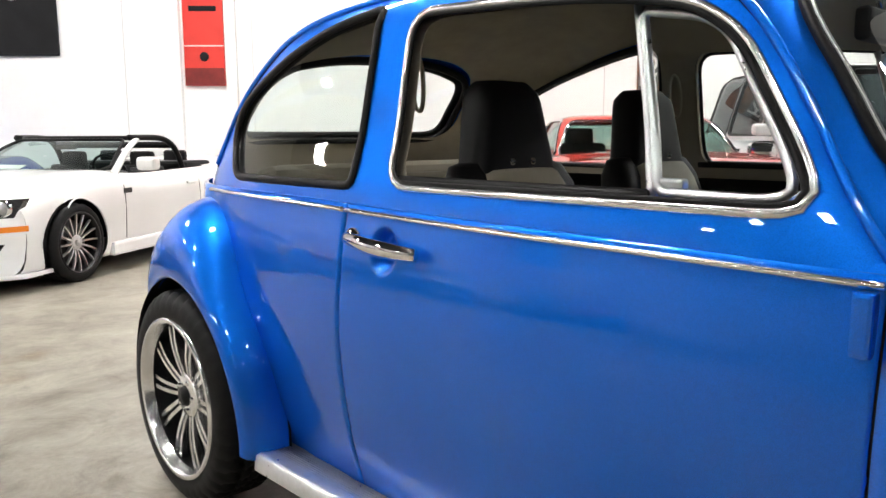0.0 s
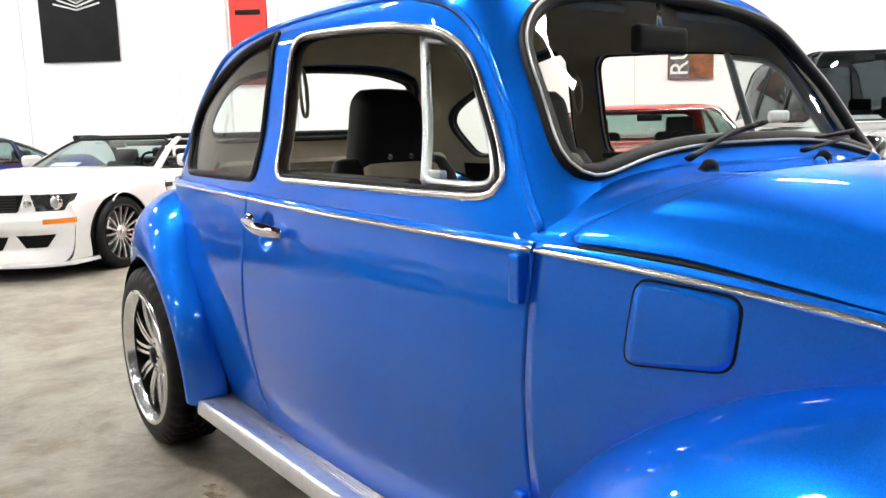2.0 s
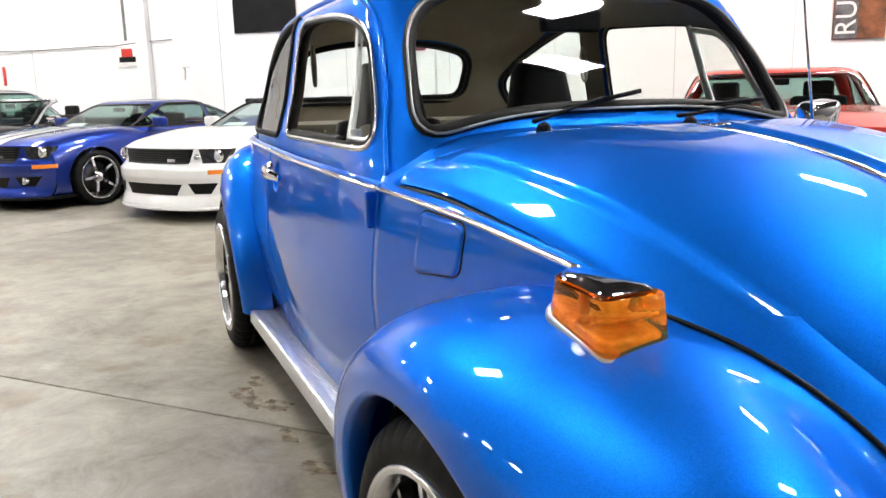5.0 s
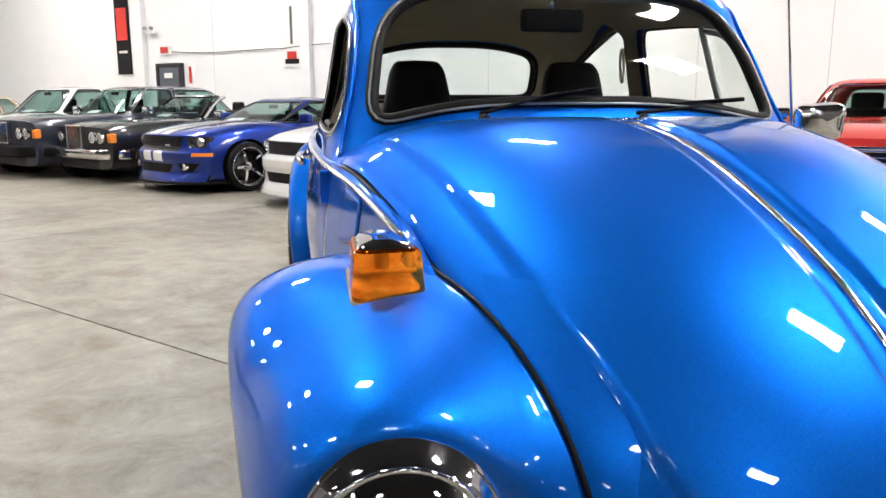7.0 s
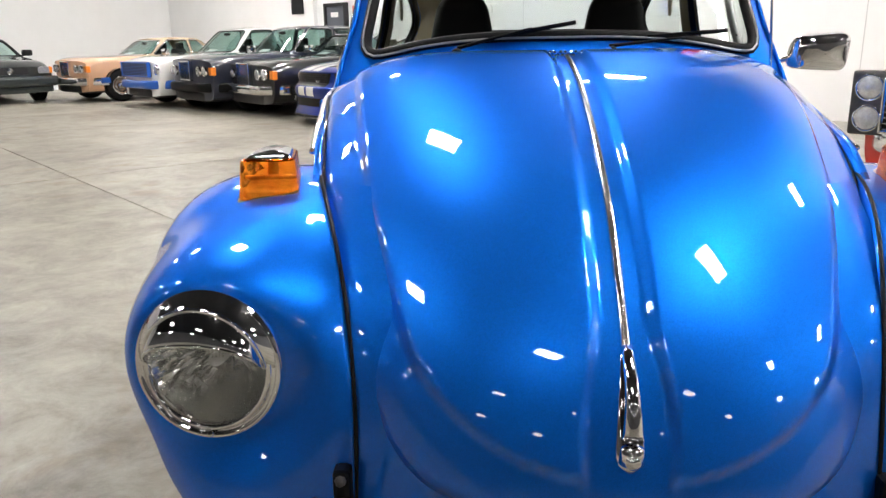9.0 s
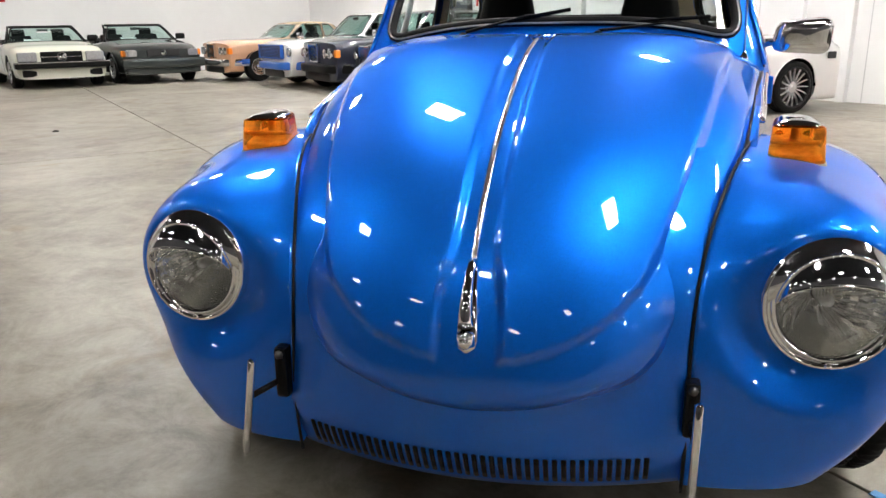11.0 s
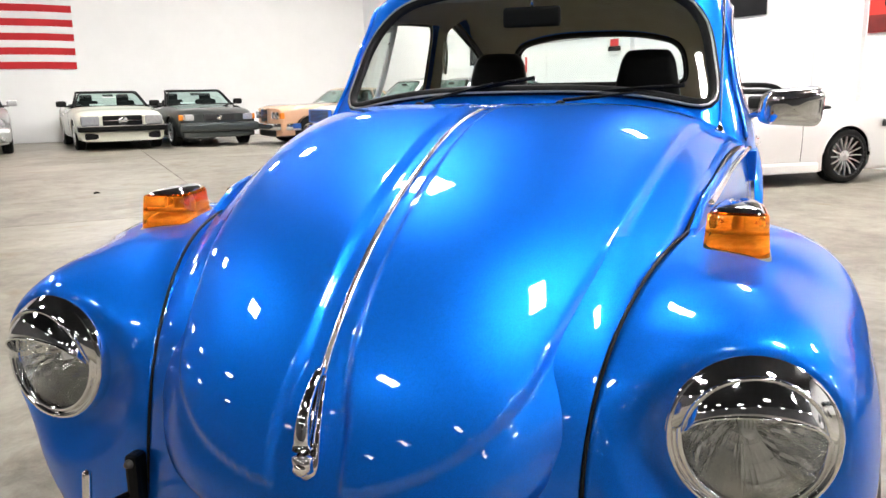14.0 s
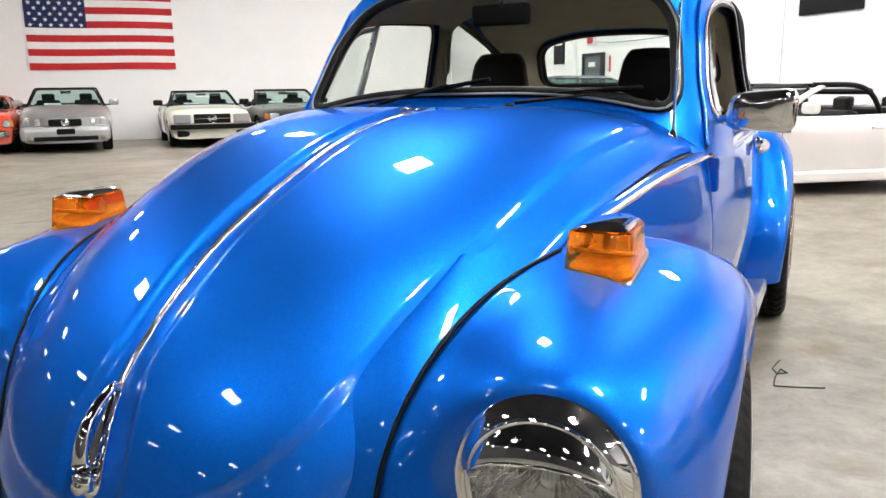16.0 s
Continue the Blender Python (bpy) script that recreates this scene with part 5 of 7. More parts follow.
class Body:
    """The lower body of a parked car in its own axes: x ahead, origin on the floor midway between the axles."""

    def __init__(self, s):
        self.s = s
        wb = s["wb"]
        self.xf, self.xr = wb / 2 + s["fo"], -wb / 2 - s["ro"]
        self.w = s["w"] / 2
        keys = sorted(s["top"])
        self.top = spline([k for k, _ in keys], [z for _, z in keys])
        self.sweep, self.power = s.get("sweep", 0.1), s.get("power", 4.0)
        face = s.get("face", ((0.1, 0.0), (1.2, 0.0)))
        self.face_z, self.face_x = [z for z, _ in face], [d for _, d in face]
        self.rows = {}

    def half(self, x):
        x = np.asarray(x, float)
        m = (self.xf + self.xr) / 2
        d = np.where(x > m, (x - m) / (self.xf - m), (m - x) / (m - self.xr))
        n = self.s.get("taper", 0.1)
        return self.w * (1 - n * np.minimum(np.abs(d), 1) ** 4)

    def section(self, x, n=48):
        w, t, zb = float(self.half(x)), float(self.top(x)), self.s.get("sill", 0.2)
        c = self.s.get("crown", 0.06)
        hip = self.s.get("hip", 0.0)  # a raised wing along the flank
        mid = zb + (t - zb) * 0.55
        pts = [(0, t), (0.4 * w, t - 0.06 * c), (0.66 * w, t - 0.25 * c + 0.6 * hip), (0.82 * w, t - 0.55 * c + hip), (0.92 * w, t - 1.1 * c + 0.4 * hip), (0.965 * w, t - 1.9 * c), (0.99 * w, t - 2.9 * c), (w, mid + 0.04), (w * 0.995, mid - 0.08), (0.98 * w, zb + 0.1), (0.945 * w, zb), (0.8 * w, zb - 0.02), (0, zb - 0.02)]
        return resample(pts, n)

    def swept(self, p):
        """Bends the ends round in plan."""
        q = p.copy()
        ay = (np.abs(p[..., 1]) / self.w) ** self.power
        q[..., 0] -= self.sweep * ay * smooth(self.xf - 1.0, self.xf, p[..., 0])
        q[..., 0] += 0.8 * self.sweep * ay * smooth(self.xr + 0.8, self.xr, p[..., 0])
        return q

    def face(self, y, z):
        """The x of the nose at a place."""
        y, z = np.asarray(y, float), np.asarray(z, float)
        wf = float(self.half(self.xf))
        return self.xf - self.sweep * (np.abs(y) / self.w) ** self.power + np.interp(z, self.face_z, self.face_x) * (1 - np.minimum(np.abs(y) / wf, 1) ** 8)

    def end_cap(self, front):
        x = self.xf if front else self.xr
        sec = self.section(x)
        k = int(np.argmax(sec[:, 0]))
        ys = float(self.half(x)) * np.sin(np.linspace(-1, 1, 45) * math.pi / 2)
        up = np.interp(np.abs(ys), sec[:k + 1, 0], sec[:k + 1, 1])
        down = np.interp(np.abs(ys), sec[k:, 0][::-1], sec[k:, 1][::-1])
        rows = []
        for r in np.linspace(0, 1, 40):
            z = down + (up - down) * r
            if front:
                rows.append(np.column_stack([self.face(ys, z), ys, z]))
            else:
                rows.append(self.swept(np.column_stack([np.full(len(ys), x), ys, z])))
        return mesh_grid(np.array(rows), flip=front)

    def mesh(self, cabin=None):
        s = self.s
        t = np.linspace(0, 1, 150)
        xs = self.xr + (self.xf - self.xr) * (0.5 - 0.425 * np.cos(np.pi * t) - 0.075 * (1 - 2 * t))
        rows = [np.column_stack([np.full(48, x), self.section(x)]) for x in np.clip(xs, self.xr, self.xf)]
        right = np.array(rows)
        p = self.swept(np.concatenate([right * (1, -1, 1), right[:, ::-1][:, 1:]], 1))
        c = p.shape[1]
        zb = s.get("sill", 0.2)
        faces = np.array(grid_faces(len(xs), c))
        q = p.reshape(-1, 3)
        keep = np.ones(len(faces), bool)
        mid = q[faces].mean(1)
        for ax in (s["wb"] / 2, -s["wb"] / 2):
            R = s["tr"] + 0.04
            d = np.hypot(mid[:, 0] - ax, mid[:, 2] - s["tr"])
            cut = (d < R) & (np.abs(mid[:, 1]) > 0.62 * self.w)
            edge = np.intersect1d(np.unique(faces[cut]), np.unique(faces[keep & ~cut]))
            for i in edge:
                if q[i, 2] < zb + 0.005 or abs(q[i, 1]) < 0.66 * self.w:
                    continue
                k = R / max(np.hypot(q[i, 0] - ax, q[i, 2] - s["tr"]), 1e-6)
                q[i, 0], q[i, 2] = ax + (q[i, 0] - ax) * k, s["tr"] + (q[i, 2] - s["tr"]) * k
            keep &= ~cut
        if cabin:
            x0, x1, zc = cabin
            keep &= ~((mid[:, 0] > x0) & (mid[:, 0] < x1) & (mid[:, 2] > zc) & (np.abs(mid[:, 1]) < 0.84 * self.w))
        f = faces[keep][:, ::-1]
        used = np.unique(f)
        ren = np.full(len(q), -1)
        ren[used] = np.arange(len(used))
        return join(mesh_of(q[used], ren[f]), self.end_cap(True), self.end_cap(False))

    def flank(self, x, z, sg, out=0.0):
        """A point on the body side."""
        sec = self.section(x)
        k = int(np.argmax(sec[:, 0]))
        side = sec[k // 2:]
        o = np.argsort(side[:, 1])
        y = float(np.interp(z, side[o][:, 1], side[o][:, 0]))
        p = self.swept(np.array([[x, sg * y, z]]))[0]
        return p + (0, sg * out, 0)


def parked(name, label, hall_uv, heading, s, group="parked cars"):
    """A parked car from its measures; heading in degrees about the hall's back-to-front axis."""
    m = HALL @ Matrix.Translation((hall_uv[0], hall_uv[1], 0)) @ Matrix.Rotation(math.radians(heading), 4, "Z") @ Matrix.Scale(s.get("size", SIZE), 4)
    root = thing(name, label, "car", group, m=m)
    b = Body(s)
    wb, tr, w = s["wb"], s["tr"], s["w"] / 2
    cx0, cx1 = s["cabin"]
    belt = s["belt"]
    part("body", b.mesh((cx0 + 0.15, cx1 - 0.1, belt - 0.2)), s["paint"], root, s.get("body_label", ""))
    part("cabin_tub", box((cx1 - cx0 + 0.1, 1.55 * w, 0.3), ((cx0 + cx1) / 2, 0, 0.45), 0.02), DARK_TRIM, root)
    part("floor_pan", box((b.xf - b.xr - 0.5, 1.5 * w, 0.05), ((b.xf + b.xr) / 2, 0, s.get("sill", 0.2)), 0.02), BLACK, root)
    for sg in (-1, 1):
        part("inner_side", box((cx1 - cx0, 0.04, belt - 0.45), ((cx0 + cx1) / 2, sg * 0.86 * w, (belt + 0.4) / 2 - 0.02), 0.01), s.get("trim", DARK_TRIM), root)
        for ax in (wb / 2, -wb / 2):
            wm = Matrix.Translation((ax, sg * (w - 0.16), tr)) @ Matrix.Rotation(math.radians(-90 * sg), 4, "X")
            part("wheel_housing", moved(lathe([(0.0, -0.12), (tr + 0.045, -0.12), (tr + 0.045, 0.13)], 28, None, 0 if sg < 0 else math.pi, math.pi if sg < 0 else 2 * math.pi), wm), BLACK, root)
            wheel(root, (ax, sg * (w - 0.125), tr), sg, tr, s["rim"], s.get("tw", 0.21), s.get("spokes", 10), s.get("wheel", "multi"), s.get("wface", ALU), s.get("wdark", RIM_DARK), 72, lip=s.get("lip", s.get("wface", ALU)))
    for sx in s.get("seats", ((cx0 + cx1) / 2,)):
        for sg in (-1, 1):
            st = part("seat", box((0.16, 0.5, 0.62), (sx, sg * 0.4 * w / 0.9, belt - 0.16 - s.get("seat_drop", 0)), 0.06, 3, rot=Matrix.Rotation(math.radians(-12), 4, "Y")), s.get("seat_mat", VINYL), root)
            part("headrest", box((0.1, 0.27, 0.18), (sx - 0.09, sg * 0.4 * w / 0.9, belt + 0.2 - s.get("seat_drop", 0)), 0.05, 3), s.get("seat_mat", VINYL), st)
    part("steering_wheel", moved(lathe([(0.18 + 0.014 * math.cos(a), 0.014 * math.sin(a)) for a in np.linspace(0, 2 * math.pi, 8)], 32), Matrix.Translation((cx1 - 0.62, 0.38, belt + 0.0)) @ Matrix.Rotation(math.radians(-65), 4, "Y")), BLACK, root)
    part("dashboard", box((0.4, 1.5 * w, 0.14), (cx1 - 0.28, 0, belt - 0.05), 0.05, 3), s.get("trim", DARK_TRIM), root)

    # upper body
    zr, wx = s["h"], s["ws"]  # roof height; x of the windshield's foot and head, rear window head and foot
    x1, x2, x3, x4 = wx
    hh = belt - 0.03 + (zr - belt + 0.03) * np.array([0, 0.3, 0.6, 0.82, 0.94, 0.985, 1.0])
    bb = w * np.array([0.94, 0.875, 0.8, 0.735, 0.63, 0.4, 0.0])
    fx = np.array([x1 + 0.03, x1 + (x2 - x1) * 0.32, x1 + (x2 - x1) * 0.66, x2 + 0.02, x2 - 0.12, x2 - 0.45, (x2 + x3) / 2])
    rx = np.array([x4 - 0.03, x4 + (x3 - x4) * 0.32, x4 + (x3 - x4) * 0.66, x3 - 0.02, x3 + 0.12, x3 + 0.4, (x2 + x3) / 2])
    dm = Dome(np.column_stack([hh, bb, fx, rx]), (x2 + x3) / 2, 6.0, 6.0)
    z0, z1 = belt + 0.035, zr - 0.075
    wl, wt = w * 0.83, w * 0.66
    front = rounded([(-wl, z0), (wl, z0), (wt, z1), (-wt, z1)], 0.07)
    if s["roof"]:
        fa, fb = x1 - 0.2, x2 - 0.13
        ra, rb = x4 + 0.25, x3 + 0.15
        side_wins = []
        edges = [(ra, rb)] + [(c, c) for c in s.get("pillars", (0.0,))] + [(fa, fb)]
        for (a0, a1), (b0, b1) in zip(edges[:-1], edges[1:]):
            g = 0.035
            side_wins.append(rounded([(a0 + g, z0), (b0 - g, z0), (b1 - g, z1 + 0.01), (a1 + g, z1 + 0.01)], 0.05))
        back = rounded([(-wl * 0.92, z0 + 0.03), (wl * 0.92, z0 + 0.03), (wt * 0.95, z1 - 0.02), (-wt * 0.95, z1 - 0.02)], 0.07)
        holes = [("f", front), ("b", back)] + [(sd, pw) for sd in "rl" for pw in side_wins]
        part("roof", dm.shell(holes, 90, 44), s.get("roof_mat", s["paint"]), root, s.get("roof_label", ""))
        for sd, pw in holes:
            glass = s.get("side_glass", s.get("glass", TINT)) if sd in "rlb" else s.get("glass", TINT)
            g = part({"f": "windshield", "b": "rear_window"}.get(sd, "side_window"), dm.pane(sd, pw, 0.01, 8), glass, root)
            g.visible_shadow = False
            part("window_trim", dm.rim(sd, pw, 0.012, 0.004, 0.002, 6, 60), s.get("wtrim", DARK_TRIM), root)
    else:
        g = part("windshield", dm.pane("f", front, 0.0, 8), s.get("glass", TINT), root)
        g.visible_shadow = False
        part("windshield_seal", dm.rim("f", front, 0.016, 0.0, 0, 8, 80), BLACK, root)
        for sg, sd in ((-1, "r"), (1, "l")):
            # pillars beside the glass and the header rail over it
            t = np.linspace(0, 1, 12)
            yy, zz = sg * (wl + 0.045 + (wt - wl) * t), z0 - 0.05 + (z1 - z0 + 0.06) * t
            px = dm.ends(np.abs(yy), zz, True) - 0.015
            part("windshield_pillar", tube(np.column_stack([px, yy, zz]), np.linspace(0.045, 0.03, 12), 10, flat=0.7, up=(0, 1, 0)), s.get("frame_mat", s["paint"]), root)
        yy = np.linspace(-wt - 0.02, wt + 0.02, 20)
        part("header_rail", tube(np.column_stack([dm.ends(np.abs(yy), z1 + 0.015, True) - 0.02, yy, np.full(20, z1 + 0.015)]), 0.024, 8), s.get("header_mat", s.get("frame_mat", s["paint"])), root)
        # the folded hood behind the seats
        part("folded_hood", box((0.6, 1.62 * w, 0.13), (cx0 + 0.2, 0, belt + 0.01), 0.06, 3), s.get("hood_mat", BLACK), root, "folded fabric hood")
    if s.get("roll_bar"):
        t = np.linspace(0, 1, 24)
        for sg in (-1, 1):
            rail = np.column_stack([x2 - 0.02 - (x2 + 0.62) * t ** 0.9, sg * (wt + 0.03 + 0.1 * t), z1 + 0.02 - (z1 - belt + 0.05) * t ** 6])
            part("side_bar", tube(rail, 0.03, 8), BLACK, root, "black bar from the windshield over the door")
        yy = np.linspace(-wt - 0.1, wt + 0.1, 12)
        part("cross_bar", tube(np.column_stack([np.full(12, -0.5), yy, np.full(12, z1 - 0.06)]), 0.035, 8), BLACK, root)
    part("rear_view_mirror", box((0.03, 0.22, 0.06), (x2 + 0.06, 0, zr - 0.14), 0.012), BLACK, root)
    if s.get("card", True):
        # a pale sheet lies behind the windshield
        part("windshield_card", box((0.2, 0.34, 0.004), (x1 - 0.16, -0.3 * w, belt + 0.05), 0.001, 1, rot=Matrix.Rotation(math.radians(18), 4, "Y")), CARD, root, "white sheet behind the windshield")
    for sg in (-1, 1):
        mx = x1 - s.get("mirror_back", 0.42)
        dmn = part("door_mirror", box((0.12, 0.21, 0.13), (mx, sg * (w + 0.09), belt + 0.09), 0.05, 4), s.get("mirror_mat", s["paint"]), root)
        part("stalk", box((0.06, 0.12, 0.035), (mx, sg * (w - 0.03), belt + 0.035), 0.012), DARK_TRIM, dmn)
        # door lines, handle and side strips
        dx0, dx1 = x1 - 0.25, x1 - 0.25 - s.get("door", 1.2)
        for xx in (dx0, dx1):
            pts = [b.flank(xx, z, sg, 0.0005) for z in np.linspace(0.3, belt - 0.1, 10)]
            part("door_gap", tube(pts, 0.004, 5), BLACK, root)
        part("door_handle", box((0.16, 0.03, 0.03), tuple(b.flank(dx1 + 0.18, belt - 0.14, sg, 0.008)), 0.01), s.get("handle", s["paint"]), root)
        for ax in (wb / 2, -wb / 2):
            # a thin lip round each wheel arch
            a = np.linspace(math.radians(8), math.radians(172), 24)
            lip = [b.flank(ax + (tr + 0.04) * math.cos(q), tr + (tr + 0.04) * math.sin(q), sg, 0.001) for q in a]
            part("arch_lip", tube(lip, 0.008, 6), s.get("arch", s["paint"]), root)
        if s.get("strip"):
            xs = np.linspace(-wb / 2 + tr + 0.08, wb / 2 - tr - 0.08, 24)
            part("side_strip", tube([b.flank(x, s["strip"], sg, 0.002) for x in xs], 0.015, 6), s.get("strip_mat", CHROME), root)
    return root, b


def curved_bar(root, name, b, z0, z1, out, ymax, wrap, mat, depth=0.2, label="", power=8.0):
    """A bumper or lip that follows the nose and wraps round its corners."""
    rows = []
    for y in ymax * np.sin(np.linspace(-1, 1, 41) * math.pi / 2):
        x = float(b.xf - b.sweep * (min(abs(y), b.w) / b.w) ** b.power) + out - wrap * (abs(y) / ymax) ** power
        r = min(0.035, (z1 - z0) * 0.35)
        sec = [(x - depth, z0), (x - r, z0), (x - 0.3 * r, z0 + 0.3 * r), (x, z0 + r), (x, z1 - r), (x - 0.3 * r, z1 - 0.3 * r), (x - r, z1), (x - depth, z1)]
        rows.append([(a, y, c) for a, c in sec])
    p = np.array(rows)
    caps = [mesh_of(p[0], [tuple(range(8))], False), mesh_of(p[-1], [tuple(range(8))[::-1]], False)]
    return part(name, join(mesh_grid(p, wrap=True, flip=True), *caps), mat, root, label)


def slab_part(root, name, size, at, mat, bevel=0.02, label="", rot=None):
    return part(name, box(size, at, bevel, 2, rot=rot), mat, root, label)


def round_lamp(root, x, y, z, r, mat=LAMP_CLEAR, name="headlight", rim=CHROME):
    m = Matrix.Translation((x, y, z)) @ to_front
    lamp = part(name, moved(lathe([(0.0, 0.02), (r * 0.6, 0.015), (r * 0.9, 0.0)], 24), m), mat, root)
    part("rim", moved(lathe([(r * 1.12, -0.03), (r * 1.1, 0.006), (r * 0.98, 0.012), (r * 0.88, 0.0)], 24), m), rim, lamp)
    return lamp


# white open muscle car behind the blue one
MUSCLE = dict(wb=2.72, fo=0.82, ro=1.05, w=1.86, h=1.28, belt=0.89, tr=0.34, rim=0.262, cabin=(-1.15, 0.75), ws=(0.95, 0.2, -0.7, -1.35),
              top=[(-2.41, 0.86), (-2.2, 0.95), (-1.4, 0.95), (-0.5, 0.91), (0.5, 0.91), (0.9, 0.94), (1.4, 0.91), (1.9, 0.85), (2.08, 0.81), (2.18, 0.77)],
              paint=WHITE_PAINT, roof=False, hood_mat=BLACK, seats=(-0.3, -0.95), roll_bar=True, seat_drop=0.1, wheel="multi", spokes=16, wface=ALU, lip=RIM_DARK, glass=TINT, door=1.35, mirror_mat=WHITE_PAINT, handle=WHITE_PAINT, sill=0.16, crown=0.05, tw=0.24, hip=0.02, sweep=0.36, power=2.8, taper=0.08, mirror_back=0.5, header_mat=BLACK,
              face=((0.1, 0.1), (0.17, 0.12), (0.22, 0.1), (0.28, 0.07), (0.4, 0.075), (0.46, 0.1), (0.55, 0.1), (0.585, 0.045), (0.62, 0.012), (0.78, 0.0), (1.2, -0.02)))


def nose_patch(root, name, b, pts, out, mat, label="", depth=0.06):
    """A piece let into a nose: a four-cornered patch (foot from right to left, then head) that follows the nose."""
    (y0, z0), (y1, z1), (y2, z2), (y3, z3) = pts
    rows = []
    for t in np.linspace(0, 1, 15):
        row = []
        for k in np.linspace(0, 1, 8):
            y = (y0 + (y1 - y0) * t) * (1 - k) + (y3 + (y2 - y3) * t) * k
            z = (z0 + (z1 - z0) * t) * (1 - k) + (z3 + (z2 - z3) * t) * k
            row.append((float(b.face(y, z)) + out, y, z))
        rows.append(row)
    p = np.array(rows)
    rim = np.concatenate([p[:, 0], p[-1, 1:], p[::-1, -1][1:], p[0, ::-1][1:]], 0)
    return part(name, join(mesh_grid(p, flip=True), mesh_grid(np.array([rim, rim - (depth, 0, 0)]))), mat, root, label)


def muscle_front(root, b, body_mat, intake=False):
    """Wide dark grille between slanted lamps over a bumper with three openings and a splitter."""
    gz = 0.57 if intake else 0.605
    gr = nose_patch(root, "grille", b, [(-0.48, gz), (0.48, gz), (0.53, 0.755), (-0.53, 0.755)], 0.006, BLACK, "black slotted grille")
    for k in range(6):
        z = gz + 0.012 + (0.14 + 0.6 - gz) * k / 5.6
        nose_patch(gr, "slat", b, [(-0.47, z), (0.47, z), (0.47, z + 0.008), (-0.47, z + 0.008)], 0.012, DARK_TRIM, depth=0.02)
    nose_patch(gr, "grille_badge", b, [(0.22, 0.625), (0.32, 0.625), (0.32, 0.655), (0.22, 0.655)], 0.016, CHROME, depth=0.015)
    nose_patch(root, "lower_intake", b, [(-0.36, 0.285), (0.36, 0.285), (0.43, 0.4), (-0.43, 0.4)], 0.006, BLACK, "black lower intake")
    for sg in (-1, 1):
        lamp = [(0.62, 0.61), (0.8, 0.61), (0.86, 0.755), (0.58, 0.755)]
        side = [(0.56, 0.3), (0.7, 0.3), (0.76, 0.41), (0.5, 0.41)]
        mark = [(0.7, 0.5), (0.86, 0.5), (0.86, 0.545), (0.7, 0.545)]
        flip = lambda q: q if sg > 0 else [(-q[1][0], q[1][1]), (-q[0][0], q[0][1]), (-q[3][0], q[3][1]), (-q[2][0], q[2][1])]
        hl = nose_patch(root, "headlight", b, flip(lamp), 0.005, LAMP_DARK, "dark slanted headlight with a round bulb")
        round_lamp(hl, float(b.face(0.74, 0.68)) + 0.004, sg * 0.74, 0.683, 0.06, LAMP_CLEAR, "bulb")
        nose_patch(root, "side_intake", b, flip(side), 0.006, BLACK, "black side intake")
        if not intake:
            round_lamp(root, float(b.face(0.555, 0.68)) + 0.004, sg * 0.555, 0.675, 0.03, LAMP_CLEAR, "fog_lamp")
        else:
            round_lamp(root, float(b.face(0.6, 0.36)) + 0.01, sg * 0.6, 0.36, 0.04, LAMP_CLEAR, "fog_lamp")
        nose_patch(root, "side_marker", b, flip(mark), 0.006, LAMP_AMBER, "amber side marker", 0.02)
    curved_bar(root, "splitter", b, 0.13, 0.165, 0.13, 0.86, 0.06, body_mat if not intake else BLACK, 0.4)


root, b = parked("convertible_car", "white open two-door car with black multi-spoke wheels by the white wall", (2.85, -0.53), -13.6, MUSCLE)
muscle_front(root, b, WHITE_PAINT)
for sg in (-1, 1):
    for k in range(4):
        slab_part(root, "side_badge", (0.035 if k % 2 else 0.02, 0.01, 0.045), (0.62 + 0.03 * k, sg * 0.935, 0.74), DARK_TRIM, 0.002)
    slab_part(root, "side_skirt", (1.85, 0.08, 0.13), (0, sg * 0.9, 0.22), WHITE_PAINT, 0.03)
    slab_part(root, "vent_louvre", (0.14, 0.02, 0.09), (-1.95, sg * 0.92, 0.74), DARK_TRIM, 0.01)

COUPE = dict(MUSCLE, paint=DEEP_BLUE, roof=True, pillars=(-0.62,), glass=TINT, wface=CHROME, lip=CHROME, spokes=5, mirror_mat=DEEP_BLUE, handle=DEEP_BLUE, roll_bar=False, ws=(0.95, 0.2, -0.75, -1.6), cabin=(-1.3, 0.75))
root, b = parked("sports_coupe", "deep blue two-door coupe with white bonnet stripes, parked in the row", (2.55, -2.85), -11, COUPE)
muscle_front(root, b, DEEP_BLUE, True)
for y in (-0.14, 0.14):
    xs = np.linspace(0.98, b.xf - 0.02, 24)
    p = np.array([[(x, y + d, float(b.top(x)) + 0.006) for x in xs] for d in (-0.11, 0.11)])
    part("bonnet_stripe", mesh_grid(p, flip=True), WHITE_PAINT, root, "white racing stripe")
    nose_patch(root, "bumper_stripe", b, [(y - 0.1, 0.43), (y + 0.1, 0.43), (y + 0.1, 0.56), (y - 0.1, 0.56)], 0.006, WHITE_PAINT, depth=0.02)

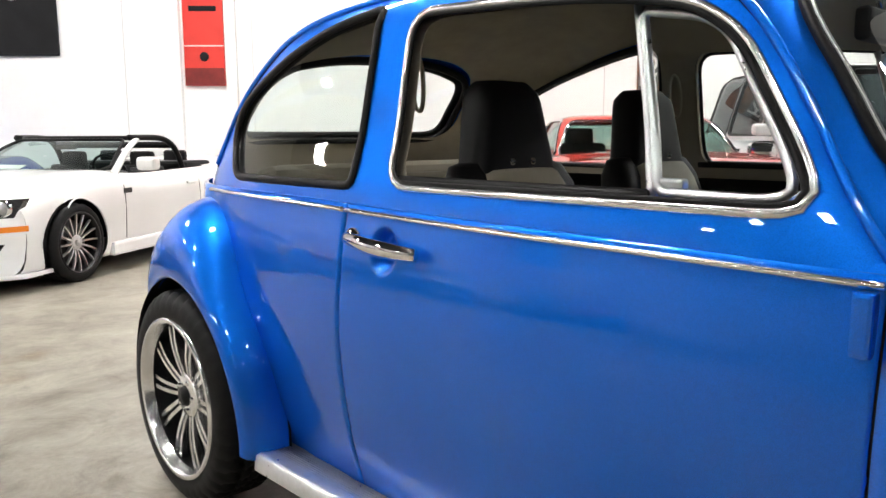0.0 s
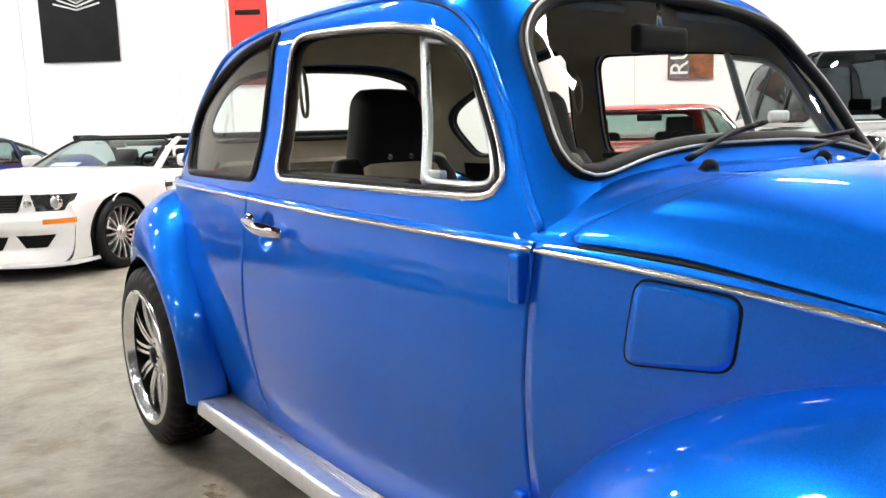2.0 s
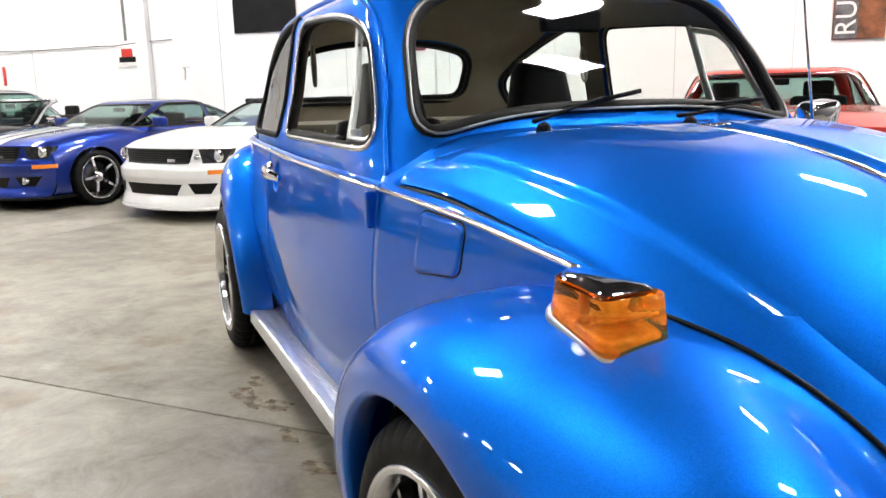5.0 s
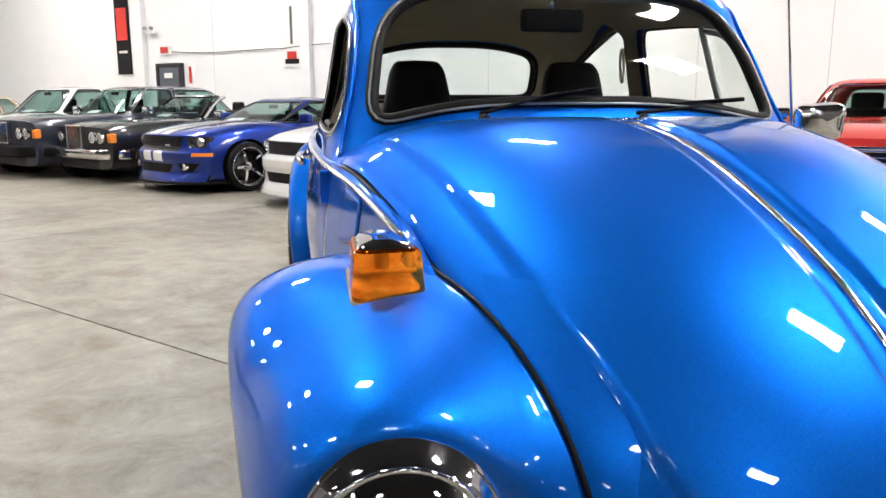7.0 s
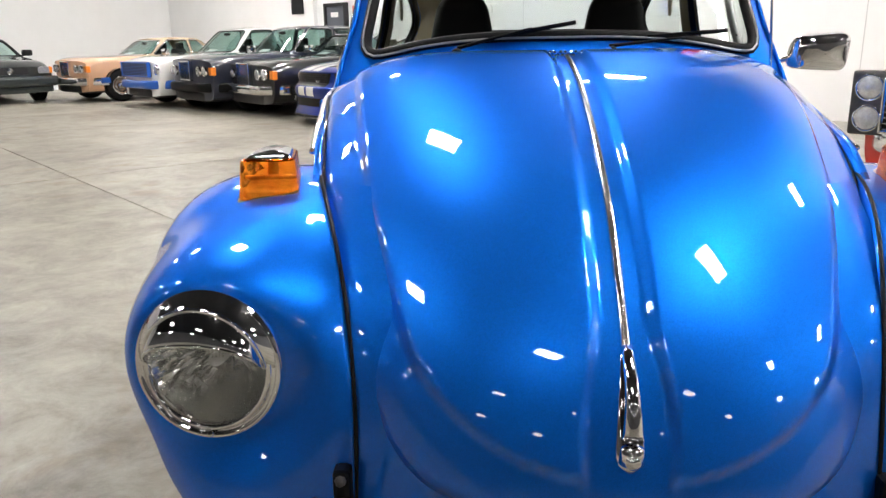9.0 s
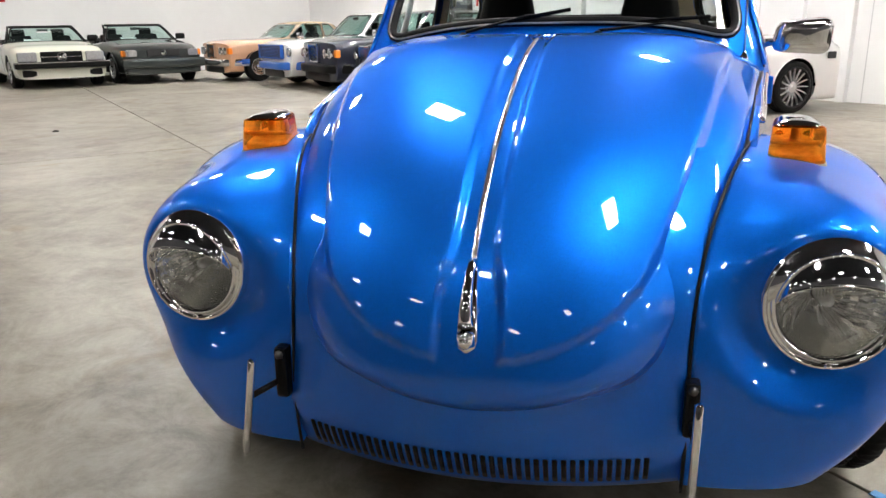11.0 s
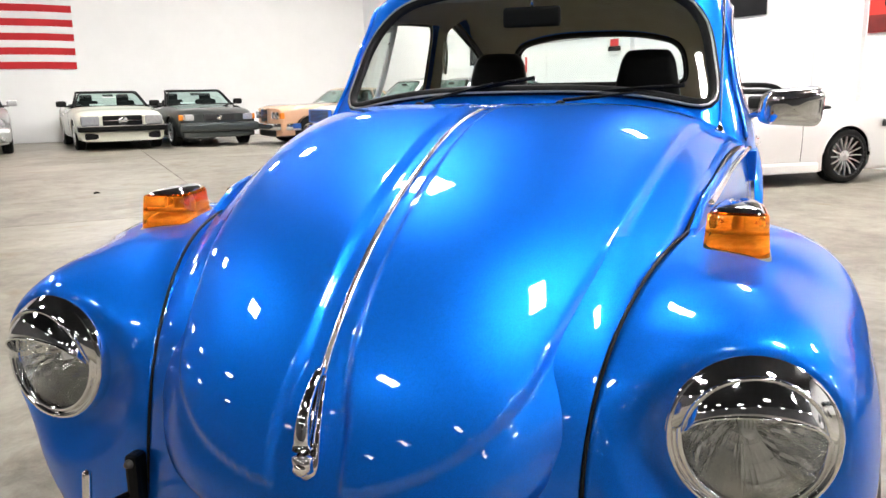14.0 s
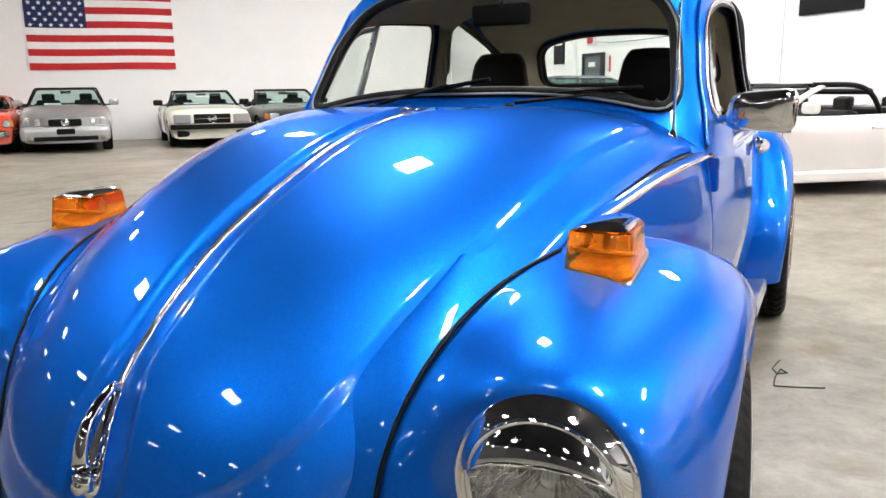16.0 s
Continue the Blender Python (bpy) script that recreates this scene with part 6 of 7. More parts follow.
# older cars with chrome fronts
OLD = dict(wb=2.9, fo=0.85, ro=1.25, w=1.88, h=1.36, belt=0.92, tr=0.335, rim=0.19, cabin=(-1.2, 0.7), ws=(0.85, 0.3, -0.8, -1.3),
           top=[(-2.7, 0.8), (-2.5, 0.9), (-1.6, 0.94), (-0.5, 0.93), (0.5, 0.93), (0.9, 0.96), (1.6, 0.93), (2.1, 0.89), (2.3, 0.84)],
           paint=BLACK_PAINT, roof=False, hood_mat=BLACK, seats=(-0.3,), wheel="disc", wface=CHROME, glass=TINT, frame_mat=CHROME, sweep=0.1, power=5.0, taper=0.05, crown=0.035, sill=0.24, door=1.3, handle=CHROME, mirror_mat=CHROME, strip=0.5)


def chrome_front(root, b, slats=9, vertical=True, lamp_r=0.085, width=1.0, z=0.66, bumper=CHROME, grille_mat=CHROME, amber=True, lamps=2, lamp_y=0.62, gh=0.22, proud=0.03, bezel=None):
    """Grille, lamps in bezels and a wrap-round bumper."""
    x = float(b.face(0, z))
    back = slab_part(root, "grille", (0.08, width, gh), (x + proud - 0.02, 0, z), BLACK, 0.012, "grille with bright bars")
    for k in range(slats):
        t = (k + 0.5) / slats - 0.5
        if vertical:
            slab_part(back, "grille_bar", (0.03, 0.012, gh), (x + proud + 0.02, width * t, z), grille_mat, 0.004)
        else:
            slab_part(back, "grille_bar", (0.03, width, 0.011), (x + proud + 0.02, 0, z + gh * t), grille_mat, 0.004)
    for zz in (-1, 1):
        slab_part(back, "surround", (0.07, width + 0.05, 0.026), (x + proud + 0.008, 0, z + zz * gh / 2), grille_mat, 0.01)
    for sg in (-1, 1):
        slab_part(back, "surround", (0.07, 0.026, gh + 0.026), (x + proud + 0.008, sg * (width / 2 + 0.012), z), grille_mat, 0.01)
        for k in range(lamps):
            ly = lamp_y + 0.19 * k - 0.1 * (lamps - 2)
            if bezel:
                slab_part(root, "lamp_bezel", (0.06, 2.5 * lamp_r, 2.6 * lamp_r), (float(b.face(ly, z)) + 0.0, sg * ly, z), bezel, 0.02)
            round_lamp(root, float(b.face(ly, z)) + 0.034, sg * ly, z, lamp_r)
        if amber:
            ay = 0.87 * b.w / 0.94
            slab_part(root, "indicator", (0.1, 0.11, 0.14), (float(b.face(ay, z)) - 0.01, sg * ay, z), LAMP_AMBER, 0.02, "amber indicator")
    curved_bar(root, "front_bumper", b, 0.36, 0.52, 0.13, b.w * 1.0, 0.34, bumper, 0.2, "front bumper")
    curved_bar(root, "valance", b, 0.2, 0.36, 0.02, b.w * 0.86, 0.2, DARK_TRIM, 0.2)


root, b = parked("classic_convertible", "black open classic car with a chrome grille, parked in the row", (2.19, -4.78), -8, OLD)
chrome_front(root, b, 11, True, 0.08, 0.42, 0.68, gh=0.34, lamp_y=0.5)
SEDAN = dict(OLD, paint=NAVY, roof=True, pillars=(-0.3,), h=1.5, belt=0.98, wb=3.1, fo=0.8, ro=1.2, ws=(0.85, 0.35, -1.25, -1.75), cabin=(-1.5, 0.7), seats=(-0.2, -1.1), wtrim=CHROME,
             top=[(-2.76, 0.85), (-2.5, 0.95), (-1.7, 1.0), (-0.5, 0.99), (0.5, 0.99), (0.9, 1.02), (1.6, 1.0), (2.1, 0.97), (2.36, 0.92)])
root, b = parked("saloon_car", "navy four-door saloon car with a chrome grille, parked in a row", (2.33, -6.15), -6, SEDAN)
chrome_front(root, b, 9, True, 0.08, 0.4, 0.72, bumper=BLACK, gh=0.32, lamp_y=0.52)
PICKUP = dict(OLD, paint=WHITE_PAINT, roof=True, pillars=(), h=1.5, belt=0.98, wb=2.85, fo=0.85, ro=1.1, ws=(0.75, 0.25, -0.55, -0.72), cabin=(-0.7, 0.6), seats=(-0.3,), wtrim=DARK_TRIM, door=1.0,
              top=[(-2.53, 0.9), (-2.3, 0.95), (-0.8, 0.97), (0.5, 0.98), (0.9, 1.0), (1.6, 0.97), (2.1, 0.93), (2.28, 0.88)])
root, b = parked("pickup_truck", "white pickup truck with a bright blue grille and bumper", (2.45, -7.8), -4, PICKUP)
chrome_front(root, b, 9, False, 0.09, 1.3, 0.72, bumper=BRIGHT_BLUE, grille_mat=BRIGHT_BLUE, amber=False, lamps=1, lamp_y=0.75, gh=0.26)
TANCAR = dict(OLD, paint=TAN, roof=True, pillars=(-0.45,), h=1.34, belt=0.93, wb=2.6, fo=0.75, ro=0.95, ws=(0.7, 0.2, -0.85, -1.2), cabin=(-1.1, 0.55), seats=(-0.3,), wtrim=CHROME, roof_mat=TAN_VINYL, roof_label="tan vinyl roof",
              top=[(-2.25, 0.85), (-2.0, 0.92), (-1.3, 0.95), (-0.5, 0.94), (0.5, 0.94), (0.8, 0.96), (1.4, 0.95), (1.9, 0.92), (2.06, 0.87)])
root, b = parked("coupe_car", "tan two-door coupe car with a vinyl roof, parked in the corner", (2.9, -10.2), 0, TANCAR)
chrome_front(root, b, 9, True, 0.08, 0.4, 0.7, gh=0.3, lamp_y=0.52)

# cars below the flag
ROADSTER = dict(wb=2.5, fo=0.8, ro=0.95, w=1.8, h=1.29, belt=0.88, tr=0.32, rim=0.21, cabin=(-1.0, 0.6), ws=(0.8, 0.2, -0.7, -1.1),
                top=[(-2.2, 0.8), (-2.0, 0.88), (-1.0, 0.9), (0, 0.89), (0.75, 0.92), (1.4, 0.86), (1.85, 0.8), (2.05, 0.72)],
                paint=GREY_PAINT, roof=False, seats=(-0.25,), wheel="multi", spokes=8, wface=ALU, glass=TINT, size=0.9, sweep=0.16, power=3.5, taper=0.06, crown=0.045, sill=0.22, hood_mat=BLACK, frame_mat=BLACK, mirror_mat=BLACK)
root, b = parked("grey_roadster", "dark grey open roadster car below the showroom wall", (5.6, -12.25), 92, ROADSTER)
slab_part(root, "grille", (0.05, 0.7, 0.15), (b.xf, 0, 0.64), DARK_TRIM, 0.02, "dark grille with a round emblem")
round_lamp(root, b.xf + 0.03, 0, 0.64, 0.055, CHROME, "emblem")
for sg in (-1, 1):
    slab_part(root, "headlight", (0.1, 0.3, 0.14), (b.xf - 0.06, sg * 0.62, 0.64), LAMP_CLEAR, 0.03, rot=Matrix.Rotation(math.radians(-16 * sg), 4, "Z"))
    slab_part(root, "indicator", (0.1, 0.09, 0.13), (b.xf - 0.13, sg * 0.81, 0.64), LAMP_AMBER, 0.03)
slab_part(root, "front_bumper", (0.22, 1.78, 0.2), (b.xf - 0.01, 0, 0.43), GREY_PAINT, 0.06)
slab_part(root, "lower_valance", (0.14, 1.6, 0.14), (b.xf - 0.06, 0, 0.28), GREY_PAINT, 0.04)

root, b = parked("ivory_roadster", "ivory open roadster car with black bumpers below the flag", (7.33, -12.35), 90, dict(ROADSTER, paint=IVORY, h=1.28, frame_mat=BLACK, sweep=0.08))
slab_part(root, "grille", (0.05, 0.78, 0.2), (b.xf, 0, 0.63), BLACK, 0.02, "black grille with a round emblem")
round_lamp(root, b.xf + 0.03, 0, 0.63, 0.085, CHROME, "emblem")
slab_part(root, "grille_bar", (0.04, 0.76, 0.02), (b.xf + 0.02, 0, 0.63), CHROME, 0.006)
slab_part(root, "windshield_card", (0.01, 0.3, 0.2), (0.42, 0.0, 1.02), WHITE_PAINT, 0.003, "white card behind the windshield")
for sg in (-1, 1):
    slab_part(root, "headlight", (0.08, 0.36, 0.19), (b.xf - 0.02, sg * 0.63, 0.63), LAMP_CLEAR, 0.03)
    slab_part(root, "indicator", (0.06, 0.28, 0.07), (b.xf + 0.01, sg * 0.68, 0.475), LAMP_AMBER, 0.015)
slab_part(root, "front_bumper", (0.2, 1.78, 0.13), (b.xf + 0.04, 0, 0.47), BLACK, 0.04)
slab_part(root, "bumper_strip", (0.03, 1.76, 0.03), (b.xf + 0.14, 0, 0.525), CHROME, 0.01)
slab_part(root, "valance", (0.1, 1.5, 0.14), (b.xf - 0.06, 0, 0.31), BLACK, 0.03)

root, b = parked("silver_convertible", "silver open two-door car parked below the flag", (9.95, -12.5), 90, dict(ROADSTER, paint=SILVER_PAINT, wb=2.7, w=1.78, h=1.38, belt=0.92, frame_mat=BLACK, tr=0.325, sweep=0.26, power=2.8, mirror_mat=SILVER_PAINT,
    top=[(-2.3, 0.8), (-2.0, 0.9), (-1.0, 0.95), (0, 0.94), (0.75, 0.97), (1.4, 0.92), (1.9, 0.82), (2.15, 0.72)]))
slab_part(root, "grille", (0.06, 0.62, 0.14), (b.xf + 0.02, 0, 0.62), BLACK, 0.05, "black grille with a round emblem")
round_lamp(root, b.xf + 0.06, 0, 0.62, 0.07, CHROME, "emblem")
slab_part(root, "front_bumper", (0.25, 1.7, 0.3), (b.xf - 0.03, 0, 0.4), SILVER_PAINT, 0.1)
slab_part(root, "plate", (0.02, 0.34, 0.11), (b.xf + 0.1, 0, 0.44), BLACK, 0.008)
slab_part(root, "lower_intake", (0.05, 1.2, 0.09), (b.xf + 0.08, 0, 0.3), BLACK, 0.03)
for sg in (-1, 1):
    for yy, rr in ((0.5, 0.075), (0.68, 0.09)):
        round_lamp(root, b.xf - 0.05 - (0.08 if yy > 0.6 else 0), sg * yy, 0.63, rr, LAMP_CLEAR, "headlight", SILVER_PAINT)
    round_lamp(root, b.xf + 0.09, sg * 0.68, 0.32, 0.045, LAMP_CLEAR, "fog_lamp")

root, b = parked("orange_coupe", "orange-red two-door coupe at the end of the flag wall", (11.6, -12.7), 90, dict(OLD, paint=ORANGE, roof=True, roof_mat=ORANGE, pillars=(-0.5,), wb=2.74, wtrim=CHROME, h=1.3))
chrome_front(root, b, 7, False, 0.08, 0.9, 0.66, lamps=1, lamp_y=0.7)

# cars on the other side of the blue one
root, b = parked("red_classic_car", "red two-door classic car with a wide chrome grille by the wall", (3.1, 4.2), -2, dict(OLD, size=0.92, paint=RED, roof=True, pillars=(-0.5,), h=1.32, belt=0.9, wtrim=CHROME, handle=CHROME, roof_mat=RED, seat_mat=VINYL,
    top=[(-2.7, 0.82), (-2.5, 0.92), (-1.6, 0.97), (-0.5, 0.96), (0.5, 0.96), (0.9, 0.99), (1.6, 0.97), (2.1, 0.94), (2.3, 0.88)]))
chrome_front(root, b, 9, False, 0.08, 1.5, 0.66, gh=0.32, amber=False, lamps=0)
for sg in (-1, 1):
    slab_part(root, "lamp_panel", (0.08, 0.22, 0.4), (b.xf - 0.01, sg * 0.86, 0.67), STEEL, 0.02, "grey panel with two stacked headlights")
    for zz in (0.575, 0.765):
        round_lamp(root, b.xf + 0.03, sg * 0.86, zz, 0.078)
SUV = dict(OLD, paint=LIGHT_SILVER, roof=True, pillars=(-1.05, -0.05), h=2.02, belt=1.19, wb=2.95, fo=0.85, ro=1.0, w=1.95, tr=0.37, rim=0.22, ws=(0.85, 0.35, -2.1, -2.25), cabin=(-2.1, 0.7), seats=(-0.2, -1.1), wtrim=DARK_TRIM, glass=DARKGLASS, sill=0.32, strip=0,
           top=[(-2.47, 1.09), (-2.3, 1.17), (-0.5, 1.18), (0.5, 1.18), (0.9, 1.2), (1.6, 1.15), (2.1, 1.1), (2.33, 1.02)], wheel="multi", spokes=6, mirror_mat=LIGHT_SILVER, handle=BLACK)
root, b = parked("sport_utility_vehicle", "silver boxy four-door utility car with dark windows beside the red car", (2.5, 6.36), -2, SUV)
chrome_front(root, b, 7, False, 0.09, 1.1, 0.85, gh=0.25, lamps=1, lamp_y=0.75, amber=True)
root, b = parked("white_utility_truck", "white tall utility truck with a dark windshield beside the silver car", (4.25, 8.4), -2, dict(SUV, paint=WHITE_PAINT, h=1.95, belt=1.2))
chrome_front(root, b, 7, False, 0.09, 1.1, 0.9, gh=0.25, lamps=1, lamp_y=0.75, amber=True)

# ---------------------------------------------------------------- on the walls


WALL_M = HALL @ Matrix.Translation((U_BACK, 0, 0))  # the back wall
ink_red = material("poster_red", (0.62, 0.04, 0.03), 0.45, vary=0.15, scale=3)
ink_dark = material("poster_black", (0.012, 0.012, 0.014), 0.4, vary=0.3, scale=4)
ink_dark.node_tree.nodes["Principled BSDF"].inputs["Specular IOR Level"].default_value = 0.15
ink_white = material("poster_white", (0.75, 0.74, 0.72), 0.5, vary=0.05, scale=5)
ink_brown = material("poster_brown", (0.28, 0.1, 0.04), 0.45, color2=(0.05, 0.02, 0.012), scale=5)
ink_grey = material("poster_grey", (0.2, 0.2, 0.21), 0.45, color2=(0.05, 0.05, 0.055), scale=7)


def board(name, label, v0, v1, z0, z1, mat, category="poster", frame_mat=None, kind=""):
    me = box((0.03, v1 - v0, z1 - z0), (0, 0, 0), 0.004, 1)
    ob = solo(name, me, mat, label, category, kind=kind, m=WALL_M @ Matrix.Translation((0.017, (v0 + v1) / 2, (z0 + z1) / 2)))
    if frame_mat:
        for zz in (-1, 1):
            part("frame", box((0.04, v1 - v0 + 0.04, 0.03), (0.002, 0, zz * (z1 - z0) / 2), 0.005), frame_mat, ob)
    return ob


s1 = board("wall_sign", "black framed sign with a pale winged emblem on the white wall", -2.82, -1.82, 1.98, 3.0, ink_dark, "sign")
for k in range(5):
    part("emblem_bar", tube([(0.018, -0.3 + 0.05 * k, 0.2 + 0.05 * k), (0.02, 0.0, 0.12 + 0.04 * k), (0.018, 0.3 - 0.05 * k, 0.2 + 0.05 * k)], 0.012, 6), ink_white, s1)
rp = board("car_part_poster", "tall red poster with a dark slot and round dark emblem", -0.37, 0.1, 1.63, 3.1, ink_red)
part("slot", box((0.012, 0.32, 0.06), (0.018, 0.0, 0.15), 0.012), ink_dark, rp)
part("emblem", moved(lathe([(0, 0.006), (0.05, 0.006), (0.055, 0)], 20), Matrix.Translation((0.016, 0, -0.4)) @ to_front), ink_dark, rp)
part("seam", box((0.006, 0.46, 0.014), (0.016, 0, -0.275), 0.001), ink_white, rp)
part("foot_band", box((0.008, 0.46, 0.2), (0.016, 0, -0.63), 0.001), material("poster_maroon", (0.2, 0.02, 0.018), 0.45, vary=0.4, scale=4), rp)
pp = board("small_poster", "narrow white poster with a dark base on a pilaster", -4.93, -4.53, 1.58, 2.7, ink_white)
part("figure", box((0.012, 0.05, 0.6), (0.016, 0.0, 0.12), 0.003), ink_grey, pp)
part("emblem", box((0.012, 0.2, 0.12), (0.016, 0, -0.36), 0.003), ink_red, pp)
part("base_band", box((0.012, 0.3, 0.08), (0.016, 0, -0.46), 0.003), ink_dark, pp)
rs2 = board("red_poster", "tall dark poster with a red car picture", -9.22, -8.82, 1.55, 2.98, ink_dark)
part("picture", box((0.012, 0.3, 0.6), (0.016, 0.0, 0.22), 0.003), ink_red, rs2)
part("band", box((0.012, 0.24, 0.05), (0.016, 0.0, -0.3), 0.003), ink_white, rs2)
rug = board("canvas_sign", "dark brown wall sign with large upright letters", 5.02, 5.56, 1.56, 2.75, ink_brown, "sign")
part("dark_band", box((0.01, 0.24, 1.18), (0.014, -0.14, 0), 0.003), ink_grey, rug)
txt = bpy.data.curves.new("letters", "FONT")
txt.body, txt.size, txt.extrude = "RUG", 0.3, 0.004
tx = new("letters", txt)
tx.data.materials.append(ink_white)
tx.parent = rug
tx.matrix_basis = Matrix.Translation((0.024, -0.04, -0.56)) @ Matrix(((0, 0, 1, 0), (0, -1, 0, 0), (1, 0, 0, 0), (0, 0, 0, 1)))

# pilasters, exit door, pipes, wall joints
for v0, v1 in ((-8.66, -8.37), (-4.5, -4.3), (-0.47, -0.4), (0.14, 0.25)):
    hall_box("pilaster", U_BACK, U_BACK + 0.1, v0, v1, 0, WALL_H, WALL, "white steel pilaster on the wall", "pilaster", bevel=0.008)
GREY_DOOR = material("grey_door_paint", (0.09, 0.1, 0.12), 0.4, vary=0.1, scale=5)
vd = -7.72
dr = solo("door_1", box((0.06, 0.56, 1.66), (0.032, vd, 0.83), 0.006, 1), GREY_DOOR, "dark grey steel exit door with a small sign", "door", kind="structure", m=WALL_M)
part("door_sign", box((0.02, 0.22, 0.09), (0.062, vd - 0.02, 1.5), 0.004), ink_white, dr)
part("push_bar", box((0.05, 0.44, 0.06), (0.08, vd, 0.85), 0.01), ALU, dr)
for dv in (-0.31, 0.31):
    part("door_frame", box((0.09, 0.06, 1.72), (0.046, vd + dv, 0.86), 0.006), DARK_TRIM, dr)
part("door_frame", box((0.09, 0.56, 0.06), (0.046, vd, 1.69), 0.006), DARK_TRIM, dr)
es = solo("exit_sign", box((0.06, 0.26, 0.17), (0.045, -7.8, 1.96), 0.012), ink_white, "small white exit sign with a red face", "sign", m=WALL_M)
part("face", box((0.01, 0.2, 0.11), (0.08, -7.8, 1.96), 0.004), ink_red, es)
el = solo("emergency_lamp", box((0.1, 0.2, 0.08), (0.06, -8.16, 2.3), 0.02), ink_white, "small white emergency lamp on the wall", "lamp", m=WALL_M)
for dv in (-0.09, 0.09):
    part("lamp_head", moved(lathe([(0.0, 0.03), (0.03, 0.028), (0.04, 0.0), (0.03, -0.03)], 16), Matrix.Translation((0.12, -8.16 + dv, 2.36)) @ to_front), LAMP_CLEAR, el)
solo("wall_tag", box((0.01, 0.06, 0.3), (0.008, -7.22, 1.5), 0.002, 1), ink_red, "narrow red notice on the white wall", "sign", m=WALL_M)
cab = [(-7.65, 1.93), (-7.16, 1.89), (-6.4, 1.88), (-5.2, 1.9), (-4.98, 1.89), (-4.4, 1.93), (-3.9, 1.94)]
solo("wall_cable", tube([(0.03, v, z) for v, z in cab], 0.008, 6), ink_grey, "thin grey cable along the white wall", "cable", m=WALL_M)
solo("wall_tap", join(tube([(0.04, -3.72, 1.35), (0.05, -3.7, 1.5), (0.12, -3.68, 1.53)], 0.012, 6), tube([(0.05, -3.76, 1.53), (0.05, -3.62, 1.53)], 0.01, 6)), ink_white, "small white pipe tap on the wall", "pipe", m=WALL_M)
for v in (-6.6, -3.1, -1.08, 0.42, 1.83, 3.3, 4.62, 7.2, 9.0):
    hall_box("wall_joint", U_BACK, U_BACK + 0.004, v, v + 0.01, 0, WALL_H, HOUSING, "thin upright joint in the wall panels", "joint")

# the flag on the end wall
FLAG_U0, FLAG_U1, FLAG_Z0 = 7.58, 10.7, 1.63
red_c = material("flag_red", (0.5, 0.02, 0.025), 0.85, vary=0.1, scale=6, bump=0.3, bump_scale=300)
white_c = material("flag_white", (0.78, 0.78, 0.78), 0.85, vary=0.05, scale=6, bump=0.3, bump_scale=300)
navy_c = material("flag_blue", (0.012, 0.02, 0.09), 0.85, vary=0.1, scale=6, bump=0.3, bump_scale=300)
flag = thing("flag", "large cloth flag with stripes and stars on the white wall", "flag", m=HALL)
sh = (FLAG_U1 - FLAG_U0) / 1.55 / 13
for k in range(13):
    us = np.linspace(FLAG_U0, FLAG_U1, 40)
    wav = lambda u, z: 0.02 + 0.008 * math.sin(2.3 * u + 1.1 * z) + 0.005 * math.sin(7 * u - 2 * z)
    zs = (FLAG_Z0 + sh * k, FLAG_Z0 + sh * (k + 1))
    p = np.array([[(u, V_END + wav(u, z), z + 0.012 * math.sin(1.7 * u)) for u in us] for z in zs])
    part("stripe", mesh_grid(p), red_c if k % 2 == 0 else white_c, flag)
u0 = FLAG_U1 - (FLAG_U1 - FLAG_U0) * 0.4
us = np.linspace(u0, FLAG_U1, 12)
p = np.array([[(u, V_END + wav(u, z) + 0.006, z + 0.012 * math.sin(1.7 * u)) for u in us] for z in np.linspace(FLAG_Z0 + 6 * sh, FLAG_Z0 + 13 * sh, 5)])
part("canton", mesh_grid(p), navy_c, flag, "dark blue field with white stars")
star = []
for k in range(10):
    a, r = math.pi / 2 + k * math.pi / 5, 0.055 if k % 2 == 0 else 0.022
    star.append((r * math.cos(a), 0, r * math.sin(a)))
star_me = sheet(star, 0.003, (0, 1, 0))
star_me.materials.append(white_c)
for r in range(9):
    for c in range(6 if r % 2 == 0 else 5):
        u = u0 + (FLAG_U1 - u0) * ((c + (0.5 if r % 2 == 0 else 1.0)) / 6)
        z = FLAG_Z0 + 6 * sh + 7 * sh * (r + 0.5) / 9
        st = new("star", star_me)
        st.parent = flag
        st.location = (u, V_END + wav(u, z) + 0.01, z + 0.012 * math.sin(1.7 * u))

# blue tape on the floor joint, a dark stain of litter
TAPE = material("blue_tape", (0.1, 0.3, 0.62), 0.7, vary=0.2, scale=20)
solo("floor_tape", box((0.1, 0.026, 0.003), (0, 0, 0.003), 0.001, 1), TAPE, "short strip of blue tape stuck on the concrete", "tape", m=joint_frame @ Matrix.Translation((0.02, 0.0, 0)))
solo("floor_tape", box((0.028, 0.06, 0.003), (0, 0, 0.0062), 0.001, 1), TAPE, "short strip of blue tape stuck on the concrete", "tape", m=joint_frame @ Matrix.Translation((0.03, 0.0, 0)))

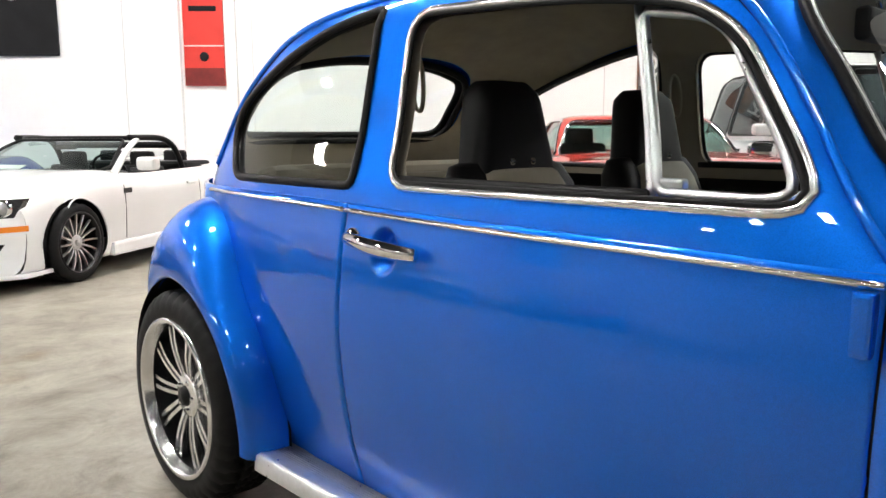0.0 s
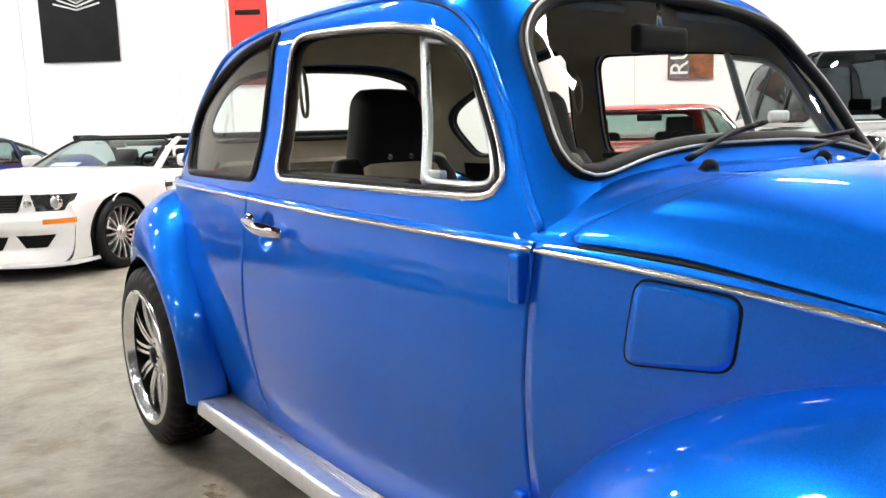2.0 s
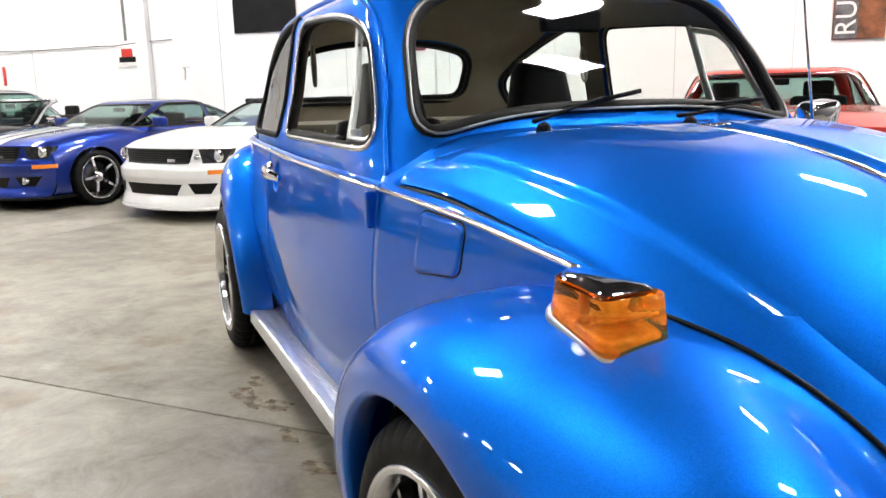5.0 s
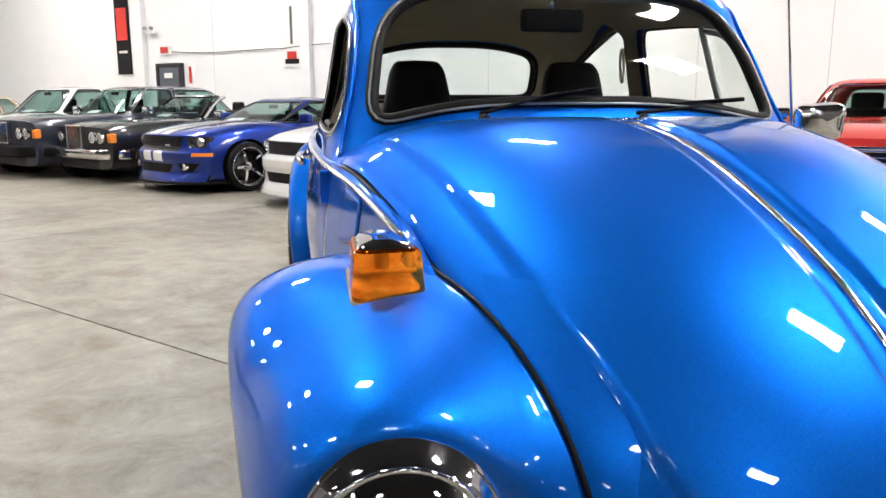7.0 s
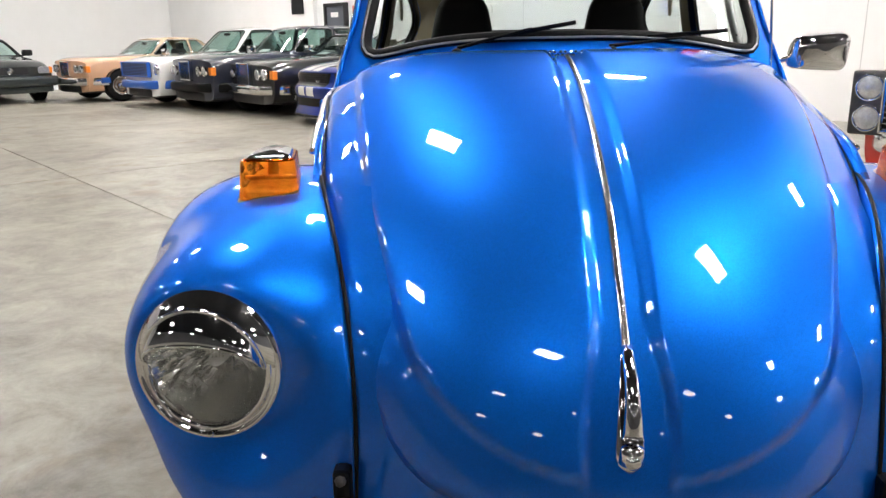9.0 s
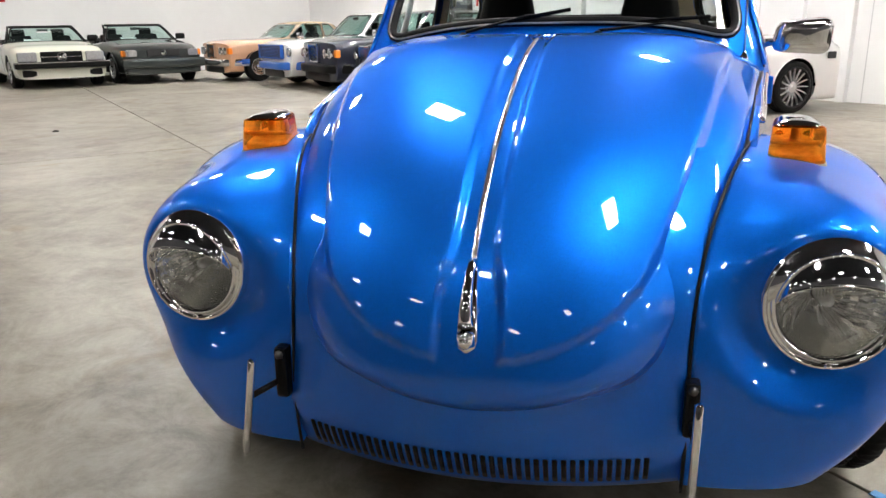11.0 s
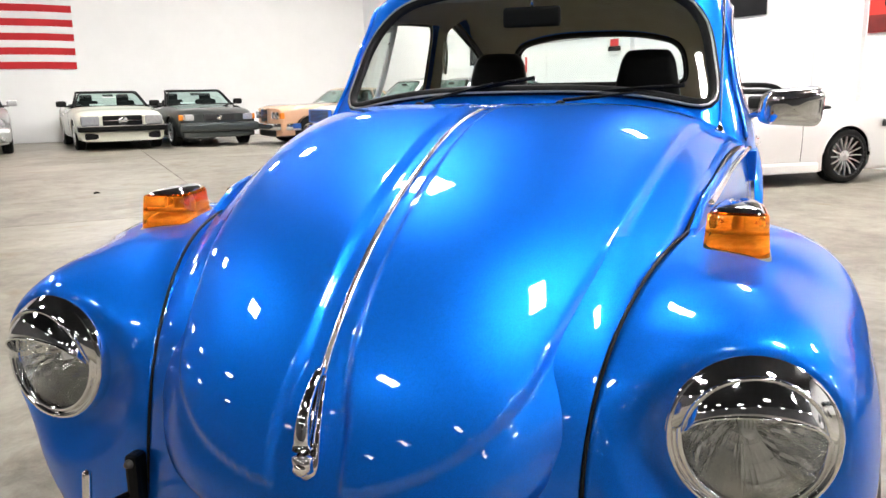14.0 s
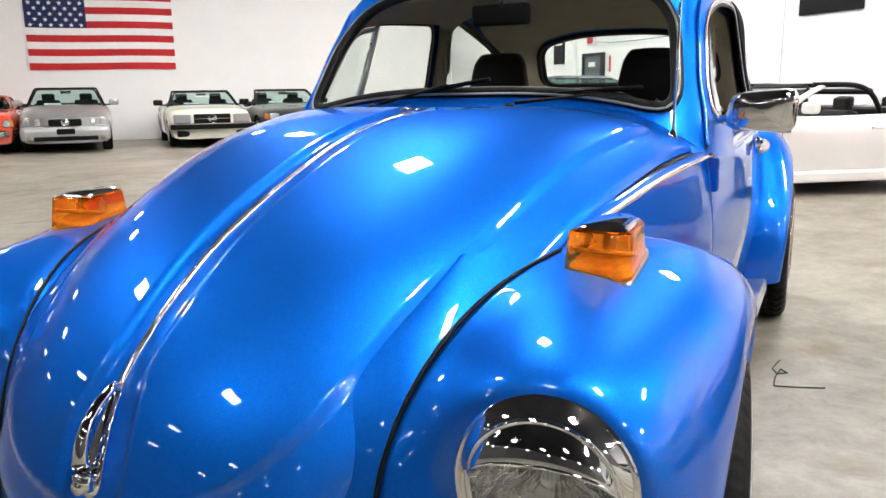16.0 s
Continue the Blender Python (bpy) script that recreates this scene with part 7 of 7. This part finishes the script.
# ---------------------------------------------------------------- marks and litter on the floor
SKID = material("dark_cord", (0.03, 0.028, 0.025), 0.8, vary=0.3, scale=40)
cord = [(7.05, 3.33), (7.14, 3.38), (7.17, 3.43), (7.13, 3.44), (7.12, 3.4), (7.2, 3.45), (7.27, 3.51), (7.2, 3.56), (7.13, 3.6)]
solo("loose_cord", tube(resample([(a, c, 0.006) for a, c in cord], 60), 0.0028, 6), SKID, "thin dark cord lying in loops on the concrete", "cord", m=HALL)
for k, (a, c) in enumerate(((8.7, -3.63), (9.83, -0.9))):
    bit = tube([(-0.03, 0, 0.008), (0.0, 0.006, 0.014), (0.03, -0.004, 0.008)], [0.006, 0.012, 0.006], 6)
    solo("litter", bit, SKID, "small dark scrap lying on the concrete", "litter", m=HALL @ Matrix.Translation((a, c, 0)) @ Matrix.Rotation(0.9 * k, 4, "Z"))


def stain_material():
    """Rust that has soaked into the concrete: broken up by noise, the bare floor shows between."""
    m = material("rust_stain", (0.25, 0.15, 0.075), 0.7, vary=0.4, scale=30)
    nt = m.node_tree
    co = nt.nodes.new("ShaderNodeTexCoord")
    n = nt.nodes.new("ShaderNodeTexNoise")
    n.inputs["Scale"].default_value, n.inputs["Detail"].default_value = 22, 8
    nt.links.new(co.outputs["Object"], n.inputs["Vector"])
    mr = nt.nodes.new("ShaderNodeMapRange")
    mr.inputs["From Min"].default_value, mr.inputs["From Max"].default_value = 0.42, 0.72
    mr.inputs["To Max"].default_value = 0.42
    nt.links.new(n.outputs["Fac"], mr.inputs["Value"])
    nt.links.new(mr.outputs["Result"], nt.nodes["Principled BSDF"].inputs["Alpha"])
    return m


RUST = stain_material()
rng = random.Random(11)
for x, y, r in ((-0.667, -0.812, 0.05), (-0.565, -0.788, 0.04), (-0.501, -0.718, 0.05), (0.013, -0.696, 0.045), (-0.765, -0.745, 0.04), (-0.24, -0.727, 0.035)):
    rim = []
    for k in range(28):
        a = 2 * math.pi * k / 28
        q = r * (1 + 0.3 * math.sin(2 * a + r * 90) + rng.uniform(-0.18, 0.18))
        rim.append((q * math.cos(a) * 1.5, q * math.sin(a) * 0.7, 0.0))
    solo("floor_stain", sheet(rim, 0.0012, (0, 0, 1)), RUST, "rust-brown stain on the concrete beside the blue car", "stain", "rust stains", m=Matrix.Translation((x, y, 0.0004)) @ Matrix.Rotation(rng.uniform(-0.5, 0.9), 4, "Z"))
